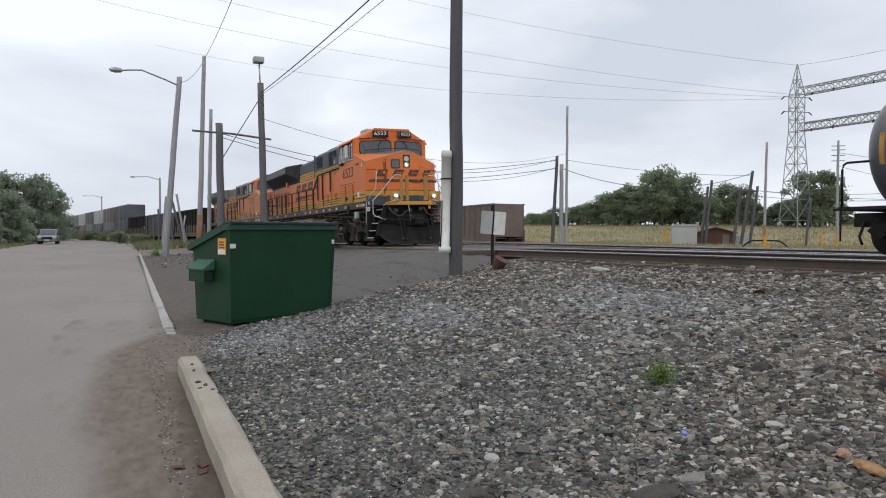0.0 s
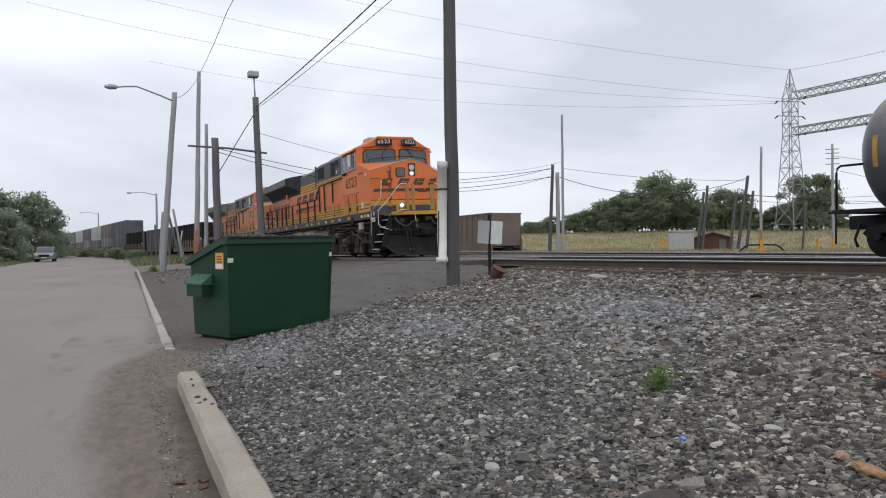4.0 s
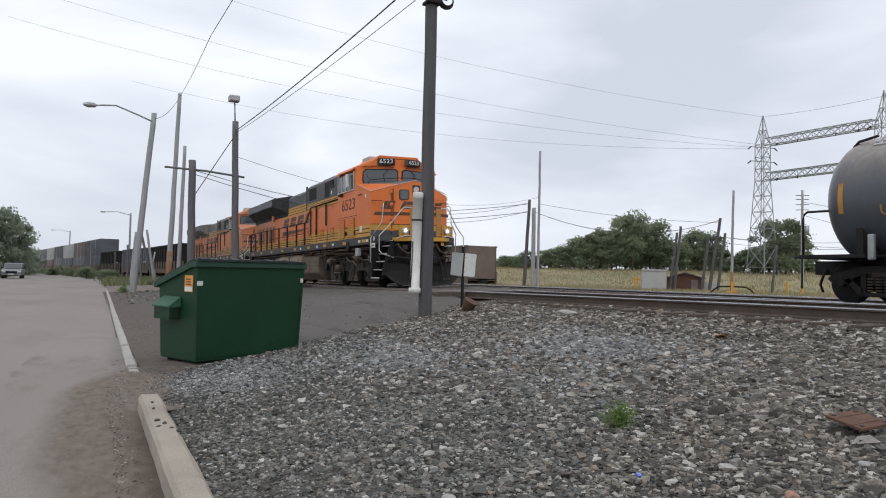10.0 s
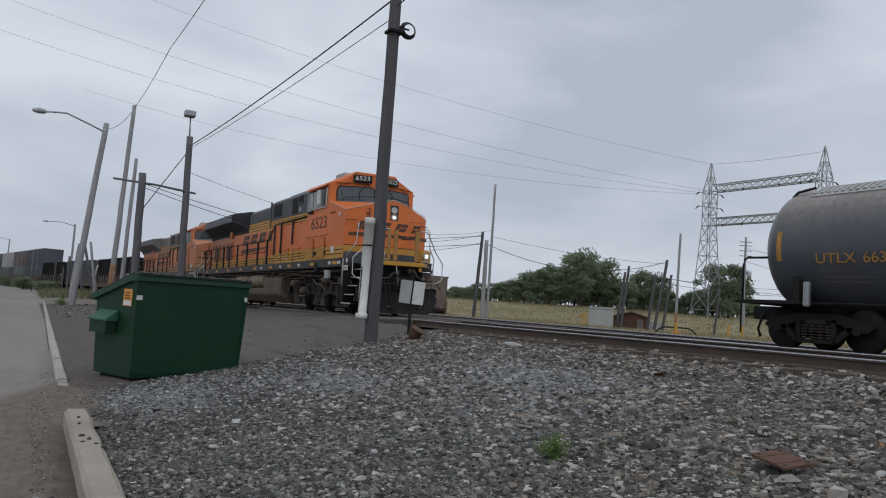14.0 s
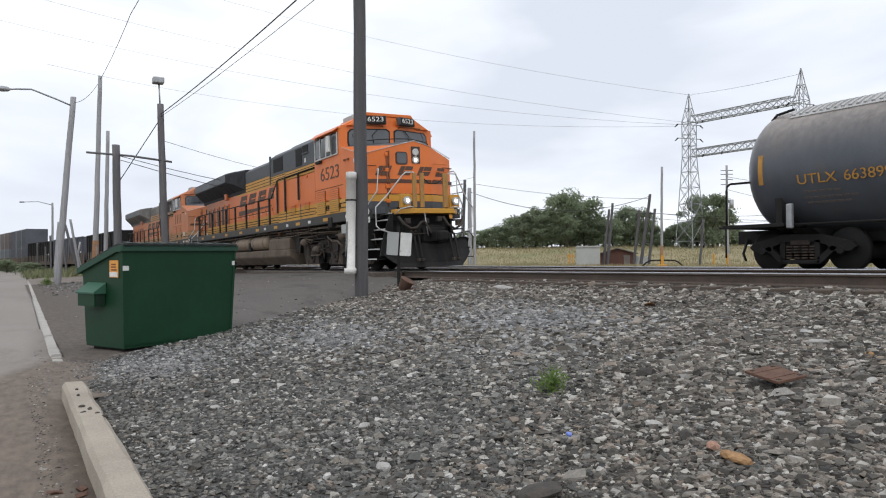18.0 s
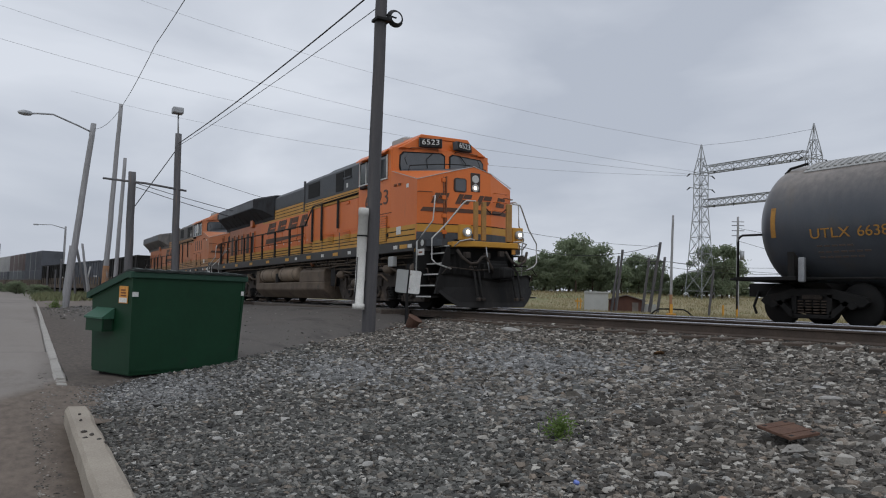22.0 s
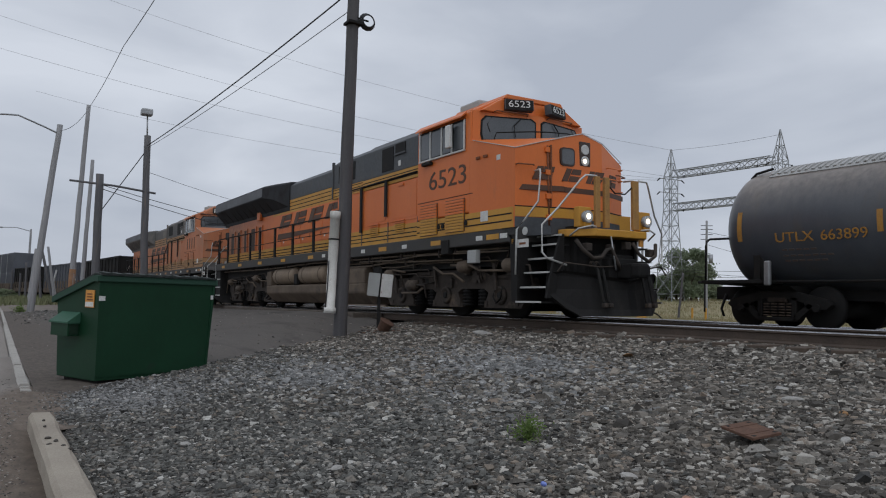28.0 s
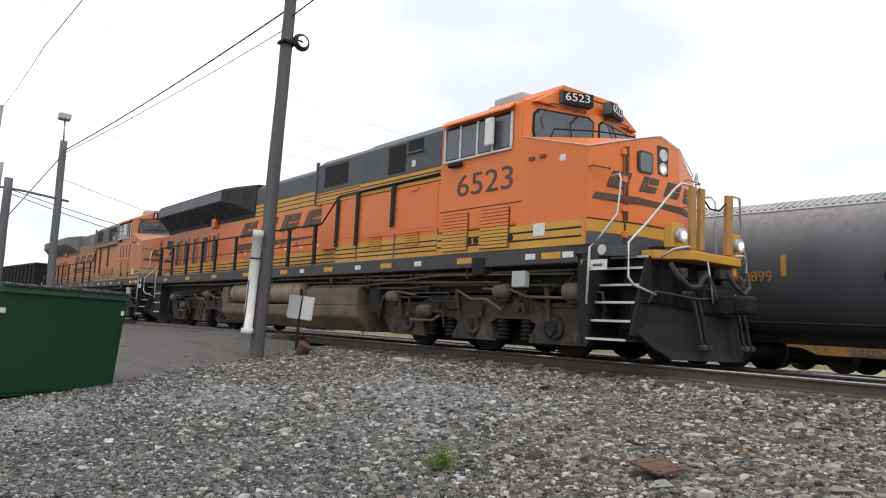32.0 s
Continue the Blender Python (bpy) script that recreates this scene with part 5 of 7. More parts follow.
        part("sand_box", box(B(), -7.4, -7.0, min(s * 1.0, s * 1.3), max(s * 1.0, s * 1.3), 0.6, 1.2, 0.03), K, loco)
    return loco


WHEELS = []


# ---- tank car ----
def build_tank_car():
    car = thing("tank_car", pose(15.45, 11.49, -0.10, 0, 0, 90) @ pose(0, 0, 0, 0, 0, 180), "black sooty railway tank car with yellow lettering", "tank car", "standing freight cars")
    R, zc = 1.4, 2.19
    prof = [(0.5, 0.02)]
    for k in range(1, 11):
        a = k / 10 * math.pi / 2
        prof.append((0.5 + 0.75 * (1 - math.cos(a)), R * math.sin(a)))
    prof += [(1.25 + i * 1.35, R) for i in range(1, 10)]
    prof.append((14.6, R))
    for k in range(9, -1, -1):
        a = k / 10 * math.pi / 2
        prof.append((14.6 + 0.75 * math.cos(a), max(0.02, R * math.sin(a))))
    shell = part("shell", lathe(B(), prof, (0, 0, zc), (1, 0, 0), 64), M["tank"], car, "black tank shell streaked with dust, sky sheen painted towards its top")
    # pale ribbed jacket along the top
    def top_band(x0, x1, r, half):
        bm, prev = B(), None
        for k in range(13):
            a = (-1 + k / 6) * half
            ring = [bm.verts.new((x, -rr * math.sin(a), zc + rr * math.cos(a))) for x, rr in ((x0, r), (x1, r), (x1, r - 0.03), (x0, r - 0.03))]
            if prev:
                for q in range(4):
                    bm.faces.new((prev[q], prev[(q + 1) % 4], ring[(q + 1) % 4], ring[q]))
            else:
                bm.faces.new(ring)
            prev = ring
        bm.faces.new(prev[::-1])
        return bm

    jacket = part("top_jacket", top_band(1.65, 14.0, R + 0.02, 0.66), M["tank_top"], car, "pale ribbed jacket along the top")
    for i in range(79):
        part("rib", top_band(1.67 + i * 0.155, 1.74 + i * 0.155, R + 0.05, 0.6), M["tank_top"], jacket)
    part("walk_end", tube(B(), [(1.1, -0.7, zc + R - 0.24), (1.2, -0.66, zc + R - 0.12), (1.62, -0.66, zc + R - 0.06)], 0.03, 6), M["black"], car, "bent dark end of the top walk")
    dome = part("manway", lathe(B(), ((0, 0.5), (0.3, 0.5), (0.34, 0.46), (0.36, 0.1)), (7.6, 0, zc + R - 0.1), (0, 0, 1), 24), M["tank"], car, "black manway dome")
    part("dome_rail", tube(B(), [(6.7, -0.9, zc + R), (6.7, -0.9, zc + R + 0.9), (8.5, -0.9, zc + R + 0.9), (8.5, -0.9, zc + R)], 0.022, 6), M["black"], dome)
    # spill stain down the middle of the side
    def side_patch(x0, x1, a0, a1, r):
        """A patch lying on the shell; angles from straight down, towards the street."""
        bm, prev = B(), None
        for k in range(9):
            a = a0 + (a1 - a0) * k / 8
            wob = 0.05 * math.sin(k * 2.3) if x1 - x0 > 1 else 0
            ring = [bm.verts.new((x + wob, -rr * math.sin(a), zc - rr * math.cos(a))) for x, rr in ((x0, r), (x1, r), (x1, r - 0.02), (x0, r - 0.02))]
            if prev:
                for q in range(4):
                    bm.faces.new((prev[q], prev[(q + 1) % 4], ring[(q + 1) % 4], ring[q]))
            else:
                bm.faces.new(ring)
            prev = ring
        bm.faces.new(prev[::-1])
        return bm

    part("spill_stain", side_patch(6.15, 8.6, 0.85, 2.75, R + 0.012), M["black"], car, "black spill stain down the side")
    words("fleet_number", "663899", 0.29, pose(3.6, -math.sqrt(R * R - 0.09) - 0.012, zc - 0.3, 102, 0, 0), M["tank_letter"], car, 0.92)
    words("reporting_mark", "UTLX", 0.29, pose(2.56, -math.sqrt(R * R - 0.09) - 0.012, zc - 0.3, 102, 0, 0), M["tank_letter"], car, 0.84)
    for z, n in ((-0.56, 5), (-0.68, 7), (-0.78, 6)):
        for i in range(n):
            o = part("small_print", box(B(), 0, 0.12, 0, 0.04, 0, 0.004), M["brown_car"], car)
            o.matrix_basis = pose(2.25 + i * 0.16, -math.sqrt(R * R - z * z) - 0.006, zc + z, 122, 0, 0)
    for x, a0, a1 in ((1.24, 1.34, 1.8), (4.24, 1.36, 1.66)):
        part("end_mark", side_patch(x, x + 0.11, a0, a1, R + 0.008), M["tank_letter"], car, "yellow reflective bar")
    # frame
    part("centre_sill", box(B(), -0.1, 15.9, -0.35, 0.35, 0.62, 0.92), M["black"], car)
    part("side_rail", tube(B(), [(0.2, -1.38, 0.98), (15.6, -1.38, 0.98)], 0.03, 6), M["black"], car, "black side handrail")
    part("side_rail", tube(B(), [(0.2, 1.38, 0.98), (15.6, 1.38, 0.98)], 0.03, 6), M["black"], car)
    for x0 in (0.31, 14.4):
        plat = part("end_platform", box(B(), x0, x0 + 1.55, -1.42, 1.42, 0.95, 1.03, 0.01), M["black"], car, "black end platform")
        part("bolster", prism(B(), ((-1.3, 0.9), (-0.4, 0.55), (0.4, 0.55), (1.3, 0.9)), 0, x0 + 1.6 if x0 < 1 else x0 - 0.6, x0 + 2.1 if x0 < 1 else x0 - 0.1), M["black"], plat)
        e = x0 + 0.06 if x0 < 1 else x0 + 1.49
        for s in (-1, 1):
            d = 1 if x0 < 1 else -1
            part("end_rail", tube(B(), [(e, s * 1.35, 0.98), (e, s * 1.35, 1.82), (e + d * 0.03, s * 1.35, 1.92), (e + d * 0.1, s * 1.34, 1.97), (e + d * 0.62, s * 1.05, 1.99)], 0.026, 7), M["black"], plat, "black bent end handrail")
            part("grab_iron", tube(B(), [(e, s * 1.38, 0.3), (e, s * 1.38, 0.98)], 0.02, 6), M["black"], plat)
            part("saddle", prism(B(), ((s * 0.5, 0.95), (s * 1.4, 1.0), (s * 1.42, 1.55), (s * 1.15, 1.35)), 0, x0 + 1.35 if x0 < 1 else x0 + 0.1, x0 + 1.5 if x0 < 1 else x0 + 0.25), M["black"], plat)
        part("jack_post", box(B(), x0 + 1.64, x0 + 1.78, -1.5, -1.4, 0.9, 1.42, 0.03), M["galv"] if x0 < 1 else M["black"], plat, "stubby grey jack post")
        part("coupler", box(B(), x0 - 0.55 if x0 < 1 else x0 + 1.4, x0 + 0.2 if x0 < 1 else x0 + 2.1, -0.13, 0.13, 0.68, 0.94, 0.03), M["truck"], plat)
        hose = [(x0 - 0.1, -0.4, 0.75), (x0 - 0.2, -0.45, 0.4), (x0 - 0.15, -0.42, 0.22)] if x0 < 1 else [(x0 + 1.6, -0.4, 0.75), (x0 + 1.7, -0.45, 0.3)]
        part("air_hose", tube(B(), hose, 0.03, 6), M["rubber"], plat)
    for c in (1.96, 13.9):
        tr = part("truck", box(B(), -0.35, 0.35, -1.0, 1.0, 0.4, 0.7), M["black"], car, "black two-axle freight truck")
        tr.matrix_basis = pose(c, 0, 0)
        for s in (-1, 1):
            y0, y1 = min(s * 0.92, s * 1.06), max(s * 0.92, s * 1.06)
            frame_part = part("sideframe", prism(B(), ((-1.22, 0.52), (-1.1, 0.42), (-0.68, 0.42), (-0.62, 0.56), (-0.34, 0.64), (0.34, 0.64), (0.62, 0.56), (0.68, 0.42), (1.1, 0.42), (1.22, 0.52), (1.12, 0.62), (0.42, 0.79), (-0.42, 0.79), (-1.12, 0.62)), 1, y0, y1, 0.012), M["black"], tr, "black cast sideframe")
            for d in (-1, 1):
                part("column", prism(B(), ((d * 0.34, 0.26), (d * 0.44, 0.26), (d * 0.46, 0.66), (d * 0.34, 0.66)), 1, y0, y1), M["black"], frame_part)
                part("diagonal", prism(B(), ((d * 0.38, 0.18), (d * 0.5, 0.2), (d * 0.82, 0.5), (d * 0.72, 0.54), (d * 0.4, 0.3)), 1, y0, y1), M["black"], frame_part)
            part("spring_plank", box(B(), -0.46, 0.46, y0, y1, 0.16, 0.25, 0.02), M["black"], frame_part)
            part("bolster_end", box(B(), -0.22, 0.22, y0, y1 if s > 0 else y1, 0.56, 0.68, 0.02), M["truck"], frame_part)
            for ax in (-0.89, 0.89):
                part("bearing_cap", rod(B(), (ax, s * 1.0, 0.45), (ax, s * 1.09, 0.45), 0.1, 0.08, 14), M["black"], tr)
            for k in range(4):
                bm = B()
                for i in range(5):
                    rod(bm, (-0.27 + k * 0.18, s * 1.0, 0.27 + i * 0.06), (-0.27 + k * 0.18, s * 1.0, 0.3 + i * 0.06), 0.07, 0.07, 8)
                part("coil_spring", bm, M["rail_side"], tr)
        for ax in (-0.89, 0.89):
            w = part("wheelset", lathe(B(), ((-0.8, 0.1), (-0.8, 0.42), (-0.76, 0.455), (-0.68, 0.46), (-0.66, 0.2), (0.66, 0.2), (0.68, 0.46), (0.76, 0.455), (0.8, 0.42), (0.8, 0.1)), (0, 0, 0), (0, 1, 0), 30), M["black"], tr, "steel wheelset")
            w.matrix_basis = pose(ax, 0, 0.455)
    return car


# ---- wagons of the moving train ----
def wheel_truck(parent, x):
    tr = part("truck", box(B(), -1.15, 1.15, -1.02, 1.02, 0.3, 0.62, 0.04), M["black"], parent, "black freight truck")
    tr.matrix_basis = pose(x, 0, 0)
    for ax in (-0.89, 0.89):
        w = part("wheelset", lathe(B(), ((-0.8, 0.1), (-0.8, 0.45), (-0.66, 0.45), (-0.66, 0.1), (0.66, 0.1), (0.66, 0.45), (0.8, 0.45), (0.8, 0.1)), (0, 0, 0), (0, 1, 0), 18), M["rail_side"], tr)
        w.matrix_basis = pose(ax, 0, 0.455)


def build_gondola(material, label, height=3.15, name="gondola_car", group="freight train", low=None):
    car = thing(name, Matrix(), label, "freight car", group)
    body = part("body", box(B(), -14.1, -0.6, -1.4, 1.4, 0.85, 1.0), M[material], car)
    for s in (-1, 1):
        part("side", box(B(), -14.1, -0.6, min(s * 1.36, s * 1.42), max(s * 1.36, s * 1.42), 1.6 if low else 0.9, height), M[material], car)
        if low:
            part("lower_side", box(B(), -14.3, -0.4, min(s * 1.36, s * 1.44), max(s * 1.36, s * 1.44), 0.5, 1.6), M[low], car, "dusty brown lower side")
        part("top_chord", box(B(), -14.15, -0.55, min(s * 1.34, s * 1.48), max(s * 1.34, s * 1.48), height - 0.1, height + 0.02), M[material], car)
        for i in range(13):
            part("side_post", box(B(), -14.0 + i * 1.09, -13.88 + i * 1.09, min(s * 1.42, s * 1.5), max(s * 1.42, s * 1.5), 0.9, height - 0.1), M[material], car)
    for x in (-14.1, -0.66):
        part("end", box(B(), x, x + 0.06, -1.4, 1.4, 0.9, height), M[material], car)
    part("stencil", box(B(), -2.6, -1.4, -1.43, -1.424, 1.5, 1.75), M["white"], car, "small white stencil")
    part("centre_sill", box(B(), -14.7, 0.0, -0.3, 0.3, 0.6, 0.9), M["black"], car)
    wheel_truck(car, -2.6)
    wheel_truck(car, -12.1)
    return car


def build_well_car():
    car = thing("well_car", Matrix(), "low dusty brown container well car", "freight car", "freight train")
    part("well", box(B(), -13.3, -0.9, -1.45, 1.45, 0.3, 1.45, 0.03), M["tan"], car)
    for i in range(9):
        part("well_post", box(B(), -13.0 + i * 1.45, -12.85 + i * 1.45, -1.5, -1.45, 0.35, 1.4), M["tan"], car)
    for x in (-14.1, -1.0):
        part("end_deck", box(B(), x, x + 0.9, -1.2, 1.2, 0.95, 1.15), M["tan"], car)
    wheel_truck(car, -0.55)
    return car


def build_container(material, label):
    c = thing("shipping_container", Matrix(), label, "container", "containers on the train")
    part("box_body", box(B(), -6.1, 6.1, -1.22, 1.22, 0, 2.42, 0.02), M[material], c)
    for s in (-1, 1):
        for i in range(24):
            part("corrugation", box(B(), -5.9 + i * 0.5, -5.66 + i * 0.5, min(s * 1.22, s * 1.245), max(s * 1.22, s * 1.245), 0.15, 2.28), M[material], c)
    for x in (-6.12, -2.1, 1.98, 6.0):
        part("corner_post", box(B(), x, x + 0.12, -1.26, -1.2, 0, 2.42), M["hut"] if abs(x) < 3 else M[material], c)
    return c


for key, c in (("navy", (0.105, 0.112, 0.13)), ("maroon", (0.165, 0.13, 0.125)), ("pale", (0.42, 0.42, 0.42)), ("slate", (0.16, 0.175, 0.19)), ("tan_box", (0.24, 0.19, 0.15))):
    M[key] = mat(key + "_container_paint", c, tuple(v * 0.8 for v in c), 0.6, 0.6, stain=tuple(v * 0.6 for v in c), stain_scale=0.4)


# ---- dumpster ----
# the container: front wall faces the bank, its end towards the street is lower
def build_bin():
    d = thing("dumpster", Matrix(), "dark green steel front-load dumpster with black lids beside the kerb", "dumpster")
    G = M["green"]
    W, D, Db = 1.8, 0.94, 0.86
    hi, lo = 1.315, 1.02
    t = 0.05
    lean = 0.09
    part("floor_pan", box(B(), 0.02, W - lean, 0, Db, 0.0, 0.06, 0.01), G, d)
    part("front_wall", prism(B(), ((0.02, 0.02), (W - lean, 0.02), (W, hi), (0.0, hi)), 1, 0, t, 0.006), G, d, "broad dark green front wall")
    part("back_wall", prism(B(), ((Db - t, 0.05), (Db, 0.05), (D, lo), (D - t, lo)), 0, 0.02, W - 0.04), G, d)
    for x, k in ((0.0, -0.02), (W - t, lean)):
        wall = prism(B(), ((0.03, 0.04), (Db - 0.02, 0.04), (D - 0.02, lo), (0.1, hi), (0.03, hi)), 0, x, x + t)
        for v in wall.verts:
            v.co.x -= k * (hi - v.co.z) / hi
        part("end_wall", wall, G, d, "end wall sloping down to the back")
    rim = part("rim", box(B(), -0.03, W + 0.03, -0.03, 0.07, hi - 0.075, hi + 0.005, 0.012), M["green_rim"], d, "rolled top rim, paler than the walls")
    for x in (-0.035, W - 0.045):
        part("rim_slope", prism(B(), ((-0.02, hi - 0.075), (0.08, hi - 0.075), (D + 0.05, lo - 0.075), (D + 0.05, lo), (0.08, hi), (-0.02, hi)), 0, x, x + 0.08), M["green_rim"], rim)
    part("back_rim", box(B(), -0.03, W + 0.03, D - 0.02, D + 0.05, lo - 0.075, lo, 0.01), G, rim)
    for x, k in ((-0.006, -0.02), (W - 0.034, lean)):
        rib = box(B(), x, x + 0.04, -0.01, 0.01, 0.06, hi - 0.06)
        for v in rib.verts:
            v.co.x -= k * (hi - v.co.z) / hi
        part("corner_rib", rib, G, d)
    for i, x in enumerate((0.0, W / 2 + 0.012)):
        w = W / 2 - 0.012
        lid = part("lid", prism(B(), ((-0.045, hi + 0.004), (0.1, hi + 0.012), (D + 0.03, lo + 0.012), (D + 0.03, lo + 0.035), (0.1, hi + 0.036), (-0.045, hi + 0.022)), 0, x, x + w), M["lid"], d, "black plastic lid")
        rnd = random.Random(i)
        for k in range(5):
            part("lid_ridge", prism(B(), ((-0.05, hi + 0.012), (0.1, hi + 0.03), (0.1, hi + 0.045 + rnd.uniform(0, 0.012)), (-0.05, hi + 0.03 + rnd.uniform(0, 0.012))), 0, x + 0.05 + k * 0.165, x + 0.14 + k * 0.165, 0.004), M["lid"], lid)
    part("hinge_rod", rod(B(), (0.0, -0.03, hi + 0.02), (W, -0.03, hi + 0.02), 0.01, 0.01, 8), M["black"], d)
    # lifting pockets on both ends
    for s, x in ((-1, 0.0), (1, W - 0.04)):
        a, b = min(x, x + s * 0.15), max(x, x + s * 0.15)
        pocket = part("fork_pocket", prism(B(), ((0.38, 0.54), (0.76, 0.54), (0.76, 0.71), (0.38, 0.71)), 0, a, b), G, d, "square lifting pocket")
        # pocket top coloured as if lit, mouth as if shaded; the pocket is solid
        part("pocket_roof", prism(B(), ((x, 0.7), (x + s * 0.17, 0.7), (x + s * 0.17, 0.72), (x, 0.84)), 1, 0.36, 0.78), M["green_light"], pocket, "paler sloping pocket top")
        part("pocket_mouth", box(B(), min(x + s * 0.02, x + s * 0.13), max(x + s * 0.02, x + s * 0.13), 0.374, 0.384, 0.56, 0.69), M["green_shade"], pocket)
    label = part("caution_label", box(B(), -0.008, 0.0, 0.08, 0.27, 0.91, 1.13), M["label"], d, "orange and cream caution label")
    part("label_print", box(B(), -0.011, -0.007, 0.09, 0.26, 0.92, 0.98), M["pvc"], label, "cream lower half")
    for k in range(3):
        part("print_bar", box(B(), -0.011, -0.007, 0.11 + 0.01 * k, 0.23, 1.0 + k * 0.035, 1.017 + k * 0.035), M["rust"], label)
    part("sticker", box(B(), 0.0, 0.085, -0.012, -0.006, 1.0, 1.06), M["white"], d, "small white sticker")
    part("sticker", box(B(), W - 0.075, W - 0.03, -0.016, -0.01, 1.04, 1.1), M["white"], d)
    for x in (0.1, W - 0.4):
        part("skid", box(B(), x, x + 0.2, 0.05, Db - 0.05, -0.06, 0.01), M["black"], d)
    return d


M["green_rim"] = mat("paler_green_paint", (0.018, 0.058, 0.036), (0.024, 0.068, 0.044), 3.0, 0.6)
# shaded and lit copies of the bin's green, for pocket mouth and top
M["green_shade"] = mat("shaded_green_paint", (0.006, 0.024, 0.012), (0.01, 0.03, 0.016), 3.0, 0.7)
M["green_light"] = mat("lit_green_paint", (0.03, 0.1, 0.06), (0.04, 0.12, 0.075), 3.0, 0.55)


# ---- poles, wires, lamps ----
def pole(base, top, r0, r1, label, material="pole", name="utility_pole", group="utility poles", foot=None):
    base, top = Vector(base), Vector(top)
    t = thing(name, Matrix.Translation(base), label, "pole", group)
    d = top - base
    bm, prev, n = B(), None, 14
    for i in range(13):
        f = i / 12
        c = d * f + Vector((0.025 * noise.noise(base + Vector((i * 0.6, 0, 0))), 0.025 * noise.noise(base + Vector((0, i * 0.6, 4))), -0.35 if i == 0 else 0))
        r = (r0 + (r1 - r0) * f) * (1 + 0.04 * noise.noise(base + Vector((i, 2, 2))))
        ring = [bm.verts.new(c + Vector((r * math.cos(k * math.tau / n), r * math.sin(k * math.tau / n), 0))) for k in range(n)]
        if prev:
            for k in range(n):
                fc = bm.faces.new((prev[k], prev[(k + 1) % n], ring[(k + 1) % n], ring[k]))
                fc.smooth = True
        prev = ring
    bm.faces.new(prev)
    part("shaft", bm, M[material], t)
    if foot:
        part("painted_foot", rod(B(), (0, 0, 0), d * (foot / d.length), r0 * 1.06, r0 * 1.04, 14), M["pole_base"], t, "orange-brown painted foot")
    return t


def wire(a, b, sag, r, label="thin black overhead wire", n=14):
    a, b = Vector(a), Vector(b)
    pts = [a.lerp(b, i / n) - Vector((0, 0, sag * 4 * (i / n) * (1 - i / n))) for i in range(n + 1)]
    return solid("overhead_wire", tube(B(), pts, r, 5), M["wire"], label, "wire", group="overhead wires")


main_pole = pole((6.18, 13.65, -0.52), (6.2, 13.72, 8.9), 0.14, 0.115, "tall dark tarred utility pole with a white pipe and cable coil", "pole_tar")
pipe = part("white_pipe", lathe(B(), ((0, 0.122), (0.1, 0.122), (0.12, 0.095), (1.15, 0.096), (1.16, 0.1), (1.9, 0.1), (1.902, 0.108), (2.02, 0.108), (2.04, 0.1), (2.045, 0.01)), (-0.26, -0.04, 0.46), (0.015, 0, 1), 20), M["pvc"], main_pole, "white plastic pipe with a cap and foot")
part("pipe_strap", lathe(B(), ((0, 0.112), (0.03, 0.112)), (-0.24, -0.04, 1.92), (0, 0, 1), 18), M["black"], pipe, "dark strap")
part("pipe_strap", box(B(), -0.26, 0.02, -0.05, 0.05, 1.0, 1.03), M["black"], pipe)
part("pipe_cable", tube(B(), [(-0.365, -0.06, 0.56), (-0.35, -0.08, 1.0), (-0.345, -0.08, 1.5)], 0.012, 5), M["wire"], pipe, "thin black cable")
bm = B()
for k in range(5):
    ring = [(0.3 + (0.13 + 0.012 * k) * math.cos(a), -0.1 + 0.02 * k, 6.55 + (0.13 + 0.012 * k) * math.sin(a)) for a in [i * math.tau / 18 for i in range(19)]]
    tube(bm, ring, 0.014, 5)
part("cable_coil", bm, M["wire"], main_pole, "coil of black cable")
part("coil_arm", rod(B(), (0, 0, 6.6), (0.32, -0.05, 6.56), 0.02, 0.02, 8), M["black"], main_pole)
part("bracket", box(B(), -0.16, 0.16, -0.15, 0.15, 6.42, 6.48, 0.01), M["black"], main_pole)

lamp_pole = pole((2.08, 43.9, -0.9), (2.85, 43.9, 9.1), 0.18, 0.14, "pale leaning wooden pole carrying a street lamp", "pole", "street_lamp", "street lamps")
part("arm", tube(B(), [(0.74, 0, 9.5), (0.0, -0.2, 9.75), (-1.2, -0.5, 10.1), (-1.9, -0.7, 10.0), (-2.2, -0.8, 9.93)], 0.045, 8), M["galv"], lamp_pole, "curved steel lamp arm")
part("lamp_head", lathe(B(), ((0, 0.05), (0.1, 0.12), (0.4, 0.15), (0.62, 0.1), (0.7, 0.03)), (-2.15, -0.8, 9.93), (-1, -0.35, -0.08), 14), M["galv"], lamp_pole, "grey cobra-head lamp")
pole((3.7, 41.8, -0.85), (3.97, 41.8, 9.9), 0.15, 0.1, "tall weathered wooden utility pole with an orange foot", "pole", foot=2.2)
pole((4.8, 47.8, -0.8), (4.93, 47.75, 8.05), 0.13, 0.1, "slim weathered wooden utility pole")
short = pole((3.6, 30.8, -0.85), (3.5, 30.8, 4.75), 0.155, 0.14, "short thick wooden pole holding one end of a crossbar", "pole_dark")
part("crossbar", tube(B(), [(-1.1, 0.4, 5.3), (0.4, -0.2, 5.18), (1.9, -0.35, 5.02)], 0.042, 8), M["pole_dark"], short, "long dark horizontal crossbar")
box_pole = pole((5.3, 30.5, -0.7), (5.09, 30.6, 6.45), 0.15, 0.125, "grey wooden pole with a lamp box on a stalk", "pole_dark")
part("stalk", rod(B(), (-0.22, 0.1, 7.1), (-0.26, 0.1, 7.95), 0.03, 0.03, 8), M["galv"], box_pole)
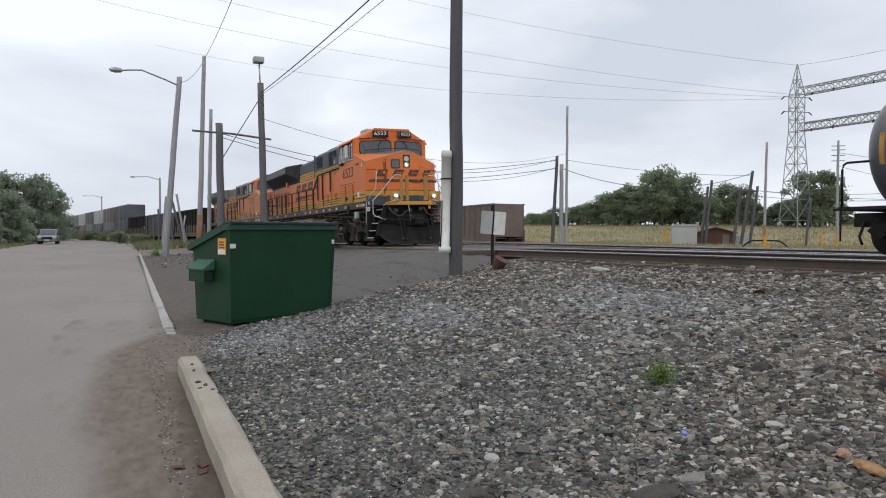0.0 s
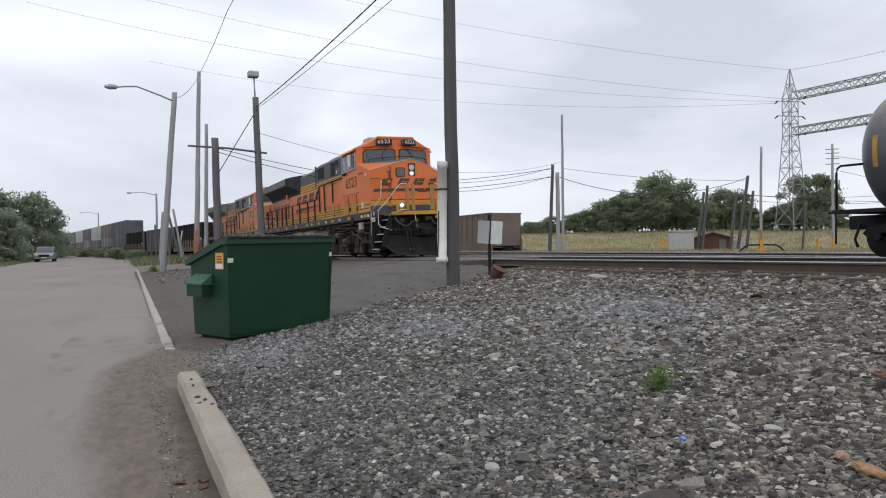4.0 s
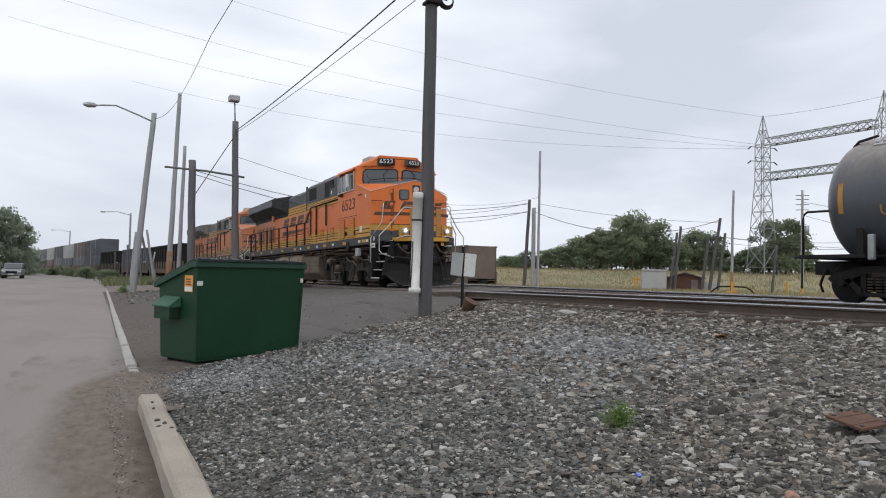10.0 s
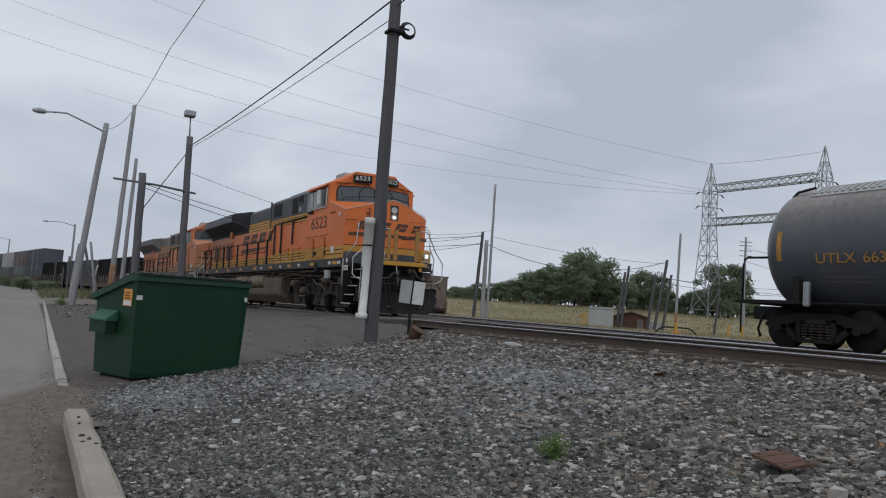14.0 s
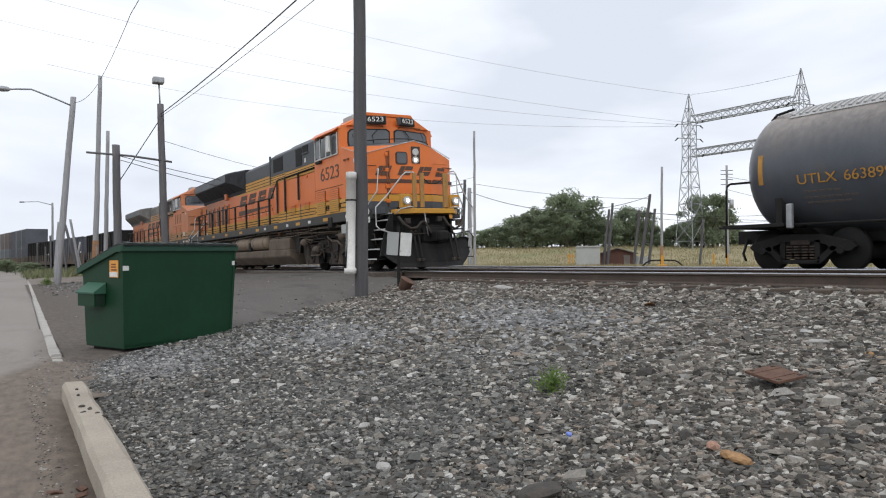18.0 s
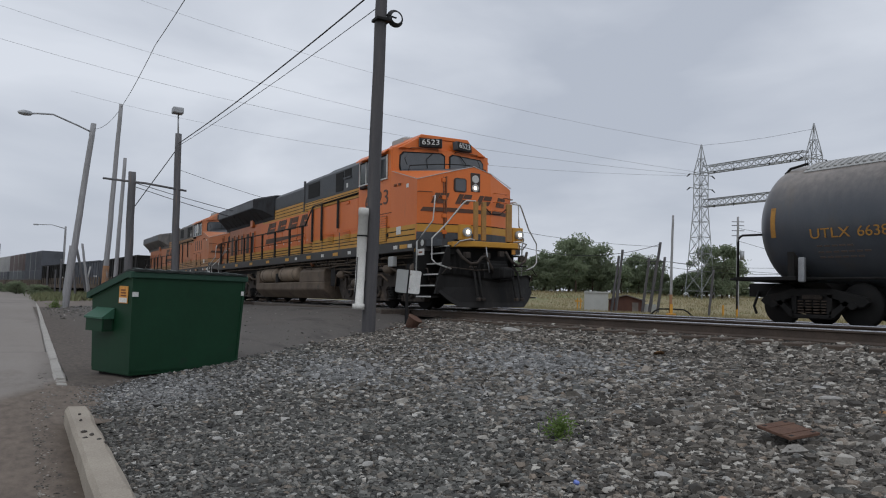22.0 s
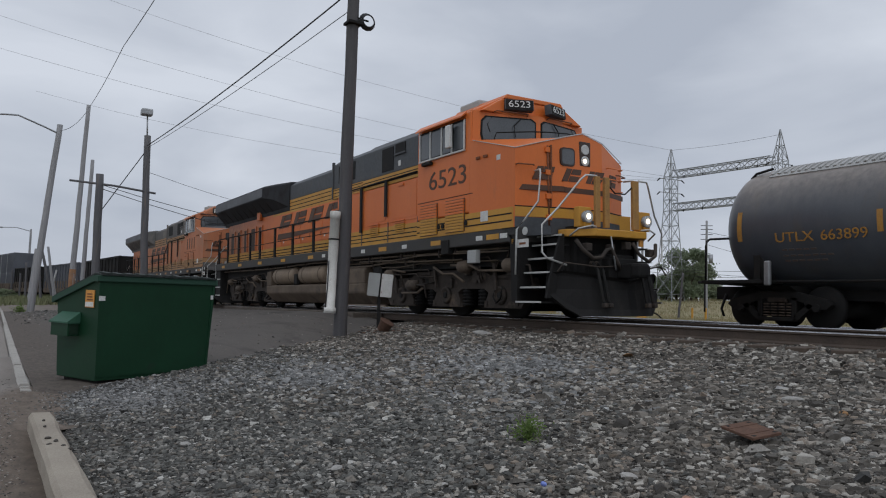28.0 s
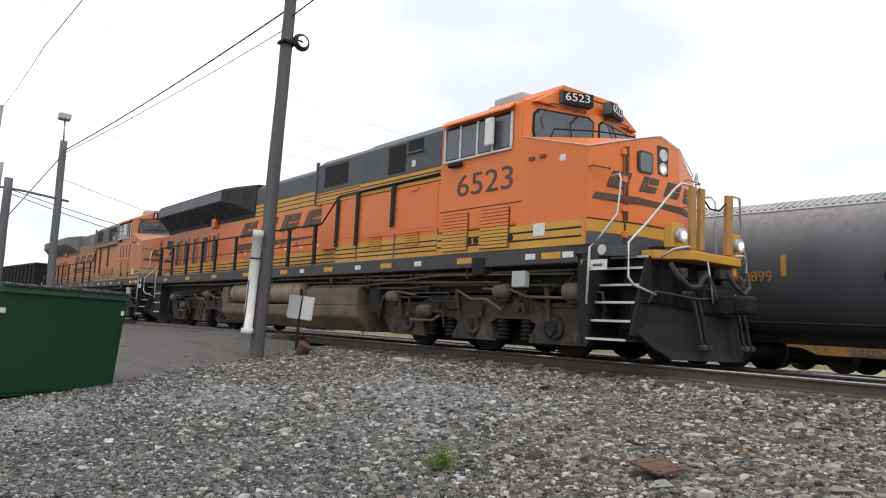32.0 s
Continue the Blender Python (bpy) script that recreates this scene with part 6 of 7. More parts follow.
part("lamp_box", box(B(), -0.5, -0.08, -0.1, 0.3, 7.95, 8.2, 0.04), M["galv"], box_pole, "square grey floodlight head")
for b, t, arm in (((4.55, 109.9, -0.6), (4.55, 109.9, 8.2), -3.3), ((-4.9, 189.9, -0.5), (-4.86, 189.9, 9.2), -3.4)):
    p = pole(b, t, 0.16, 0.12, "distant wooden pole with a street lamp", "pole", "street_lamp", "street lamps")
    part("arm", tube(B(), [(0, 0, t[2] - b[2] - 0.3), (arm * 0.5, 0, t[2] - b[2] + 0.1), (arm, 0, t[2] - b[2])], 0.05, 6), M["galv"], p)
    part("lamp_head", box(B(), arm - 0.5, arm + 0.1, -0.15, 0.15, t[2] - b[2] - 0.1, t[2] - b[2] + 0.08, 0.05), M["galv"], p)
for b, t, r, mt in (((2.63, 60, -0.85), (2.9, 60, 3.2), 0.09, "pole"), ((4.5, 61.8, -0.8), (3.77, 61.9, 3.5), 0.1, "pole"), ((5.6, 79.8, -0.8), (4.2, 79.9, 4.7), 0.14, "pole_dark"),
                    ((3.1, 89.9, -0.7), (3.05, 90, 2.0), 0.1, "pole_dark"), ((4.0, 70, -0.7), (3.6, 70, 3.4), 0.1, "pole_dark"), ((3.4, 84, -0.7), (3.3, 84, 3.0), 0.11, "pole_dark"), ((2.6, 100, -0.7), (2.55, 100, 2.6), 0.12, "pole_dark")):
    pole(b, t, r, r * 0.85, "short broken post leaning beside the track", mt, "post", "broken posts")
for pts in (((3.05, 60, -0.85), (2.95, 60, 0.2), (3.12, 60, 1.1), (3.0, 60, 2.2), (3.1, 60, 3.0)), ((4.35, 62, -0.85), (4.5, 62, 0.0), (4.3, 62, 0.9), (4.45, 62, 1.8))):
    g = thing("guy_guard", Matrix.Translation(pts[0]), "bent pale guy wire guard beside the track", "guy wire", "guy guards")
    part("sleeve", tube(B(), [(p[0] - pts[0][0], 0, p[2] - pts[0][2] - (0.2 if i == 0 else 0)) for i, p in enumerate(pts)], 0.06, 8), M["tank_top"], g)
pole((29.0, 46.8, -0.5), (29.25, 46.6, 6.2), 0.14, 0.11, "dark leaning utility pole", "pole_tar")
pole((29.8, 46.2, -0.5), (29.85, 46.2, 9.85), 0.11, 0.08, "thin tall weathered utility pole", "pole")
pole((29.5, 46.4, -0.5), (29.52, 46.4, 5.6), 0.17, 0.14, "stout weathered utility pole with a transformer", "pole")
pole((42.2, 45.4, -0.5), (42.57, 45.08, 4.8), 0.13, 0.1, "dark leaning utility pole", "pole_tar")
pole((42.0, 45.7, -0.5), (42.4, 45.3, 4.3), 0.12, 0.1, "dark leaning utility pole", "pole_tar")
d1 = pole((44.1, 43.6, -0.5), (44.7, 43.0, 5.45), 0.14, 0.11, "dark leaning pole of a braced frame", "pole_tar")
part("brace", rod(B(), (0.0, 0.1, 2.0), (0.95, -0.6, 2.1), 0.05, 0.05, 8), M["pole_tar"], d1)
part("brace", rod(B(), (-0.2, 0.2, 4.4), (0.95, -0.7, 4.4), 0.05, 0.05, 8), M["pole_tar"], d1)
pole((44.5, 43.1, -0.5), (44.9, 42.7, 4.25), 0.12, 0.1, "dark leaning pole of a braced frame", "pole_tar")
pole((43.75, 44.0, -0.5), (44.1, 43.6, 4.2), 0.12, 0.1, "dark leaning pole of a braced frame", "pole_tar")
thin = pole((36.5, 34.15, -0.45), (36.56, 34.1, 6.2), 0.09, 0.07, "slim utility pole with an orange foot beside a switch stand", "pole", foot=1.5)
ins = pole((48.5, 38.6, -0.5), (48.5, 38.6, 7.5), 0.11, 0.08, "weathered utility pole with insulator arms", "pole")
for z in (6.5, 6.9, 7.3, 7.6):
    part("cross_arm", rod(B(), (-0.35, 0.3, z), (0.35, -0.3, z), 0.03, 0.03, 6), M["pole_dark"], ins)
part("transformer", rod(B(), (0.25, -0.2, 4.6), (0.25, -0.2, 5.3), 0.17, 0.17, 12), M["galv"], ins, "grey transformer can")
pole((44.1, 37.6, -0.5), (44.35, 37.4, 3.1), 0.09, 0.08, "short dark leaning post", "pole_tar", "post", "broken posts")

# wires from the main pole to the poles up the street
wire((6.1, 13.75, 6.62), (5.1, 30.5, 6.05), 0.12, 0.018, "thick black overhead cable")
wire((6.2, 13.7, 6.3), (5.1, 30.5, 5.95), 0.1, 0.009)
wire((5.1, 30.55, 5.9), (3.65, 30.8, 3.4), 0.0, 0.018, "slack guy wire between two poles")
wire((3.97, 41.8, 9.75), (3.27, 24.8, 8.05), 0.12, 0.011)
wire((3.27, 24.8, 8.05), (3.0, 10.0, 7.0), 0.1, 0.011)
wire((3.97, 41.8, 9.7), (2.85, 43.9, 8.8), 0.3, 0.012)
wire((3.55, 30.8, 4.35), (29.25, 46.6, 6.0), 1.3, 0.014)
wire((3.55, 30.8, 4.2), (29.25, 46.6, 5.4), 1.4, 0.014)
wire((5.15, 30.5, 5.0), (29.85, 46.2, 6.4), 1.2, 0.009)
wire((6.2, 13.7, 6.5), (6.3, 2.0, 7.6), 0.1, 0.014)
wire((29.25, 46.6, 5.9), (16.0, 60.0, 5.6), 0.4, 0.022)
wire((29.25, 46.6, 5.3), (16.0, 60.0, 4.9), 0.4, 0.022)
wire((29.55, 46.4, 5.3), (44.7, 43.0, 5.3), 1.3, 0.022)
wire((29.85, 46.2, 5.9), (44.7, 43.0, 5.1), 0.3, 0.014)
wire((42.57, 45.1, 4.4), (60.0, 40.0, 4.2), 0.5, 0.016)
wire((42.57, 45.1, 4.0), (60.0, 40.0, 3.6), 0.5, 0.016)
wire((44.9, 42.7, 3.9), (72.0, 34.0, 4.4), 0.8, 0.016)
wire((48.5, 38.6, 6.6), (80.0, 30.0, 7.2), 1.2, 0.014)
wire((48.5, 38.6, 5.6), (80.0, 30.0, 3.4), 1.2, 0.014)
M["far_wire"] = mat("grey_power_line", (0.3, 0.31, 0.33), (0.34, 0.35, 0.37), 1.0, 0.6)
for k, (a, b) in enumerate((((70.6, 63.4, 16.7), (-10, 100, 30)), ((71.4, 62.6, 16.9), (-14, 104, 36)), ((71.8, 62.2, 20.2), (-4, 108, 43)), ((70.6, 63.4, 16.5), (4, 112, 27)))):
    wire(a, b, 2.6, 0.016, "thin grey far power line").data.materials[0] = M["far_wire"]
wire((72.4, 48.2, 19.8), (71.8, 62.2, 20.3), 0.2, 0.016)

# ---- lattice towers and gantry ----
def lattice(name, corners, levels, r, label, parent):
    """A braced four-sided frame: corners(f) gives four points at each level."""
    for a, b in zip(levels, levels[1:]):
        p, q = corners(a), corners(b)
        for i in range(4):
            j = (i + 1) % 4
            part("leg", rod(B(), p[i], q[i], r, r, 5, False), M["galv"], parent)
            part("brace", rod(B(), p[i], q[j], r * 0.6, r * 0.6, 4, False), M["galv"], parent)
            part("brace", rod(B(), p[j], q[i], r * 0.6, r * 0.6, 4, False), M["galv"], parent)
            part("strut", rod(B(), q[i], q[j], r * 0.6, r * 0.6, 4, False), M["galv"], parent)


def tower(x, y):
    t = thing("lattice_tower", pose(x, y, -0.3, 0, 0, 4), "grey steel lattice power tower", "power tower", "power towers")

    def corners(z):
        w = 1.35 - 0.75 * min(1, z / 13.0) if z < 17.2 else 0.6 * max(0.03, (20.7 - z) / 3.5)
        return [(w, w, z), (-w, w, z), (-w, -w, z), (w, -w, z)]
    lattice("tower", corners, (0, 2.6, 5.0, 7.2, 9.2, 11.1, 12.9, 14.3, 15.7, 17.2, 18.9, 20.7), 0.055, "", t)
    for z in (16.9, 15.2):
        part("insulator_arm", rod(B(), (-1.6, 0.4, z), (1.6, -0.4, z), 0.05, 0.05, 6), M["galv"], t)
        for s in (-1, 1):
            part("insulator", rod(B(), (s * 1.6, -s * 0.4, z), (s * 1.9, -s * 0.6, z - 0.35), 0.09, 0.05, 8), M["black"], t, "string of dark insulators")
    return t


tower(71.6, 62.5)
tower(72.5, 48.2)
for z in (12.9, 17.0):
    beam = thing("gantry_beam", pose(71.6, 62.5, z - 0.3), "grey steel lattice beam between two power towers", "gantry", "power towers")
    levels = [-(0.7 + i * 1.06) for i in range(13)]
    lattice("beam", lambda yy: [(0.5 - yy * 0.063, yy, 0), (-0.5 - yy * 0.063, yy, 0), (-0.5 - yy * 0.063, yy, 0.85), (0.5 - yy * 0.063, yy, 0.85)], levels, 0.05, "", beam)
    for yy in (-2.4, -5.0, -9.5, -12.0):
        part("insulator", rod(B(), (-0.5 - yy * 0.063, yy, 0), (-1.1 - yy * 0.063, yy - 0.4, -0.35), 0.09, 0.05, 8), M["black"], beam, "string of dark insulators")


# ---- huts, switch stand, signs ----
hut = thing("signal_cabinet", pose(41.1, 46.5, -0.32, 0, 0, -41), "pale grey metal signal cabinet beside the tracks", "signal cabinet")
part("wall", box(B(), -0.95, 0.95, -0.8, 0.8, 0, 1.5, 0.02), M["hut"], hut)
part("roof", prism(B(), ((-1.02, 1.5), (1.02, 1.5), (0.95, 1.62), (-0.95, 1.62)), 1, -0.88, 0.88), M["hut"], hut)
part("door", box(B(), -0.35, 0.35, -0.82, -0.8, 0.1, 1.4), M["hut"], hut)
for x in (-1.55, -1.3):
    part("marker_post", box(B(), x, x + 0.1, -0.6, -0.5, 0, 1.05, 0.01), M["yellow"], hut, "yellow marker post")
part("marker_bar", box(B(), -1.7, -1.1, -0.6, -0.5, 0.75, 0.85), M["yellow"], hut)
shed = thing("shed", pose(45.55, 47.75, -0.32, 0, 0, -42), "small dark red shed with a grey pitched roof", "shed")
part("wall", prism(B(), ((-1.45, 0), (1.45, 0), (1.45, 1.0), (0.0, 1.42), (-1.45, 1.0)), 1, -1.3, 1.3), M["brick_red"], shed)
for s in (-1, 1):
    part("roof", prism(B(), ((0, 1.42), (s * 1.65, 0.95), (s * 1.65, 1.03), (0, 1.52)), 1, -1.5, 1.5), M["roofing"], shed, "grey roof slope")
part("door", box(B(), 0.5, 1.0, -1.33, -1.3, 0.0, 0.85), M["roofing"], shed)
part("lean_to", box(B(), 1.5, 2.5, -0.9, 0.6, 0, 0.75), M["hut"], shed)
stand = thing("switch_stand", pose(36.4, 34.0, -0.33, 0, 0, -45), "yellow switch stand with black levers beside the siding", "switch stand")
part("base", box(B(), -0.3, 0.3, -0.25, 0.25, -0.1, 0.16, 0.02), M["yellow"], stand)
part("post", box(B(), -0.09, 0.09, -0.09, 0.09, 0.1, 0.75), M["yellow"], stand)
part("tie_bar", box(B(), -1.2, 1.2, -0.1, 0.1, -0.12, 0.0), M["tie"], stand, "dark timber under the stand")
part("lever", tube(B(), [(-1.3, 0, 0.02), (-1.0, 0, 0.3), (-0.75, 0, 0.42), (-0.1, 0, 0.44)], 0.055, 6), M["black"], stand)
part("lever", tube(B(), [(1.3, 0, 0.02), (1.0, 0, 0.3), (0.75, 0, 0.42), (0.1, 0, 0.44)], 0.055, 6), M["black"], stand)
for x, y in ((46.5, 38.3), (47.2, 37.6)):
    mk = thing("marker_post", pose(x, y, -0.42), "short yellow marker post by the siding", "marker post", "marker posts")
    part("post", box(B(), -0.06, 0.06, -0.06, 0.06, 0, 0.95, 0.01), M["yellow"], mk)

sign = thing("track_sign", pose(7.58, 14.75, -0.45, 0, 0, -28), "pair of blank pale metal plates on a thin dark post", "sign")
part("post", prism(B(), ((-0.035, -0.02), (0.035, -0.02), (0.035, 0.0), (0.008, 0.0), (0.008, 0.03), (-0.008, 0.03), (-0.008, 0.0), (-0.035, 0.0)), 2, -0.2, 1.42), M["black"], sign, "thin dark flanged post")
for s, key in ((1, "white"), (-1, "hut")):
    bm = B()
    w, h, r = 0.26, 0.52, 0.035
    ring = []
    for cx, cz, a0 in ((w - r, r, -90), (w - r, h - r, 0), (r * 0.3, h - r * 0.3, 90), (r * 0.3, r * 0.3, 180)):
        rr = r if cx > 0.1 else r * 0.3
        ring += [(cx + rr * math.cos(radians(a0 + q)), cz + rr * math.sin(radians(a0 + q))) for q in (0, 30, 60, 90)]
    prism(bm, ring, 1, -0.004, 0.004)
    bmesh.ops.subdivide_edges(bm, edges=bm.edges[:], cuts=2)
    for v in bm.verts:
        v.co.y += 0.02 * noise.noise(Vector((v.co.x * 7, v.co.z * 5, s)))
    pl = part("plate", bm, M[key], sign, "dented blank pale plate" if s > 0 else "blank grey plate")
    pl.matrix_basis = pose(0.02 * s, -0.03, 0.76, 0, 4 * s, 14 if s > 0 else 176)
    for z in (0.1, 0.42):
        part("rivet", rod(B(), (0.02, -0.004, z), (0.02, -0.014, z), 0.012, 0.01, 8), M["rust"], pl)
bucket = thing("rusty_pot", pose(7.33, 13.95, -0.33, 24, 20, 0), "rusty iron pot lying tipped among the stones", "pot")
part("wall", lathe(B(), ((0, 0.09), (0.02, 0.12), (0.22, 0.145), (0.24, 0.155), (0.24, 0.135), (0.05, 0.105), (0.04, 0.02)), (0, 0, -0.12), (0, 0, 1), 20), M["rust_dark"], bucket)
part("rim", lathe(B(), ((0.105, 0.15), (0.105, 0.165), (0.13, 0.165), (0.13, 0.15)), (0, 0, 0), (0, 0, 1), 20), M["rust_dark"], bucket)
plate = thing("rusty_plate", pose(4.5, 3.06, -0.592, 0, 0, 35.5) @ pose(0, 0, 0, 0, -9, 0) @ pose(0, 0, 0, 0, 0, 45), "flat rust-brown iron tie plate tilted on the gravel", "iron plate")
part("slab", box(B(), -0.145, 0.145, -0.125, 0.125, -0.01, 0.01, 0.004), M["rust_dark"], plate)
for s in (-1, 1):
    part("shoulder", box(B(), s * 0.07 - 0.008, s * 0.07 + 0.008, -0.125, 0.125, 0.01, 0.0135), M["rust_dark"], plate)
    for q in (-0.095, 0.085):
        part("spike_hole", box(B(), s * 0.115 - 0.012, s * 0.115 + 0.012, q - 0.013, q + 0.013, 0.008, 0.0115), M["black"], plate, "square spike hole")

# far standing car behind the main track
far_gondola = build_gondola("brown_car", "rusty brown gondola car standing on a far track", 3.75, group="standing freight cars", low="brown_car")
far_gondola.matrix_basis = pose(29.5, 53.8, -0.75, 0, 0, -90)
# yellow flat car beyond the tank car
flat = thing("flat_car", pose(21.0, 10.9, -0.10, 0, 0, -90), "yellow railway flat car behind the tank car", "freight car", "standing freight cars")
part("side_sill", prism(B(), ((0.2, 0.66), (1.35, 0.62), (1.75, 0.45), (15.2, 0.45), (15.6, 0.62), (16.9, 0.66), (16.9, 0.83), (0.2, 0.83)), 1, -1.42, -1.3, 0.01), M["dirty_yellow"], flat, "yellow side sill")
part("deck", box(B(), 0.2, 16.9, -1.4, 1.4, 0.83, 0.9), M["black"], flat, "dark deck")
part("side_panel", box(B(), 0.2, 16.9, -1.36, -1.3, 0.9, 1.55), M["black"], flat, "sooty black side panel")
part("deck_rail", tube(B(), [(0.3, -1.44, 0.89), (16.8, -1.44, 0.89)], 0.016, 6), M["galv"], flat, "pale edge rail")
part("centre_sill", box(B(), 0.4, 16.6, -0.5, 0.5, 0.2, 0.7), M["black"], flat)
for a in (0.9, 3.4, 6.4, 9.4, 12.4, 15.2):
    part("side_bracket", box(B(), a, a + 0.75, -1.45, -1.42, 0.74, 0.88, 0.01), M["dirty_yellow"], flat)
part("mark_patch", box(B(), 2.6, 4.2, -1.43, -1.42, 0.47, 0.7), M["brown_car"], flat, "dark painted patch")
words("reporting_mark", "TTGX", 0.25, pose(3.05, -1.434, 0.585, 90, 0, 0), M["tank_letter"], flat, 0.76)
wheel_truck(flat, 1.2)
wheel_truck(flat, 15.8)
copy_thing(flat, pose(21.0, -7.1, -0.10, 0, 0, -90))
M["pale_scrap"] = mat("crumpled_pale_sheet", (0.5, 0.5, 0.5), (0.36, 0.36, 0.36), 9.0, 0.6, bump=0.01)
for k, (y, w) in enumerate(((8.6, 0.7), (7.6, 0.9), (6.6, 0.5))):
    bm = B()
    bmesh.ops.create_icosphere(bm, subdivisions=2, radius=1.0)
    for v in bm.verts:
        v.co = Vector((v.co.x * 0.3, v.co.y * w * 0.5, v.co.z * 0.12)) * (1 + 0.5 * noise.noise(v.co * 2.2 + Vector((k * 5, 0, 0))))
    ob = solid("scrap_sheet", bm, M["pale_scrap"], "crumpled pale plastic sheeting lying between the tracks", "scrap", group="scrap sheets")
    ob.matrix_basis = pose(18.0, y, -0.3, 0, 0, 20 * k)


# ---- parked car ----
suv = thing("parked_car", pose(-7.6, 89.0, -0.83, 0, 0, -90), "grey-green sport utility car facing along the street", "car")
part("body", prism(B(), ((-4.5, 0.35), (0, 0.35), (0.05, 0.75), (-0.1, 0.95), (-1.2, 1.05), (-4.45, 1.05)), 1, -0.92, 0.92, 0.05), M["car_paint"], suv)
part("cabin", prism(B(), ((-4.35, 1.05), (-1.2, 1.05), (-1.9, 1.62), (-4.1, 1.66)), 1, -0.8, 0.8, 0.04), M["car_paint"], suv)
part("windscreen", prism(B(), ((-1.25, 1.1), (-1.18, 1.1), (-1.85, 1.58), (-1.92, 1.58)), 1, -0.72, 0.72), M["glass"], suv)
part("grille", box(B(), 0.02, 0.07, -0.5, 0.5, 0.55, 0.8), M["black"], suv)
for s in (-1, 1):
    part("headlight", box(B(), 0.0, 0.06, s * 0.72 - 0.16, s * 0.72 + 0.16, 0.68, 0.84, 0.02), M["silver"], suv)
    part("mirror", box(B(), -1.6, -1.45, s * 0.98 - 0.1, s * 0.98 + 0.1, 1.05, 1.2, 0.02), M["black"], suv)
    for x in (-0.85, -3.6):
        part("wheel", rod(B(), (x, s * 0.72, 0.34), (x, s * 0.93, 0.34), 0.34, 0.34, 18), M["rubber"], suv)
part("number_plate", box(B(), 0.06, 0.075, -0.25, 0.25, 0.42, 0.52), M["white"], suv)


# ---- vegetation ----
def tree_mesh(seed, h, spread, n):
    """Crown of many small leaf sprays in uneven clumps."""
    rng = np.random.default_rng(seed)
    k = 30
    ang = rng.uniform(0, 2 * np.pi, k)
    zz = rng.uniform(0.1, 1.0, k)
    rad = spread * np.sqrt(np.clip(1.05 - (2 * zz - 0.95) ** 2, 0.1, 1)) * rng.uniform(0.25, 0.8, k)
    centre = np.stack([rad * np.cos(ang), rad * np.sin(ang), h * zz], 1)
    size = rng.uniform(0.2, 0.7, k) * spread * 0.6
    who = rng.integers(0, k, n)
    off = rng.normal(size=(n, 3))
    off /= np.linalg.norm(off, axis=1)[:, None]
    off *= (rng.uniform(0.05, 1.0, n) ** 0.5 + np.abs(rng.normal(0, 0.24, n)))[:, None] * size[who][:, None]
    off[:, 2] *= 0.7
    c = centre[who] + off
    a = rng.normal(size=(n, 3))
    a /= np.linalg.norm(a, axis=1)[:, None]
    b = np.cross(a, rng.normal(size=(n, 3)))
    b /= np.linalg.norm(b, axis=1)[:, None]
    s = rng.uniform(0.1, 0.24, n)[:, None] * (0.6 + 0.08 * h)
    v = np.stack([c - a * s, c + b * s * 0.55, c + a * s, c - b * s * 0.5], 1).reshape(-1, 3)
    f = np.arange(4 * n).reshape(-1, 4)
    me = bpy.data.meshes.new("crown")
    me.from_pydata(v.tolist(), [], f.tolist())
    me.materials.append(M["leaf"])
    bm = B()
    rod(bm, (0, 0, -0.3), (0.1, 0.05, h * 0.55), 0.05 * h * 0.5, 0.02 * h * 0.5, 8)
    for i in range(6):
        rod(bm, (0.05, 0.02, h * 0.25 + i * h * 0.05), centre[i] * np.array([0.8, 0.8, 0.95]), 0.012 * h, 0.004 * h, 6)
    return me, mesh_of("trunk", bm, M["bark"])


# same crown in the paler leaf colour that stands in for haze
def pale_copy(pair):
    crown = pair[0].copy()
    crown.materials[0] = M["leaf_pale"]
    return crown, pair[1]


TREES = [tree_mesh(s, 7.0, 2.6 + 0.3 * (s % 3), 3400) for s in range(5)]


def tree(x, y, z, h, w, k, group, label, meshes=None):
    t = thing("tree", pose(x, y, z, 0, 0, (x * 37 + y * 11) % 360), label, "tree", group)
    for nm, me in zip(("crown", "trunk"), (meshes or TREES)[k % 5]):
        ob = new(nm, me)
        ob.parent = t
        ob.scale = (w, w, h / 7.0)
    return t


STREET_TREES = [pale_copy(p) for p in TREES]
rt = random.Random(5)
# belt of trees beyond the field: distance, bearing in degrees from the track's line, height
CREST = ((28.8, 1.2), (30.5, 2.2), (31.5, 2.6), (32.5, 2.2), (33.6, 3.4), (35.5, 4.6), (37.5, 6.2), (39.3, 7.4), (40.8, 7.0), (41.8, 4.8), (43.0, 5.2), (44.6, 5.6), (45.4, 3.2), (46.6, 2.4), (47.6, 3.0), (48.6, 5.8), (49.8, 6.4), (50.6, 6.2), (51.3, 2.8), (53, 2.4), (60, 3.0))


def crest(b):
    for (b0, h0), (b1, h1) in zip(CREST, CREST[1:]):
        if b <= b1:
            return h0 + (h1 - h0) * (b - b0) / (b1 - b0)
    return CREST[-1][1]


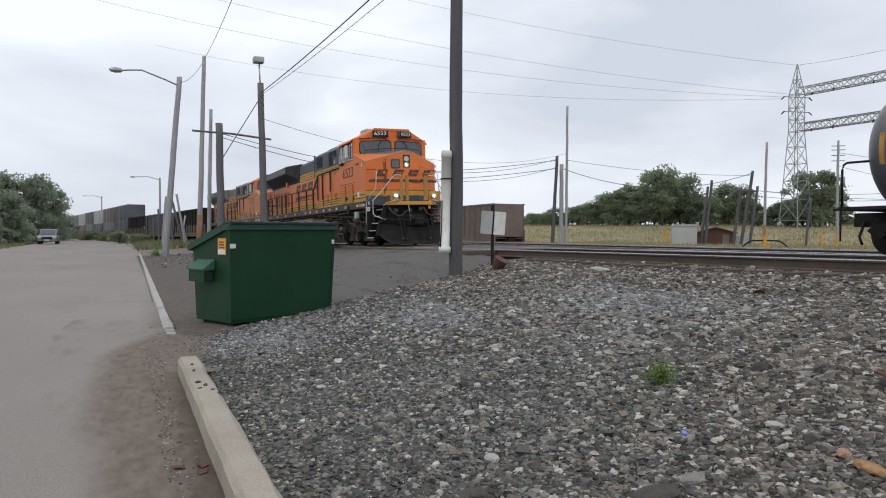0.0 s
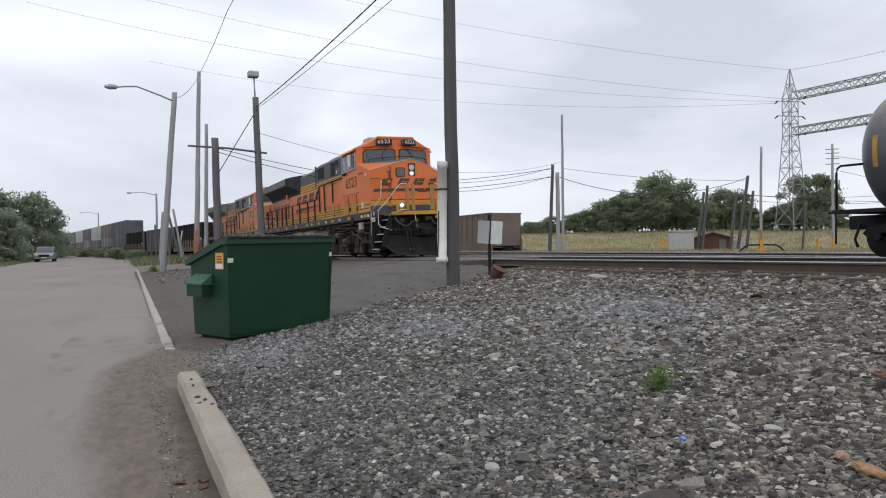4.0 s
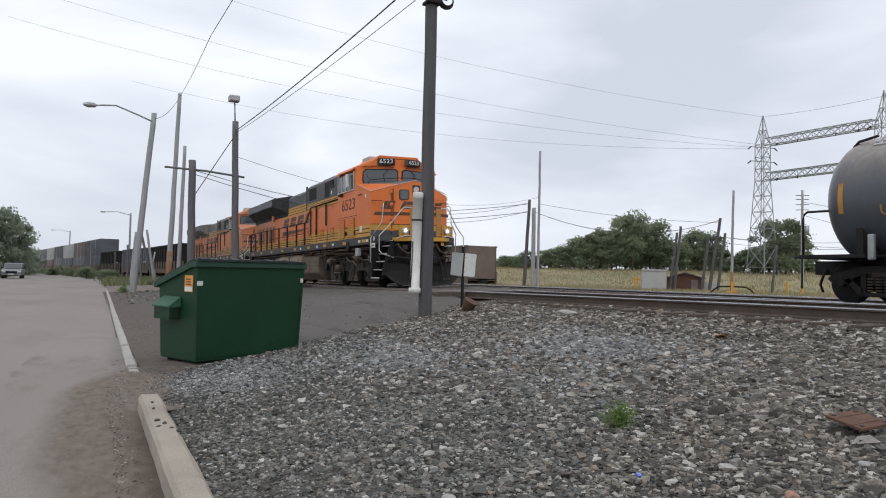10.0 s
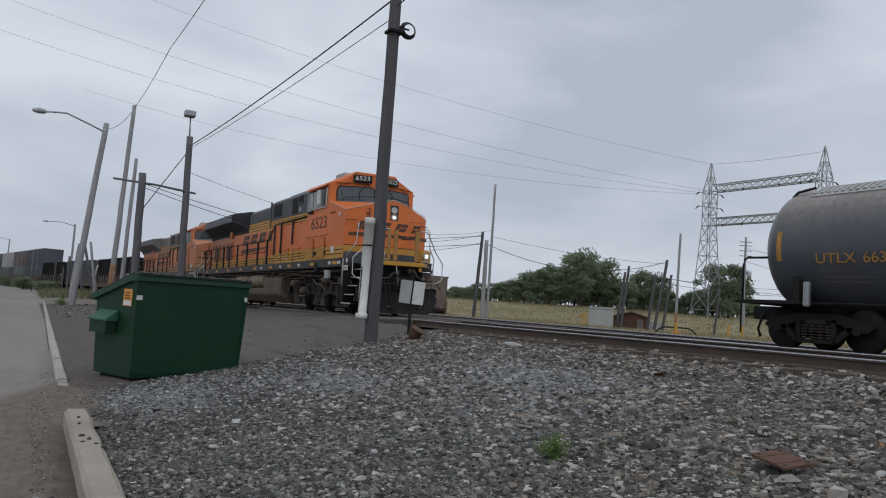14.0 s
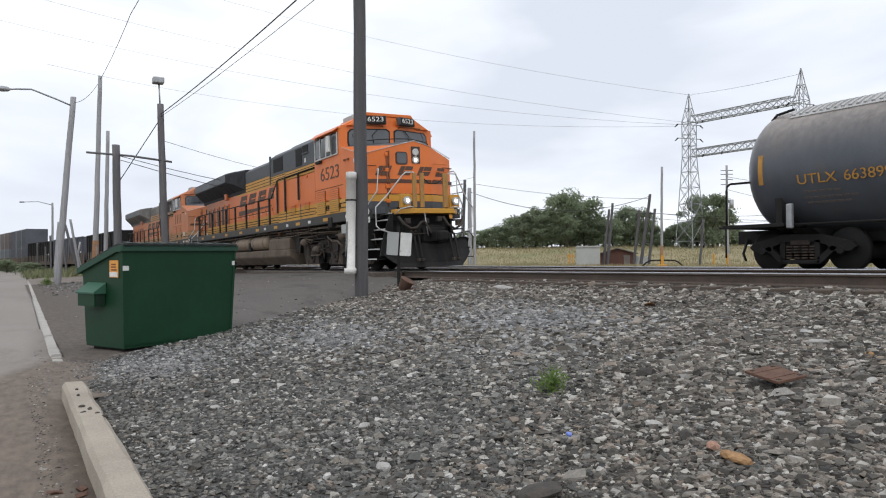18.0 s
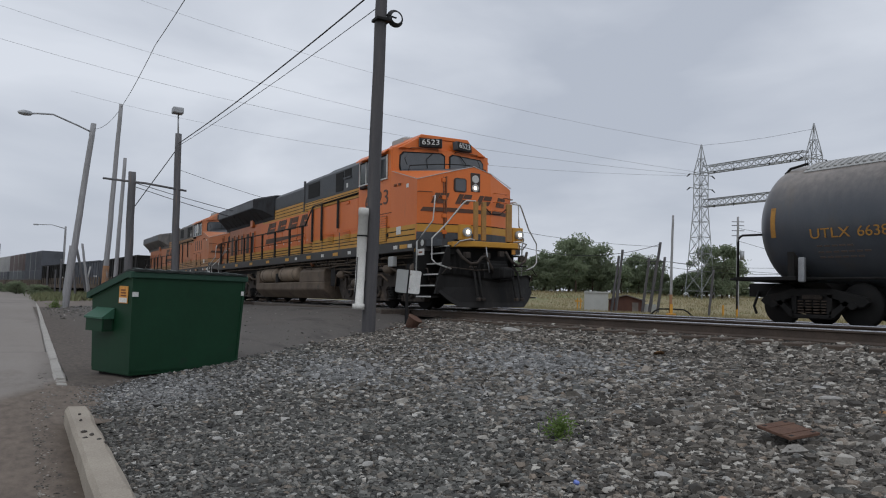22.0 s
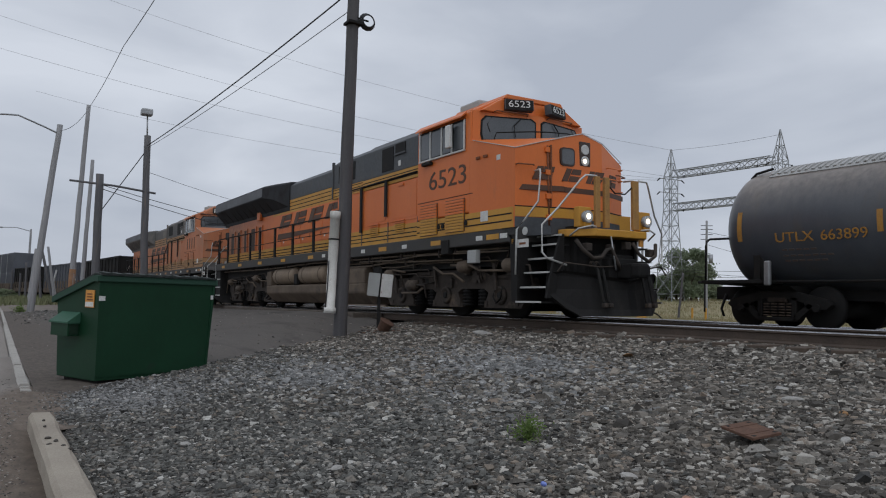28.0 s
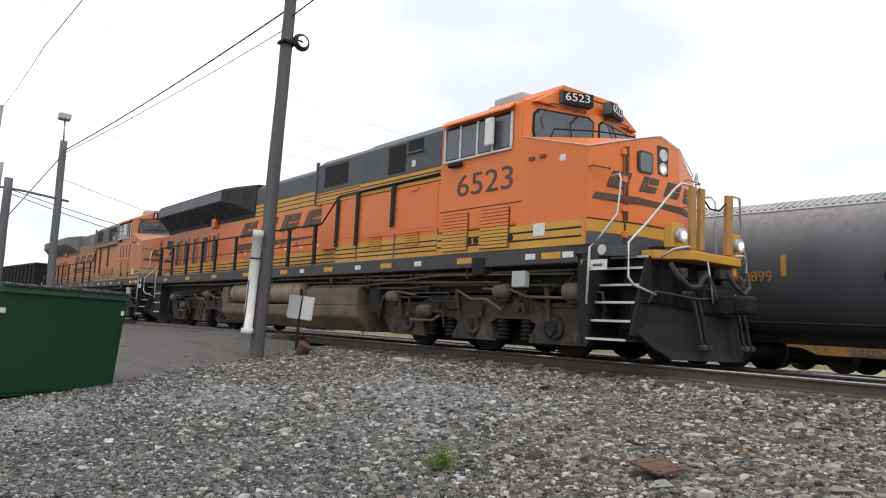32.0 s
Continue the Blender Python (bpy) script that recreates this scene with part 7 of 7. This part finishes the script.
b = 28.8
k = 0
while b < 60:
    h = crest(b - 0.6) * rt.uniform(0.7, 1.1)
    r = (104 if b < 47 else 97 if b < 51 else 118) + rt.uniform(-5, 9)
    x, y = r * math.sin(radians(b)), r * math.cos(radians(b))
    tree(x, y, far_z(x, y) - 0.1, h, 0.32 + 0.09 * h, k, "tree belt", "leafy green tree in the belt beyond the field")
    if k % 2 and b < 52:
        r, c = r + 7, b + 0.35
        x, y = r * math.sin(radians(c)), r * math.cos(radians(c))
        tree(x, y, far_z(x, y) - 0.1, crest(c - 0.3) * rt.uniform(0.6, 0.85), 0.4 + 0.1 * h, k + 2, "tree belt", "leafy green tree in the belt beyond the field")
    b += rt.uniform(0.3, 0.7) if b < 52 else 1.2
    k += 1
for x, y, h, w in ((-9.6, 121, 8.0, 1.0), (-11.5, 118, 9.6, 1.2), (-13.8, 119, 9.0, 1.2), (-16.5, 116, 10.0, 1.3), (-19.5, 118, 10.6, 1.3), (-12.5, 100, 6.0, 1.0), (-15.5, 96, 9.5, 1.2), (-18.5, 100, 11, 1.3), (-10.2, 130, 5.5, 1.0),
                   (-17.0, 84, 9.5, 1.1), (-20.5, 86, 12.0, 1.3), (-23.0, 92, 14, 1.4), (-26, 100, 17.5, 1.5), (-30, 110, 19, 1.6), (-27, 90, 17, 1.5), (-10.5, 140, 5.0, 1.0), (-8.6, 128, 4.2, 0.8)):
    tree(x, y, -1.0, h, w, int(x * 3 + y), "roadside trees", "leafy green roadside tree, paled with painted haze", STREET_TREES)
for k in range(22):
    y = 78 + k * 3.1
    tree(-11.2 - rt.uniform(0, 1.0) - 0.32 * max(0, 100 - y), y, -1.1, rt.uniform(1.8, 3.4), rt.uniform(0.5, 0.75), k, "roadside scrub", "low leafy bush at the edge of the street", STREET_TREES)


for k in range(26):
    y = 84 + k * 5.5
    tree(track_x(y) - 3.6 - rt.uniform(0, 2.0), y, -0.9, rt.uniform(0.7, 1.5), rt.uniform(0.3, 0.55), k, "trackside scrub", "low green scrub bush beside the far track")


def tufts(name, spots, h, seed, material, label, category, blades=7, spread=0.25):
    rng = np.random.default_rng(seed)
    p = np.repeat(np.array(spots, float), blades, 0)
    n = len(p)
    p[:, :2] += rng.normal(0, spread, (n, 2))
    lean = rng.normal(0, 0.35, (n, 2))
    hh = h * rng.uniform(0.5, 1.2, n)
    w = hh * 0.1
    a = rng.uniform(0, np.pi, n)
    d = np.stack([np.cos(a), np.sin(a), 0 * a], 1) * w[:, None]
    tip = p + np.stack([lean[:, 0] * hh, lean[:, 1] * hh, hh], 1)
    v = np.stack([p - d, p + d, tip], 1).reshape(-1, 3)
    me = bpy.data.meshes.new(name)
    me.from_pydata(v.tolist(), [], np.arange(3 * n).reshape(-1, 3).tolist())
    me.materials.append(material)
    return tagged(new(name, me), label, category, kind="stuff")


rg = np.random.default_rng(3)
M["straw"] = mat("dry_straw_grass", (0.33, 0.27, 0.155), (0.23, 0.215, 0.11), 0.2, 0.9)
M["sward"] = mat("green_grass_blades", (0.13, 0.155, 0.075), (0.21, 0.21, 0.115), 0.4, 0.85)
xs, ys = rg.uniform(24, 82, 7000), rg.uniform(25, 95, 7000)
tufts("field_grass", [(x, y, far_z(x, y) - 0.02) for x, y in zip(xs, ys)], 0.3, 4, M["straw"], "tall dry yellow grass covering the field", "grass", 8, 0.5)
xs, ys = rg.uniform(1.3, 8.0, 1500), rg.uniform(58, 130, 1500)
tufts("verge_grass", [(x, y, -0.95 + 0.05 * x) for x, y in zip(xs, ys)], 0.5, 5, M["sward"], "rough green grass along the verge", "grass", 8, 0.4)
xs, ys = rg.uniform(-16, -9.2, 900), rg.uniform(30, 140, 900)
tufts("roadside_grass", [(x, y, -1.05) for x, y in zip(xs, ys)], 0.4, 6, M["sward"], "green grass along the far side of the street", "grass", 8, 0.4)


def weed_plant(x, y, z, h, seed, label="small leafy green weed growing through the gravel"):
    t = thing("weed", pose(x, y, z), label, "weed", "weeds")
    rnd = random.Random(seed)
    bm, st = B(), B()
    for i in range(20):
        a, tilt, l = rnd.uniform(0, math.tau), rnd.uniform(0.1, 1.15), rnd.uniform(0.6, 1.0) * h
        d = Vector((math.cos(a) * math.sin(tilt), math.sin(a) * math.sin(tilt), math.cos(tilt)))
        rod(st, (0, 0, -0.01), d * l, h * 0.014, h * 0.006, 5)
        for k in range(22):
            c = d * l * rnd.uniform(0.25, 1.05) + Vector((rnd.gauss(0, 0.05), rnd.gauss(0, 0.05), rnd.gauss(0, 0.04))) * (h / 0.2)
            u = Vector((rnd.gauss(0, 1), rnd.gauss(0, 1), rnd.gauss(0.3, 0.7))).normalized()
            w = u.cross(Vector((rnd.gauss(0, 1), rnd.gauss(0, 1), rnd.gauss(0, 1)))).normalized()
            s = h * rnd.uniform(0.06, 0.13)
            bm.faces.new([bm.verts.new(v) for v in (c - u * s, c + w * s * 0.4, c + u * s, c - w * s * 0.4)])
    part("leaves", bm, M["weed"], t)
    part("stems", st, M["weed"], t)


weed_plant(3.42, 4.1, -0.755, 0.17, 1)
weed_plant(1.62, 43.6, -0.95, 0.42, 9, "round grey-green bush at the foot of the lamp pole")


# ---- loose stones of the bank ----
def stones(name, n, xr, yr, size, seed, material, label, weight=None, zoff=0.0, zf=None):
    rng = np.random.default_rng(seed)
    x = rng.uniform(*xr, n)
    y = yr[0] + (yr[1] - yr[0]) * rng.uniform(0, 1, n) ** (weight or 1.0)
    end = np.interp(x, [p[0] for p in BANK_EDGE], [p[1] for p in BANK_EDGE])
    keep = (y < end + rng.normal(0.05, 0.18, n)) if zf is None else np.ones(n, bool)
    x, y = x[keep], y[keep]
    n = len(x)
    z = np.array([(zf or bank_z)(a, b) for a, b in zip(x, y)])
    base = np.array([(-1, -1, -1), (1, -1, -1), (1, 1, -1), (-1, 1, -1), (-0.8, -0.8, 1), (0.8, -0.8, 1), (0.8, 0.8, 1), (-0.8, 0.8, 1)], float) * 0.62
    faces = np.array([(0, 2, 1), (0, 3, 2), (4, 5, 6), (4, 6, 7), (0, 1, 5), (0, 5, 4), (1, 2, 6), (1, 6, 5), (2, 3, 7), (2, 7, 6), (3, 0, 4), (3, 4, 7)])
    chip = np.array([(-1.2, -0.5, -0.8), (0.9, -1.0, -0.7), (1.1, 0.7, -0.8), (-0.6, 1.0, -0.8), (-0.7, -0.6, 0.7), (0.5, -0.7, 1.0), (0.9, 0.4, 0.5), (-0.4, 0.6, 0.9)], float) * 0.62
    v = np.where(rng.uniform(0, 1, n)[:, None, None] < 0.35, base[None], chip[None]) * (1 + rng.normal(0, 0.3, (n, 8, 3)))
    s = size * np.exp(rng.normal(0, 0.24, n)) * np.interp(x, (0.6, 2.5, 4.5), (0.77, 0.9, 1.28))
    dim = np.stack([s * rng.uniform(0.95, 1.8, n), s * rng.uniform(0.85, 1.3, n), s * rng.uniform(0.38, 0.75, n)], 1)
    v = v * dim[:, None]
    a, t = rng.uniform(0, 2 * np.pi, n), rng.normal(0, 0.34, n)
    ct, st, ca, sa = np.cos(t), np.sin(t), np.cos(a), np.sin(a)
    y1 = v[..., 1] * ct[:, None] - v[..., 2] * st[:, None]
    z1 = v[..., 1] * st[:, None] + v[..., 2] * ct[:, None]
    x2 = v[..., 0] * ca[:, None] - y1 * sa[:, None]
    y2 = v[..., 0] * sa[:, None] + y1 * ca[:, None]
    p = np.stack([x2 + x[:, None], y2 + y[:, None], z1 + (z + zoff + rng.uniform(0.05, 0.75, n) * dim[:, 2])[:, None]], -1).reshape(-1, 3)
    f = (faces[None] + 8 * np.arange(n)[:, None, None]).reshape(-1, 3)
    me = bpy.data.meshes.new(name)
    me.from_pydata(p.tolist(), [], f.tolist())
    if isinstance(material, tuple):
        # a bluish load tipped by the kerb, a browner one by the track
        for m in material:
            me.materials.append(m)
        patch = np.array([noise.noise(Vector((a * 0.35, b * 0.35, 3))) for a, b in zip(x, y)])
        brown = np.interp(x + 1.8 * patch - 0.1 * (y - 6) + 0.8 * np.maximum(0, 4.6 - y), (2.6, 4.6), (0.15, 0.92)) > rng.uniform(0, 1, n)
        dusty = sum(np.exp(-(((x - a) / w) ** 2 + ((y - b) / h) ** 2) * (1 + patch)) for a, b, w, h in PALE_DRIFTS) * 0.92 > rng.uniform(0, 1, n)
        me.polygons.foreach_set("material_index", np.repeat(np.where(dusty, 2, brown).astype(np.int32), 12))
    else:
        me.materials.append(material)
    return tagged(new(name, me), label, "gravel", kind="stuff")


def stone_mat(name, stops):
    """Stone colours by piece, with a fine mottling."""
    m = mat(name, (0.2, 0.2, 0.2), (0.3, 0.3, 0.3), 9.0, 0.9, bump=0.004, fine=80)
    nt, ln = m.node_tree.nodes, m.node_tree.links
    geo = nt.new("ShaderNodeNewGeometry")
    r = nt.new("ShaderNodeValToRGB")
    e = r.color_ramp.elements
    while len(e) < len(stops):
        e.new(0.5)
    for k, (pos, c) in enumerate(stops):
        e[k].position, e[k].color = pos, (*c, 1)
    ln.new(geo.outputs["Random Per Island"], r.inputs["Fac"])
    b = nt["Principled BSDF"]
    old = b.inputs["Base Color"].links[0].from_socket
    x = nt.new("ShaderNodeMixRGB")
    x.blend_type, x.inputs["Fac"].default_value = "MULTIPLY", 1.0
    g = nt.new("ShaderNodeMixRGB")
    g.blend_type, g.inputs["Fac"].default_value, g.inputs["Color2"].default_value = "MULTIPLY", 1.0, (3.5, 3.5, 3.5, 1)
    ln.new(old, g.inputs["Color1"])
    ln.new(g.outputs["Color"], x.inputs["Color1"])
    ln.new(r.outputs["Color"], x.inputs["Color2"])
    ln.new(x.outputs["Color"], b.inputs["Base Color"])
    return m


M["stones"] = stone_mat("crushed_slate", ((0.0, (0.055, 0.054, 0.051)), (0.35, (0.118, 0.117, 0.108)), (0.7, (0.19, 0.187, 0.17)), (0.86, (0.3, 0.288, 0.262)), (0.93, (0.22, 0.193, 0.16)), (0.95, (0.42, 0.405, 0.375)), (1.0, (0.56, 0.545, 0.505))))
M["brown_stones"] = stone_mat("crushed_mixed_rock", ((0.0, (0.052, 0.047, 0.041)), (0.35, (0.122, 0.111, 0.096)), (0.58, (0.178, 0.162, 0.14)), (0.74, (0.27, 0.244, 0.209)), (0.83, (0.27, 0.218, 0.17)), (0.87, (0.36, 0.335, 0.294)), (1.0, (0.55, 0.522, 0.468))))
M["pale_stones"] = stone_mat("dusty_pale_slate", ((0.0, (0.13, 0.13, 0.127)), (0.35, (0.21, 0.21, 0.205)), (0.7, (0.3, 0.3, 0.293)), (0.88, (0.39, 0.387, 0.375)), (0.95, (0.28, 0.26, 0.24)), (0.97, (0.46, 0.46, 0.45)), (1.0, (0.58, 0.58, 0.57))))
BOTH = (M["stones"], M["brown_stones"], M["pale_stones"])
# where paler stone was tipped: x, y, half widths
PALE_DRIFTS = ((3.65, 8.5, 0.9, 1.6), (1.42, 8.5, 0.7, 0.9), (5.77, 7.6, 1.1, 1.7))
stones("near_gravel", 92000, (0.66, 8.4), (-0.8, 6.0), 0.0198, 1, BOTH, "crushed grey stones of the bank, pale and dark mixed")
stones("mid_gravel", 72000, (0.7, 8.6), (5.0, 15.8), 0.022, 2, BOTH, "crushed grey stones of the bank, pale and dark mixed")
stones("rear_gravel", 16000, (0.66, 8.4), (-5.0, -0.7), 0.024, 8, BOTH, "crushed grey stones of the bank, pale and dark mixed")
stones("coarse_gravel", 6000, (1.6, 8.5), (-0.8, 13.0), 0.029, 3, BOTH, "larger crushed stones lying on the bank", zoff=0.006)
stones("track_ballast", 27000, (7.4, 9.0), (-4.0, 15.6), 0.025, 4, M["brown_stones"], "crushed stone against the near rail", zf=lambda x, y: max(bank_z(x, y), min(rail_z(y) - 0.225 - 0.13 * max(0, 8.9 - x), bank_z(x, y) + 0.1 * (x - 7.4))) + 0.014 * noise.noise(Vector((x * 3, y * 3, 0))))
stones("gutter_grit", 1300, (0.2, 0.43), (0.5, 8.6), 0.009, 5, M["brown_stones"], "small stones scattered along the gutter", zf=lambda x, y: -0.985)
stones("verge_rubble", 900, (1.0, 5.6), (27.0, 45.5), 0.035, 11, BOTH, "broken concrete and stones strewn over the verge", weight=0.7, zf=apron_z)
stones("apron_grit", 700, (0.9, 7.5), (10.5, 27.0), 0.011, 12, BOTH, "loose stones scattered over the apron", weight=1.6, zf=apron_z)
stones("scattered_grit", 2600, (0.3, 2.2), (7.4, 11.2), 0.014, 6, BOTH, "small stones scattered by the kerb end", weight=1.5, zf=lambda x, y: -0.985 + 0.06 * max(0, x - 0.8))


def loose_rock(name, x, y, s, material, label, seed):
    rnd = random.Random(seed)
    bm = B()
    bmesh.ops.create_icosphere(bm, subdivisions=2, radius=1.0)
    for v in bm.verts:
        v.co = Vector((v.co.x * s[0], v.co.y * s[1], v.co.z * s[2])) * (1 + 0.22 * noise.noise(v.co * 1.7 + Vector((seed * 3, 0, 0))))
    ob = solid(name, bm, material, label, "stone", group="loose stones")
    ob.matrix_basis = pose(x, y, bank_z(x, y) + s[2] * 0.6 + 0.014, rnd.uniform(-12, 12), rnd.uniform(-12, 12), rnd.uniform(0, 360))
    return ob


M["orange_stone"] = mat("ochre_stone", (0.27, 0.15, 0.065), (0.36, 0.22, 0.11), 14, 0.9, bump=0.004)
M["white_stone"] = mat("pale_stone", (0.42, 0.405, 0.38), (0.32, 0.31, 0.29), 12, 0.9, bump=0.004)
M["pink_stone"] = mat("pink_stone", (0.34, 0.19, 0.13), (0.4, 0.26, 0.2), 12, 0.9, bump=0.004)
M["dark_stone"] = mat("wet_dark_stone", (0.05, 0.045, 0.04), (0.08, 0.07, 0.06), 12, 0.85, bump=0.004)
loose_rock("ochre_stone", 3.09, 2.27, (0.09, 0.06, 0.025), M["orange_stone"], "ochre orange stone lying on grey gravel", 1)
loose_rock("pink_stone", 3.18, 2.48, (0.045, 0.035, 0.025), M["pink_stone"], "pinkish stone lying on grey gravel", 2)
loose_rock("ochre_stone", 5.75, 3.14, (0.05, 0.03, 0.022), M["orange_stone"], "ochre orange stone lying on grey gravel", 9)
loose_rock("pale_stone", 5.92, 3.68, (0.09, 0.025, 0.025), M["white_stone"], "long pale stone lying on grey gravel", 3)
loose_rock("pale_stone", 8.0, 11.2, (0.22, 0.13, 0.05), M["white_stone"], "broad pale stone near the rail", 4)
loose_rock("pale_stone", 1.75, 3.4, (0.045, 0.035, 0.025), M["white_stone"], "pale stone lying on grey gravel", 5)
loose_rock("dark_stone", 2.15, 2.6, (0.12, 0.1, 0.032), M["dark_stone"], "dark wet clod among the gravel", 6)
loose_rock("dark_stone", 1.5, 3.05, (0.06, 0.05, 0.02), M["dark_stone"], "dark clod among the gravel", 7)
loose_rock("ochre_board", 7.4, 7.0, (0.24, 0.07, 0.016), M["orange_stone"], "ochre broken board among the gravel", 8)
for k, (x, y) in enumerate(((2.4, 4.9), (4.1, 5.6), (5.0, 2.7), (3.9, 2.6), (2.7, 6.8), (4.6, 8.2), (5.6, 5.0), (6.3, 9.4), (1.4, 5.6), (6.9, 7.6), (2.0, 4.2), (3.3, 3.0), (5.9, 11.3), (7.3, 5.3))):
    loose_rock("pale_stone", x, y, (0.032 + 0.012 * (k % 3), 0.028, 0.02), M["white_stone"], "pale stone lying on grey gravel", 20 + k)
cap = thing("bottle_cap", pose(2.68, 3.02, -0.765, 20, 10, 0), "small blue plastic bottle cap on the gravel", "bottle cap")
M["blue"] = mat("blue_plastic", (0.15, 0.22, 0.6), (0.2, 0.26, 0.65), 20, 0.4)
part("cap_shell", lathe(B(), ((0, 0.016), (0.012, 0.017), (0.016, 0.014)), (0, 0, 0), (0, 0, 1), 16), M["blue"], cap)
LEAVES = [(0.35, 3.98, -0.975, 60), (0.38, 4.08, -0.972, 85), (0.3, 4.12, -0.978, 140), (0.33, 3.3, -0.978, 200)]
LEAVES += [(6.75 + 0.09 * k + 0.05 * math.sin(k * 5), 13.85 + 0.35 * math.sin(k * 2.3), bank_z(6.75 + 0.09 * k, 13.9) + 0.05, k * 47) for k in range(9)]
for k, (x, y, z, a) in enumerate(LEAVES):
    lf = thing("dead_leaf", pose(x, y, z, 10, 8, a), "curled dead brown leaf " + ("in the gutter" if k < 4 else "among stones by the sign"), "leaf", "dead leaves")
    bm = B()
    ring = [(0.0, 0, 0.0), (0.03, 0.025, 0.012), (0.07, 0.03, 0.004), (0.1, 0, 0.02), (0.07, -0.03, 0.006), (0.03, -0.025, 0.014)]
    top = [bm.verts.new(p) for p in ring]
    bot = [bm.verts.new((p[0], p[1], p[2] - 0.003)) for p in ring]
    bm.faces.new(top)
    bm.faces.new(bot[::-1])
    for i in range(6):
        bm.faces.new((top[i], top[(i + 1) % 6], bot[(i + 1) % 6], bot[i]))
    part("blade", bm, M["rust_dark"], lf)
for k, (y, xo, l) in enumerate(((6.25, 0.09, 0.05), (5.75, 0.08, 0.1), (5.62, 0.12, 0.09), (5.5, 0.07, 0.11), (5.42, 0.15, 0.08), (6.55, 0.1, 0.04), (5.3, 0.18, 0.06))):
    loose_rock("kerb_crumb", road_edge(y) + xo - 0.028, y, (0.016, l * 0.24, 0.009), M["dark_stone"], "dark crumb of stone lying on the kerb", 60 + k).location.z = -0.83


# ---- the train ----
lead = build_locomotive(True)
trail = build_locomotive(False)
build_tank_car()
dump = build_bin()
dump.matrix_basis = pose(1.27, 10.0, -0.91, 0.6, -0.5, 25.5)

TRAIN = [(lead, 0.0), (trail, 22.85)]
off = 46.1
for i in range(3):
    g = build_gondola("black" if i % 2 == 0 else "navy", "dark open gondola car with a dusty brown lower side", low="tan") if i < 2 else copy_thing(TRAIN[2 + i % 2][0], Matrix())
    TRAIN.append((g, off))
    off += 15.3
well0 = build_well_car()
kinds = {k: build_container(k, lab) for k, lab in (("navy", "dark navy corrugated shipping container"), ("maroon", "maroon corrugated shipping container"), ("pale", "pale grey corrugated shipping container"), ("slate", "slate grey corrugated shipping container"), ("tan_box", "tan corrugated shipping container"))}
used = set()
LOADS = []
order = (("navy", "navy"), ("slate", "maroon"), ("navy", "pale"), ("slate", "navy"), ("maroon", "pale"), ("navy", "slate"), ("maroon", "pale"), ("navy", "slate"), ("slate", None), ("tan_box", "navy"), ("pale", None), ("navy", "maroon"), ("slate", "tan_box"))
for i, (low, high) in enumerate(order):
    w = well0 if i == 0 else copy_thing(well0, Matrix())
    TRAIN.append((w, off))
    for k, z in ((low, 0.32), (high, 2.76)):
        if k:
            c = kinds[k] if k not in used else copy_thing(kinds[k], Matrix())
            used.add(k)
            LOADS.append((c, off, z))
    off += 14.2


# ---- motion ----
NOSE_ROWS = ((0.0, 24.97), (3.0, 24.25), (6.0, 23.39), (9.0, 21.95), (13.0, 20.05), (16.5, 17.98), (18.0, 16.88), (20.0, 15.66), (22.0, 14.41), (24.0, 12.97), (27.0, 10.33), (28.0, 9.42), (29.0, 8.56), (30.0, 7.71), (31.0, 6.82), (32.0, 5.89))


def nose_y(t):
    for (t0, a), (t1, b) in zip(NOSE_ROWS, NOSE_ROWS[1:]):
        if t <= t1:
            return a + (b - a) * (t - t0) / (t1 - t0)
    return NOSE_ROWS[-1][1]


def motions():
    for ob, d in TRAIN:
        walk(ob, [(t, on_track(y + d, 20.0 if d < 40 else 14.0)) for t, y in NOSE_ROWS])
    for ob, d, z in LOADS:
        walk(ob, [(t, on_track(y + d, 14.0) @ pose(-7.1, 0, z)) for t, y in NOSE_ROWS])
    y0 = NOSE_ROWS[0][1]
    for w, ax in WHEELS:
        walk(w, [(k / 2, pose(ax, 0, 0.53, 0, math.degrees((y0 - nose_y(k / 2)) / 0.53), 0)) for k in range(65)])


motions()
